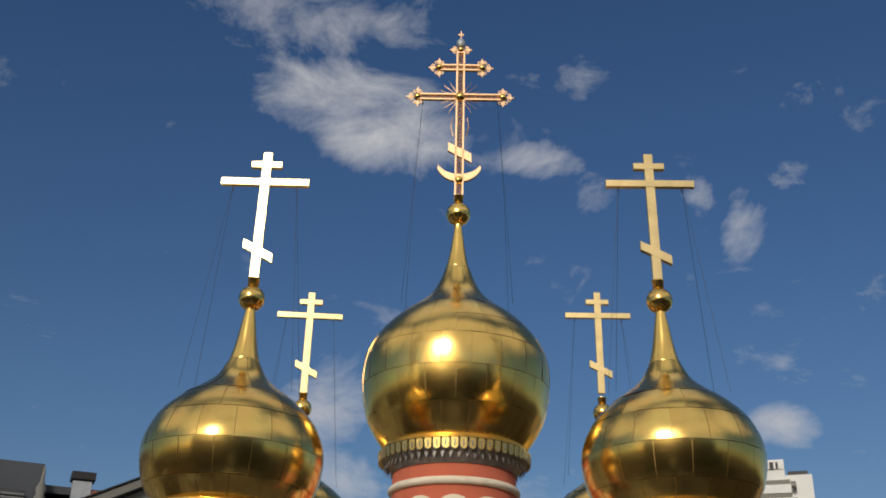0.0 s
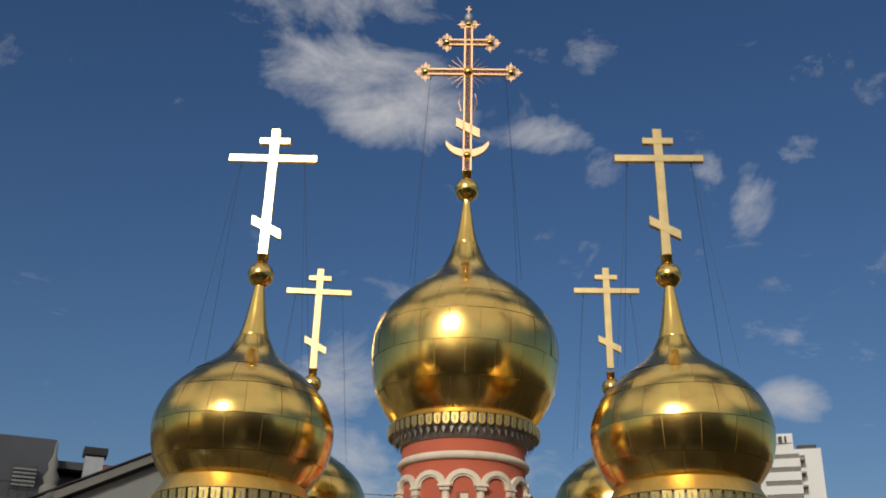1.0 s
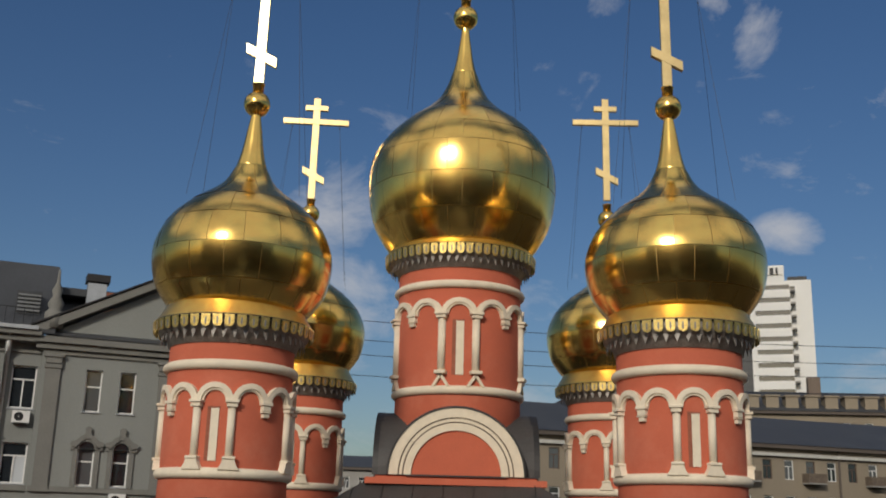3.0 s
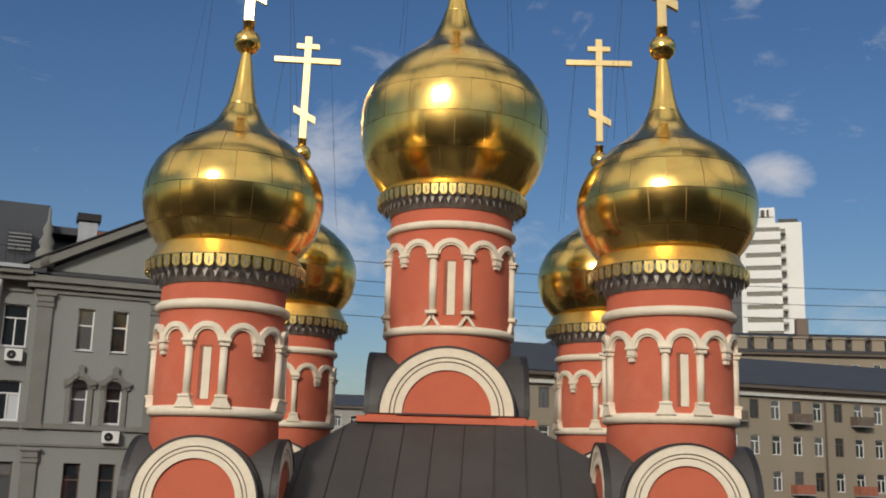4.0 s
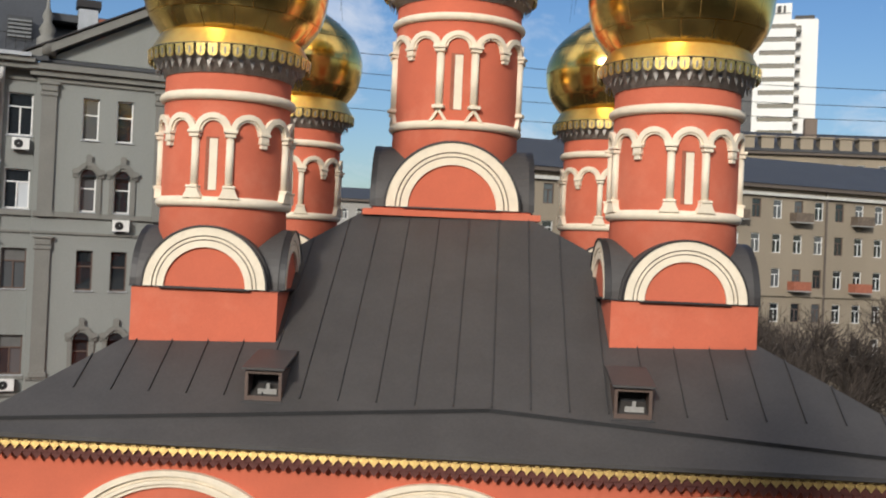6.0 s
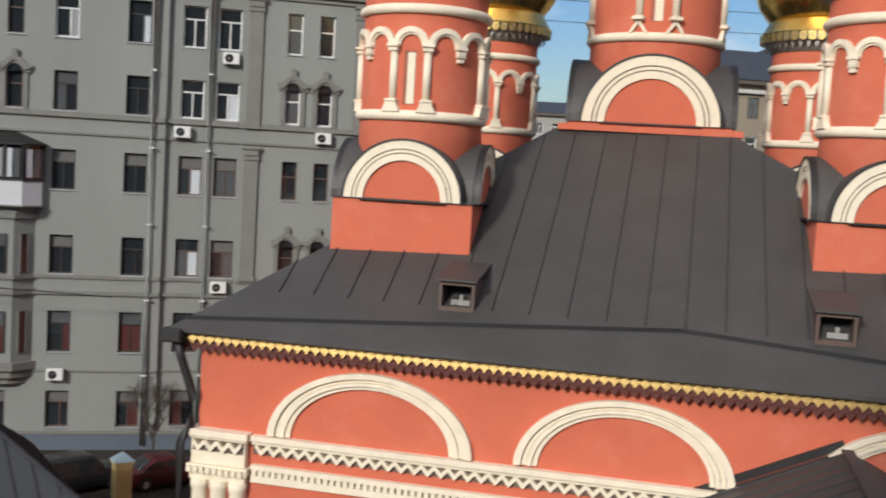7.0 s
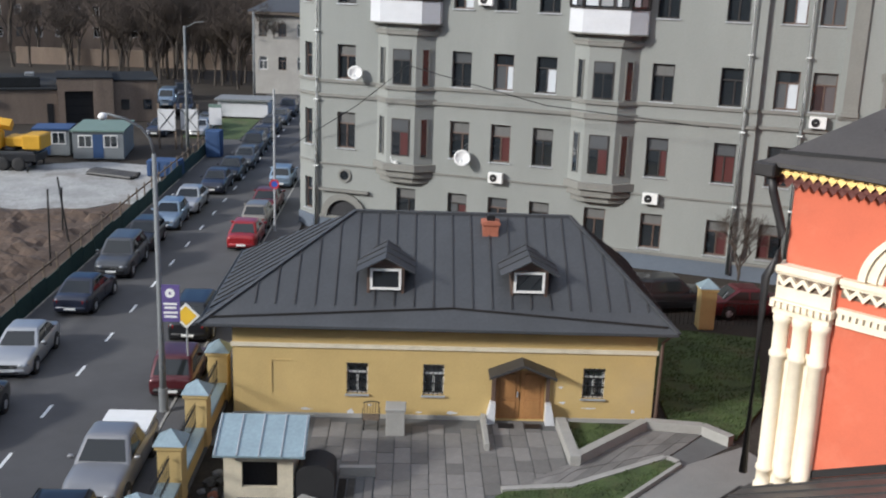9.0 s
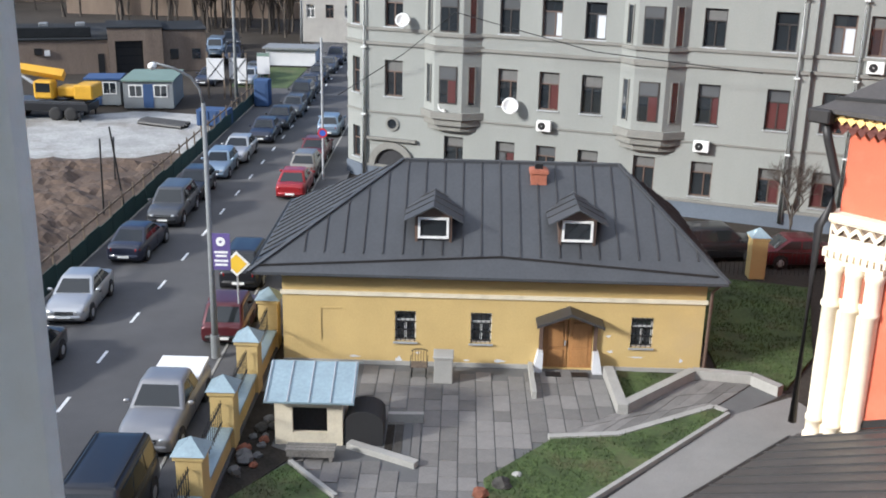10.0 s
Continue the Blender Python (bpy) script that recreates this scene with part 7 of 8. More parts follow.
car("van", BLACK, -10.5, -11.4, 1, "black people carrier with roof rails parked at the kerb", True)
car("pickup", paint("pewter", (0.25, 0.25, 0.255), 0.5), -10.5, -5.1, 0, "silver double-cab pickup with a white bed cover")
car("offroader", MAROON, -10.1, 2.75, 181, "dark maroon boxy off-road car parked at the kerb")
car("suv", BLACK, -10.7, 9.2, 180, "black off-road car parked beside the house")
car("sedan", SILVER, -16.8, 4.9, 3, "silver saloon car with a clean windscreen")
car("sedan", BLACK, -16.5, -1.6, 2, "dark saloon car on the street")
car("sedan", NAVY, -16.6, 12.4, 178, "dark navy saloon car parked by the fence")
car("suv", GREY, -16.5, 18.2, 1, "dark grey estate car parked by the fence")
car("hatch", BLACK, -16.5, 23.0, 1, "black hatchback parked by the fence")
car("hatch", PALE, -16.2, 28.0, 1, "pale blue hatchback parked by the fence")
car("sedan", SILVER, -15.9, 32.4, 0, "silver saloon car parked by the fence")
for i, (kd, col, nm) in enumerate((("sedan", NAVY, "dark blue saloon car"), ("sedan", BLACK, "black saloon car"), ("hatch", GREY, "grey hatchback"), ("suv", BLACK, "black off-road car"), ("sedan", NAVY, "navy saloon car"),
                                    ("hatch", BLACK, "black hatchback"), ("sedan", GREY, "grey saloon car"), ("suv", NAVY, "navy off-road car"))):
    car(kd, col, (-15.3, -15.0, -14.7, -14.9, -15.0, -15.0, -14.9, -14.8)[i], (38.5, 43.2, 47.9, 53.5, 59.0, 65.0, 71.0, 77.0)[i], 0, nm + " parked far up the street")
for px, py, turn, col, kd, nm in ((-83.6, 54.6, 40, NAVY, "sedan", "navy saloon car"), (-81.2, 57.4, 40, SILVER, "hatch", "silver hatchback"), (-84.2, 60.2, 42, GREY, "sedan", "grey saloon car"), (-96.2, 61.5, 50, BLACK, "suv", "black off-road car"), (-99.5, 66.0, 50, PALE, "van", "pale blue people carrier"), (-94.0, 64.5, 50, NAVY, "suv", "navy off-road car"), (-104.0, 71.0, 60, BLACK, "van", "black people carrier")):
    car(kd, col, 0, 0, 0, nm + " parked behind the site hoardings", False, pose(px, py, 0, 0, 0, turn))
car("sedan", REDC, -10.9, 24.1, 180, "bright red saloon car parked at the kerb")
car("hatch", paint("sand_beige", (0.22, 0.205, 0.18), 0.5), -10.9, 28.7, 180, "beige hatchback parked at the kerb")
car("sedan", paint("dark_red", (0.10, 0.012, 0.016), 0.3), -10.9, 33.0, 180, "dark red saloon car parked near the corner")
car("hatch", PALE, -10.9, 41.0, 180, "pale blue hatchback parked near the corner")
car("sedan", SILVER, -11.6, 68.0, 180, "silver saloon car parked far up the street")
car("suv", BLACK, 11.2, 13.6, 100, "black off-road car parked beside the apartment house")
car("sedan", paint("wine", (0.08, 0.009, 0.014), 0.3), 15.2, 13.0, 95, "wine red saloon car parked beside the apartment house")

# ---- building site and far side of the street ----
BRICK_TAN = material("tan_brick", (0.175, 0.138, 0.112), 0.95, 0, 0.18, 0.4, 8.0, 0.3, (0.07, 0.055, 0.045), 0.6, streak=True, spec=0.15)
CABIN_GREY = material("cabin_panels", (0.165, 0.18, 0.19), 0.75, 0.0, 0.12, 0.8, 12.0, 0.1)
CABIN_BLUE = material("cabin_blue", (0.025, 0.06, 0.15), 0.75, 0.0, 0.1, 0.8, 12.0, 0.1)
GREEN_ROOF = material("cabin_green_roof", (0.13, 0.19, 0.165), 0.8, 0.0, 0.1, 0.8, 12.0, 0.1)
CRANE_Y = material("crane_yellow", (0.50, 0.275, 0.016), 0.5, 0.1, 0.1, 1.0, 12.0, 0.05)
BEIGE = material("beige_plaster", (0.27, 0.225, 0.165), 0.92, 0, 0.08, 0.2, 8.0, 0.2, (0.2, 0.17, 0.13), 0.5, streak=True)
PALE_PLASTER = material("pale_tower_panels", (0.72, 0.72, 0.70), 0.8, 0, 0.05, 0.1, 4.0, 0.1)
BROWN_TRIM = material("brown_eaves", (0.11, 0.09, 0.075), 0.9, 0, 0.1, 0.5, 8.0, 0.1)

dep = empty("depot", pose(-94.9, 50.1, 0, 0, 0, 62.0), "low tan brick depot with a dark gate", "building")
part("wall", boxes((-40, 0.5, 0, 14, 0, 3.2)), BRICK_TAN, dep)
part("roof", boxes((-40.2, 0.6, -0.15, 14.2, 3.2, 3.34)), FELT, dep, "dark felt roof")
part("roof_duct", boxes((-22, -1.0, 1.2, 2.4, 3.35, 4.3), bev=0.05), FELT, dep)
for x in (-11.5, -9.0, -6.0, -2.5):
    part("roof_vent", boxes((x, x + 0.9, 7.0, 8.2, 3.35, 4.1), bev=0.04), LAMP_GREY, dep)
part("portal", boxes((0.52, 1.15, -0.35, 6.0, 0, 4.3), (3.75, 5.6, -0.35, 6.0, 0, 4.3), (1.155, 3.745, -0.35, 6.0, 3.1, 4.3)), BRICK_TAN, dep, "raised tan brick gate portal")
part("portal_roof", boxes((0.45, 5.68, -0.42, 6.1, 4.3, 4.42)), FELT, dep)
part("gate", boxes((1.16, 3.74, 0.1, 0.2, 0, 3.09)), DARK, dep, "dark steel gate")
for z in (0.8, 1.6, 2.4):
    part("gate_rib", boxes((1.2, 3.7, 0.06, 0.098, z, z + 0.06)), FELT, dep)
part("annex", boxes((5.62, 9.8, 0.3, 8.0, 0, 4.0)), BRICK_TAN, dep)
part("annex_roof", boxes((5.70, 9.95, 0.2, 8.1, 4.005, 4.12)), FELT, dep)
for x in (6.3, 8.4):
    part("window", boxes((x, x + 0.8, 0.24, 0.296, 1.2, 2.2)), GLASS, dep)
part("vent", boxes((-6.2, -5.5, -0.25, -0.005, 1.9, 2.5)), DARK, dep)
part("vent", boxes((-5.3, -4.8, -0.2, -0.005, 1.8, 2.3)), PIPE, dep)
part("side_door", boxes((-0.5, 0.1, -0.04, -0.004, 0, 1.9)), DARK, dep)


def cabin(x, y, turn, l, d, h, wall, roofm, label, n):
    c = empty("site_cabin", pose(x, y, 0, 0, 0, turn), label, "cabin", "site cabins")
    part("wall", boxes((0, l, 0, d, 0.15, h)), wall, c)
    part("roof", boxes((-0.12, l + 0.12, -0.15, d + 0.15, h + 0.004, h + 0.14)), roofm, c)
    for i in range(n):
        xx = l * (0.25 + 0.5 * i / max(1, n - 1)) if n > 1 else l * 0.7
        w = part("window", boxes((xx - 0.55, xx + 0.55, -0.04, -0.004, 1.05, 2.05)), FRAME_WHITE, c)
        part("pane", boxes((xx - 0.47, xx - 0.03, -0.05, -0.042, 1.13, 1.97)), GLASS, w)
        part("pane", boxes((xx + 0.03, xx + 0.47, -0.05, -0.042, 1.13, 1.97)), GLASS, w)
    part("door", boxes((l * 0.5 - 0.4, l * 0.5 + 0.4, -0.03, -0.004, 0.2, 2.1)) if n > 1 else boxes((0.4, 1.2, -0.03, -0.004, 0.2, 2.1)), CABIN_BLUE, c)
    for sx in (0.3, l - 0.3):
        part("skid", boxes((sx - 0.1, sx + 0.1, 0, d, 0.0, 0.145)), DARK, c)
    return c


cabin(-76.6, 41.9, 50.0, 3.9, 5.6, 2.3, CABIN_GREY, GREEN_ROOF, "grey panelled site cabin with a green roof", 2)
cabin(-79.7, 40.3, 52.0, 2.7, 2.5, 2.2, CABIN_GREY, CABIN_BLUE, "grey and blue site cabin", 1)
sk = empty("skip", pose(-67.3, 42.6, 0, 0, 0, 40), "blue steel skip on the site", "skip")
part("bin", boxes((0, 2.4, 0, 1.5, 0.1, 1.3), bev=0.05), CABIN_BLUE, sk)
for i in range(4):
    part("rib", boxes((0.2 + i * 0.62, 0.3 + i * 0.62, -0.06, -0.004, 0.15, 1.2)), CABIN_BLUE, sk)
part("foot", boxes((0.1, 2.3, 0.1, 1.4, 0, 0.095)), DARK, sk)
for i, (x, y) in enumerate(((-69.5, 41.0), (-68.8, 40.4))):
    b = empty("pipe_stack", pose(x, y, 0, 0, 0, 20), "dark steel pipes lying on the sand", "pipes")
    for j in range(3):
        part("pipe", tube(bmesh.new(), [(-2.0, 0.35 * j, 0.2), (2.0, 0.35 * j, 0.2)], 0.15, 8), DARK, b)
cr_ = empty("mobile_crane", pose(-76.9, 36.4, 0, 0, 0, 42), "yellow mobile crane on a dark truck chassis", "crane")
part("chassis", boxes((-5, 2.9, -1.2, 1.2, 0.75, 1.35), bev=0.05), BLACK, cr_)
part("deck", boxes((-4.8, 2.7, -1.1, 1.1, 1.36, 1.5), bev=0.02), GREY, cr_)
part("turntable", lathe(bmesh.new(), [(0.8, 1.5), (0.85, 1.6), (0.7, 1.72)], 18, 0.6, 0.0), BLACK, cr_)
part("engine_hood", boxes((0.4, 1.85, -0.6, 1.05, 1.75, 2.5), bev=0.1), CRANE_Y, cr_)
part("lift_ram", tube(bmesh.new(), [(-0.6, 0.0, 2.0), (-3.2, 0.0, 3.7)], 0.14, 8), STEEL, cr_)
for sx in (-4.6, 2.4):
    for sy in (-1, 1):
        part("outrigger", boxes((sx - 0.12, sx + 0.12, sy * 1.45 - 0.3, sy * 1.45 + 0.3, 0.5, 0.75), (sx - 0.06, sx + 0.06, sy * 1.65 - 0.06, sy * 1.65 + 0.06, 0.03, 0.5)), BLACK, cr_)
part("cab", boxes((-1.2, 0.3, -1.15, -0.1, 1.62, 3.0), bev=0.14), CRANE_Y, cr_)
part("counterweight", boxes((1.88, 3.3, -1.15, 1.15, 1.65, 2.75), bev=0.1), CRANE_Y, cr_)
part("boom", tube(bmesh.new(), [(0.8, 0, 3.3), (-8.5, 0, 4.6)], 0.45, 4, 0.32), CRANE_Y, cr_)
part("cab_window", boxes((-1.22, -1.205, -1.0, -0.25, 2.15, 2.85), (-1.0, 0.1, -1.17, -1.155, 2.15, 2.85)), CAR_GLASS, cr_)
for x in (-4.2, -2.9, 0.4, 1.6):
    for s in (-1, 1):
        part("wheel", lathe(bmesh.new(), [(0.3, -0.18), (0.52, -0.16), (0.55, 0), (0.52, 0.16), (0.3, 0.18)], 16), RUBBER, cr_, "", True, pose(x, s * 1.1, 0.55, 90, 0, 0))
for i, (x, y) in enumerate(((-76.4, 50.5), (-75.3, 52.0))):
    b = empty("billboard", pose(x, y, 0, 0, 0, 40), "blank white site hoarding on wooden posts", "billboard", "site hoardings")
    part("board", boxes((-0.74, 0.74, -0.05, 0.0, 1.65, 3.45)), PAINT_WHITE, b)
    for sx in (-1, 1):
        part("brace", tube(bmesh.new(), [(-0.7 * sx, -0.07 - 0.01 * sx, 1.7), (0.7 * sx, -0.07 - 0.01 * sx, 3.4)], 0.025, 4), DARK, b)
    for s in (-0.7, 0.7):
        part("post", boxes((s - 0.08, s + 0.08, 0.01, 0.16, 0, 3.9)), OLDWOOD, b)
b = empty("notice_board", pose(-75.2, 54.6, 0.0, 0, 0, 40), "white notice board with a green header", "notice board")
part("board", boxes((-0.55, 0.55, -0.05, 0.0, 1.9, 3.7)), PAINT_WHITE, b)
part("header", boxes((-0.55, 0.55, -0.06, -0.052, 3.4, 3.7)), GREEN_ROOF, b)
part("post", boxes((-0.5, -0.4, 0.01, 0.1, 0, 3.7), (0.4, 0.5, 0.01, 0.1, 0, 3.7)), OLDWOOD, b)
b = empty("portable_toilet", pose(-71.4, 51.7, 0, 0, 0, 40), "blue plastic site toilet beside the fence", "toilet")
part("cabin", boxes((-0.6, 0.6, -0.6, 0.6, 0, 2.2), bev=0.05), CABIN_BLUE, b)
part("door", boxes((-0.4, 0.4, -0.63, -0.604, 0.1, 1.95)), CABIN_BLUE, b)
k = empty("kiosk", pose(-88.9, 64.9, 0, 0, 0, 42.0), "long white windowless street kiosk", "kiosk")
part("wall", boxes((0, 5.1, 0, 3, 0.2, 1.85)), PAINT_WHITE, k)
part("roof", boxes((-0.3, 5.4, -0.4, 3.3, 1.855, 2.03)), LAMP_GREY, k)
part("plinth", boxes((0, 5.1, -0.02, 3, 0, 0.195)), DARK, k)


def far_house(name, m, w, d, h, wall, roofm, label, rows, cols, ww=1.0, wh=1.6, pitch=2.0, category="building", shown=99):
    """A plain far building with real window recesses on its front."""
    e = empty(name, m, label, category)
    holes = []
    for r in range(min(rows, shown)):
        z = h - 1.0 - (h - 1.5) / rows * r
        for c in range(cols):
            x = w * (c + 0.5) / cols
            holes.append((x - ww / 2, x + ww / 2, z - wh, z))
    bm = wall_with_holes(bmesh.new(), 0, w, 0, h, holes, 0.25)
    bmesh.ops.remove_doubles(bm, verts=bm.verts, dist=0.0005)
    part("wall", bm, wall, e)
    part("core", boxes((0, w, 0.26, d, 0, h)), wall, e)
    fr = None
    g = random.Random(rows * 31 + cols)
    for xa, xb, za, zb in holes:
        f = window(e, (xa + xb) / 2, za, zb, ww, 0.16, "double", (FRAME_WHITE if g.random() < 0.6 else FRAME_BROWN, g.choice([GLASS, GLASS, GLASS_DIM])), None, False)
    part("eaves_board", boxes((-0.5, w + 0.5, -0.6, d + 0.5, h, h + 0.35)), BROWN_TRIM, e)
    bm = bmesh.new()
    hp = [(-0.7, -0.7, h + 0.36), (w + 0.7, -0.7, h + 0.36), (w + 0.7, d + 0.7, h + 0.36), (-0.7, d + 0.7, h + 0.36)]
    tp = [(d * 0.3, d / 2, h + 0.36 + pitch), (w - d * 0.3, d / 2, h + 0.36 + pitch)]
    for poly in ([hp[0], hp[1], tp[1], tp[0]], [hp[1], hp[2], tp[1]], [hp[2], hp[3], tp[0], tp[1]], [hp[3], hp[0], tp[0]]):
        fill(bm, poly)
    part("roof", bm, roofm, e)
    return e


far_house("corner_house", pose(-103.5, 81.0, 0, 0, 0, 40), 14, 9, 9.5, CONCRETE, ROOF_BLUE, "small pale two-storey corner house with a grey roof", 2, 6)
far_house("apartment_building", pose(-172, 74, 0, 0, 0, 62), 60, 14, 19, BRICK_TAN, ROOF_BLUE, "dull brown apartment block behind bare trees", 5, 20)
far_house("apartment_building", pose(-165, 150, 0, 0, 0, 45), 55, 14, 17, CONCRETE, ROOF_BLUE, "grey apartment block far up the street", 5, 18)
far_house("low_house", pose(-150, 118, 0, 0, 0, 42), 22, 10, 6.5, CONCRETE, ROOF_BLUE, "low grey house with a dark metal roof", 2, 9)
far_house("yellow_house", pose(-180, 130, 0, 0, 0, 42), 14, 10, 22, YELLOW, ROOF_BLUE, "tall pale yellow house in the distance", 6, 4)
wl_ = tagged(part("boundary_wall", boxes((0, 60, 0, 0.4, 0, 2.4)), BRICK_TAN, None, "", False, pose(-150, 74, 0, 0, 0, 42)), "long dull brick boundary wall under bare trees", "wall", kind="structure")

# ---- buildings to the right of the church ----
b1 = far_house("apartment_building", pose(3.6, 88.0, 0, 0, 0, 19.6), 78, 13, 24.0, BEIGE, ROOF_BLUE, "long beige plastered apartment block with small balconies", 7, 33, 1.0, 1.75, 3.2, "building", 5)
for i in range(14):
    x = 78 * ((3 * i + 13) % 33 + 0.5) / 33
    z = 24.0 - 1.0 - 22.5 / 7 * ((i * 2) % 4) - 2.1
    bal = part("balcony", boxes((x - 1.0, x + 1.0, -0.95, -0.01, z, z + 0.12)), CONCRETE, b1, "small balcony with a rusty rail")
    part("balcony_rail", boxes((x - 1.0, x + 1.0, -0.97, -0.93, z + 0.125, z + 0.95), (x - 1.0, x - 0.96, -0.925, -0.01, z + 0.125, z + 0.95), (x + 0.96, x + 1.0, -0.925, -0.01, z + 0.125, z + 0.95)), BRICK if i % 2 else OLDWOOD, bal)
for x in (35.0, 47.5, 60):
    part("downpipe", tube(bmesh.new(), [(x, -0.15, 0), (x, -0.15, 24)], 0.12, 6), BROWN_TRIM, b1)
part("upper_cornice", boxes((0, 78, -0.35, -0.004, 23.3, 23.6)), CURTAIN, b1)
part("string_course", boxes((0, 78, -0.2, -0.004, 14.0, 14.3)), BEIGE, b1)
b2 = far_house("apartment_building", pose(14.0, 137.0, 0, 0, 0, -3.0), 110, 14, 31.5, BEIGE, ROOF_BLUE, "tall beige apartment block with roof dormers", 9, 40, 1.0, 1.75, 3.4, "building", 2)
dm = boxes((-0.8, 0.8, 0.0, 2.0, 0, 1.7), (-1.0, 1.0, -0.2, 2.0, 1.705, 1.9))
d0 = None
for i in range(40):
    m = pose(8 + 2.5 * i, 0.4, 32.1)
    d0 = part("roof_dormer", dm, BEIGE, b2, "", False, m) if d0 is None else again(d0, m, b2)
for i in range(6):
    part("chimney", boxes((20 + 14 * i, 21.6 + 14 * i, 5, 6, 33, 37)), BRICK_TAN, b2)

hotel = empty("tower_block", pose(73.0, 250.0, 3.8, 0, 0, -17.5), "tall white office tower with dark ribbon windows", "tower")
part("wall", boxes((0, 8.3, 0, 10, -3.8, 76.5)), PALE_PLASTER, hotel)
part("stair_wall", boxes((8.32, 14.4, 1.5, 10, -3.8, 73.0)), PALE_PLASTER, hotel)
part("side_strip", boxes((-3.2, -0.02, 3.0, 10, -3.8, 66)), ROOF_BLUE, hotel)
for i in range(20):
    z = 70.2 - 3.15 * i
    r = part("floor_band", boxes((1.2, 9.4, -1.6, -0.01, z - 2.0, z)), PALE_PLASTER, hotel)
    part("ribbon_window", boxes((1.4, 9.3, -1.35, -0.01, z + 0.02, z + 1.12)), GLASS, r)
    part("side_balcony", boxes((9.45, 10.6, -1.4, 1.4, z - 0.4, z)), CONCRETE, r)
part("roof_sign_board", boxes((1.0, 8.0, -0.3, -0.01, 74.2, 76.0)), PALE_PLASTER, hotel)
for i, w in enumerate((0.9, 0.9, 0.9, 0.5)):
    part("sign_bar", boxes((2.2 + 1.4 * i, 2.2 + 1.4 * i + w, -0.6, -0.35, 74.2, 75.8)), DARK, hotel)
part("roof_rail", boxes((9, 13.5, 2, 2.1, 73.0, 74.0)), DARK, hotel)
for i, z in enumerate((70.5,)):
    part("small_window", boxes((9.4, 10.6, 1.44, 1.49, z, z + 1.0)), GLASS, hotel)

# far roofs between the towers
far_house("apartment_building", pose(-22, 152, 0, 0, 0, 4), 16, 12, 24.0, CONCRETE, ROOF_BLUE, "grey apartment block far behind the church", 7, 7, 1.0, 1.6, 2.0, "building", 3)
far_house("apartment_building", pose(10, 172, 0, 0, 0, -6), 10, 10, 24.5, PALE_PLASTER, ROOF_BLUE, "pale block with a deep cornice far behind the church", 7, 4, 1.0, 1.6, 2.0, "building", 3)
far_house("apartment_building", pose(4, 200, 0, 0, 0, -4), 40, 12, 21.0, CONCRETE, GREEN_ROOF, "long grey block far behind the church", 6, 18, 1.0, 1.6, 2.0, "building", 2)

# ---- overhead cables ----
for x in (-20.3, 55.3):
    ms = empty("mast", pose(x, 71.5, 0), "tall steel cable mast behind the houses", "mast")
    part("pole", tube(bmesh.new(), [(0, 0, 0), (0, 0, 31)], 0.3, 8, 0.2), STEEL, ms)
    part("yoke", boxes((-0.3, 0.3, -2.0, 3.0, 30.4, 30.7), (-0.3, 0.3, -2.0, 3.0, 27.0, 27.3)), STEEL, ms)
for i, (z0, z1, d) in enumerate(((30.0, 28.6, 70.0), (28.6, 27.6, 70.0), (27.9, 27.0, 72.0), (26.6, 26.4, 74.0))):
    pts = []
    for j in range(25):
        t = j / 24
        x = -20 + 75 * t
        pts.append((x, d, z0 + (z1 - z0) * t - 1.0 * math.sin(math.pi * t) + 0.4))
    tagged(part("overhead_cable", tube(bmesh.new(), pts, 0.022, 4), DARK), "thin black overhead tram cable", "cable", "overhead cables")
w_ = part("overhead_cable", tube(bmesh.new(), [(-49.0, 41.0, 5.0), (-44, 41.8, 8.0), (-40.2, 42.0, 10.6)], 0.025, 4), DARK)
tagged(w_, "thin slack cable across the grey facade", "cable", "overhead cables")
w_ = part("overhead_cable", tube(bmesh.new(), [(-40.2, 42.0, 10.6), (-33, 45.0, 9.0), (-25.5, 49.0, 8.4)], 0.025, 4), DARK)
tagged(w_, "thin slack cable across the grey facade", "cable", "overhead cables")


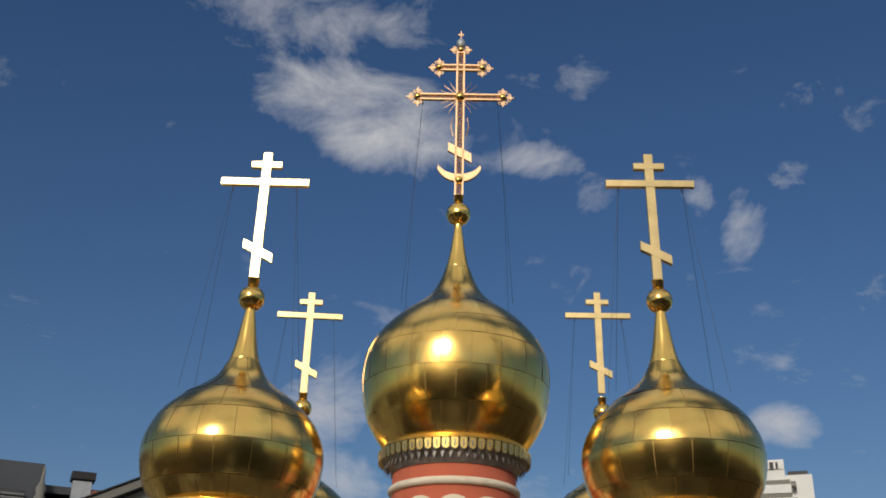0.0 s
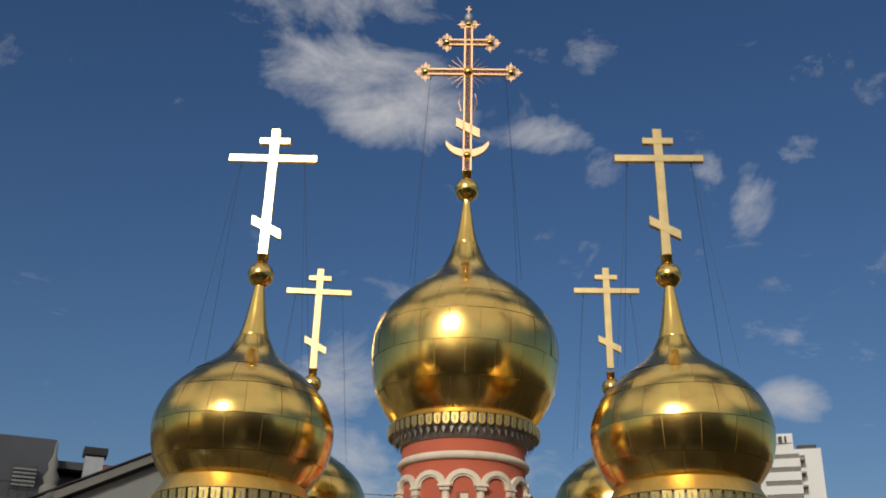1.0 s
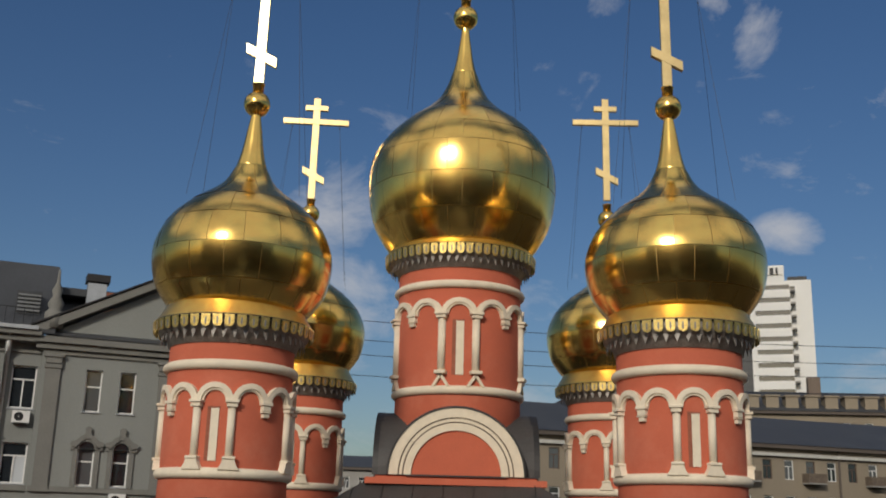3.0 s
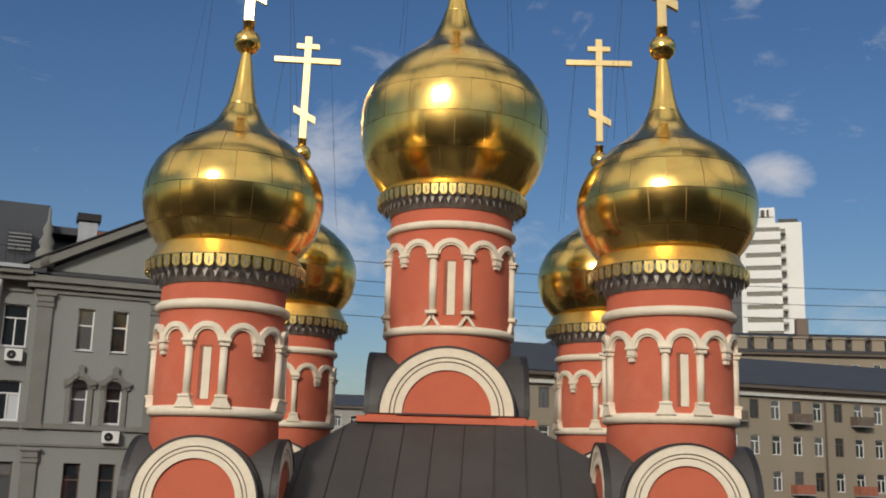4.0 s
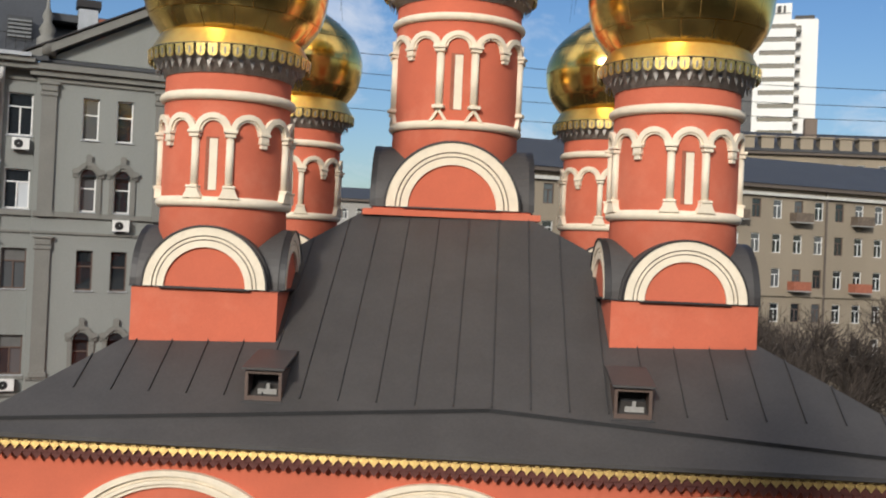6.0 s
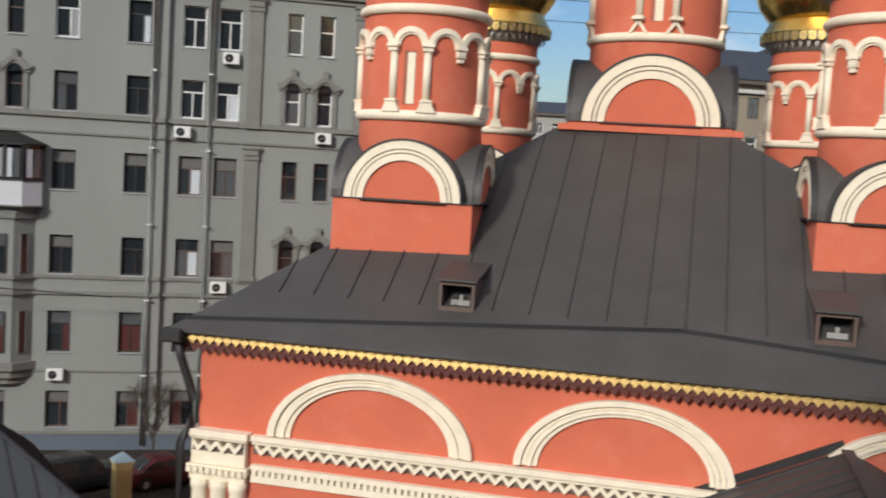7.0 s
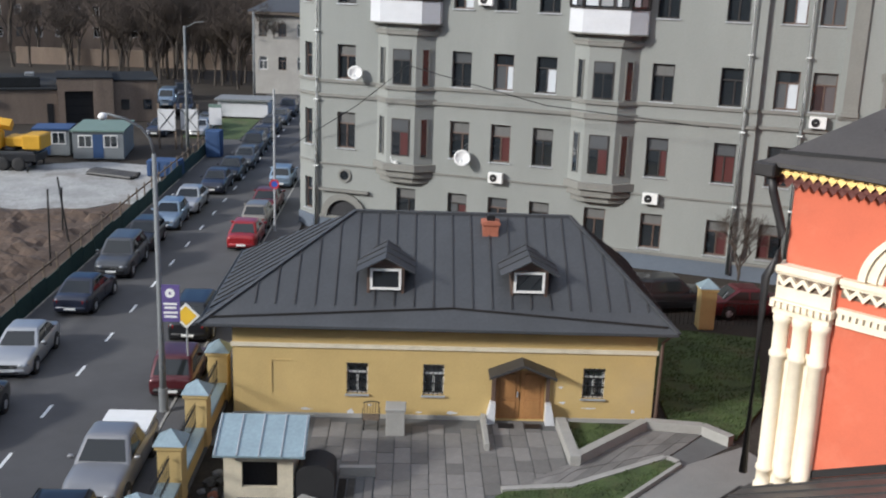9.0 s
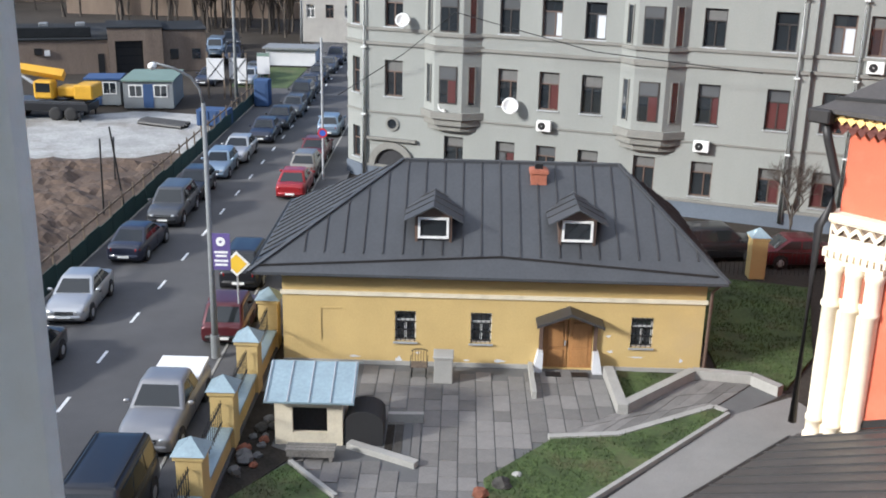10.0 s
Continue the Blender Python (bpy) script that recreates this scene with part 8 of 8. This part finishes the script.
# ---- bare trees ----
def bare_tree(h, seed, spread=0.5, depth=5, twigs=3):
    """A leafless tree: tapered trunk, forking limbs and many fine twigs."""
    g = random.Random(seed)
    trunk, crown = bmesh.new(), bmesh.new()

    def grow(bm, p, d, length, r, level):
        q = p + d * length * 0.5 + Vector((g.uniform(-1, 1), g.uniform(-1, 1), 0)) * length * 0.05
        e = p + d * length
        tube(bm, [p, q, e], r, 5 if level < 2 else 3, r * 0.62)
        if level >= depth:
            return
        for _ in range(twigs if level > 0 else 4):
            a = Vector((g.gauss(0, 1), g.gauss(0, 1), g.gauss(0.25, 0.6))).normalized()
            nd = (d + a * spread * (1.0 + 0.12 * level)).normalized()
            nd.z = max(nd.z, -0.05)
            grow(crown, p + d * length * g.uniform(0.55, 1.0), nd.normalized(), length * g.uniform(0.55, 0.78), r * 0.55, level + 1)
    grow(trunk, Vector((0, 0, 0)), Vector((0, 0, 1)), h * 0.34, h * 0.017, 0)
    return trunk, crown


protos = []
for i, h in enumerate((19.0, 17.0, 20.5)):
    t, c = bare_tree(h, 40 + i, 0.55, 5, 4)
    e = empty("tree", pose(22 + 5 * i, 62 + 3 * i, 0), "leafless tree with a dense brown twig crown", "tree", "bare trees")
    part("trunk", t, BARK, e)
    part("crown", c, TWIG, e)
    protos.append(e)
tr = random.Random(9)
for i in range(34):
    x = 18 + 1.15 * i + tr.uniform(-1, 1)
    y = 56 + tr.uniform(0, 26)
    s = tr.uniform(0.72, 1.05)
    copy_thing(protos[i % 3], pose(x, y, 0, 0, 0, tr.uniform(0, 360)) @ Matrix.Scale(s, 4))
for i in range(54):
    t = i / 53
    x = -122 - 56 * tr.random() + 8 * t
    y = 66 + 75 * tr.random()
    copy_thing(protos[i % 3], pose(x, y, 0, 0, 0, tr.uniform(0, 360)) @ Matrix.Scale(tr.uniform(0.65, 1.0), 4))
for i in range(36):
    f = i / 35
    x, y = -132 + 27 * f + tr.uniform(-4, 4), 76 + 10 * f + tr.uniform(-4, 6)
    copy_thing(protos[i % 3], pose(x, y, 0, 0, 0, tr.uniform(0, 360)) @ Matrix.Scale(tr.uniform(0.45, 0.85), 4))
t, c = bare_tree(6.0, 77, 0.6, 5, 4)
e = empty("tree", pose(-23.2, 49.3, 0), "young leafless tree against the grey facade", "tree", "bare trees")
part("trunk", t, BARK, e)
part("crown", c, TWIG, e)
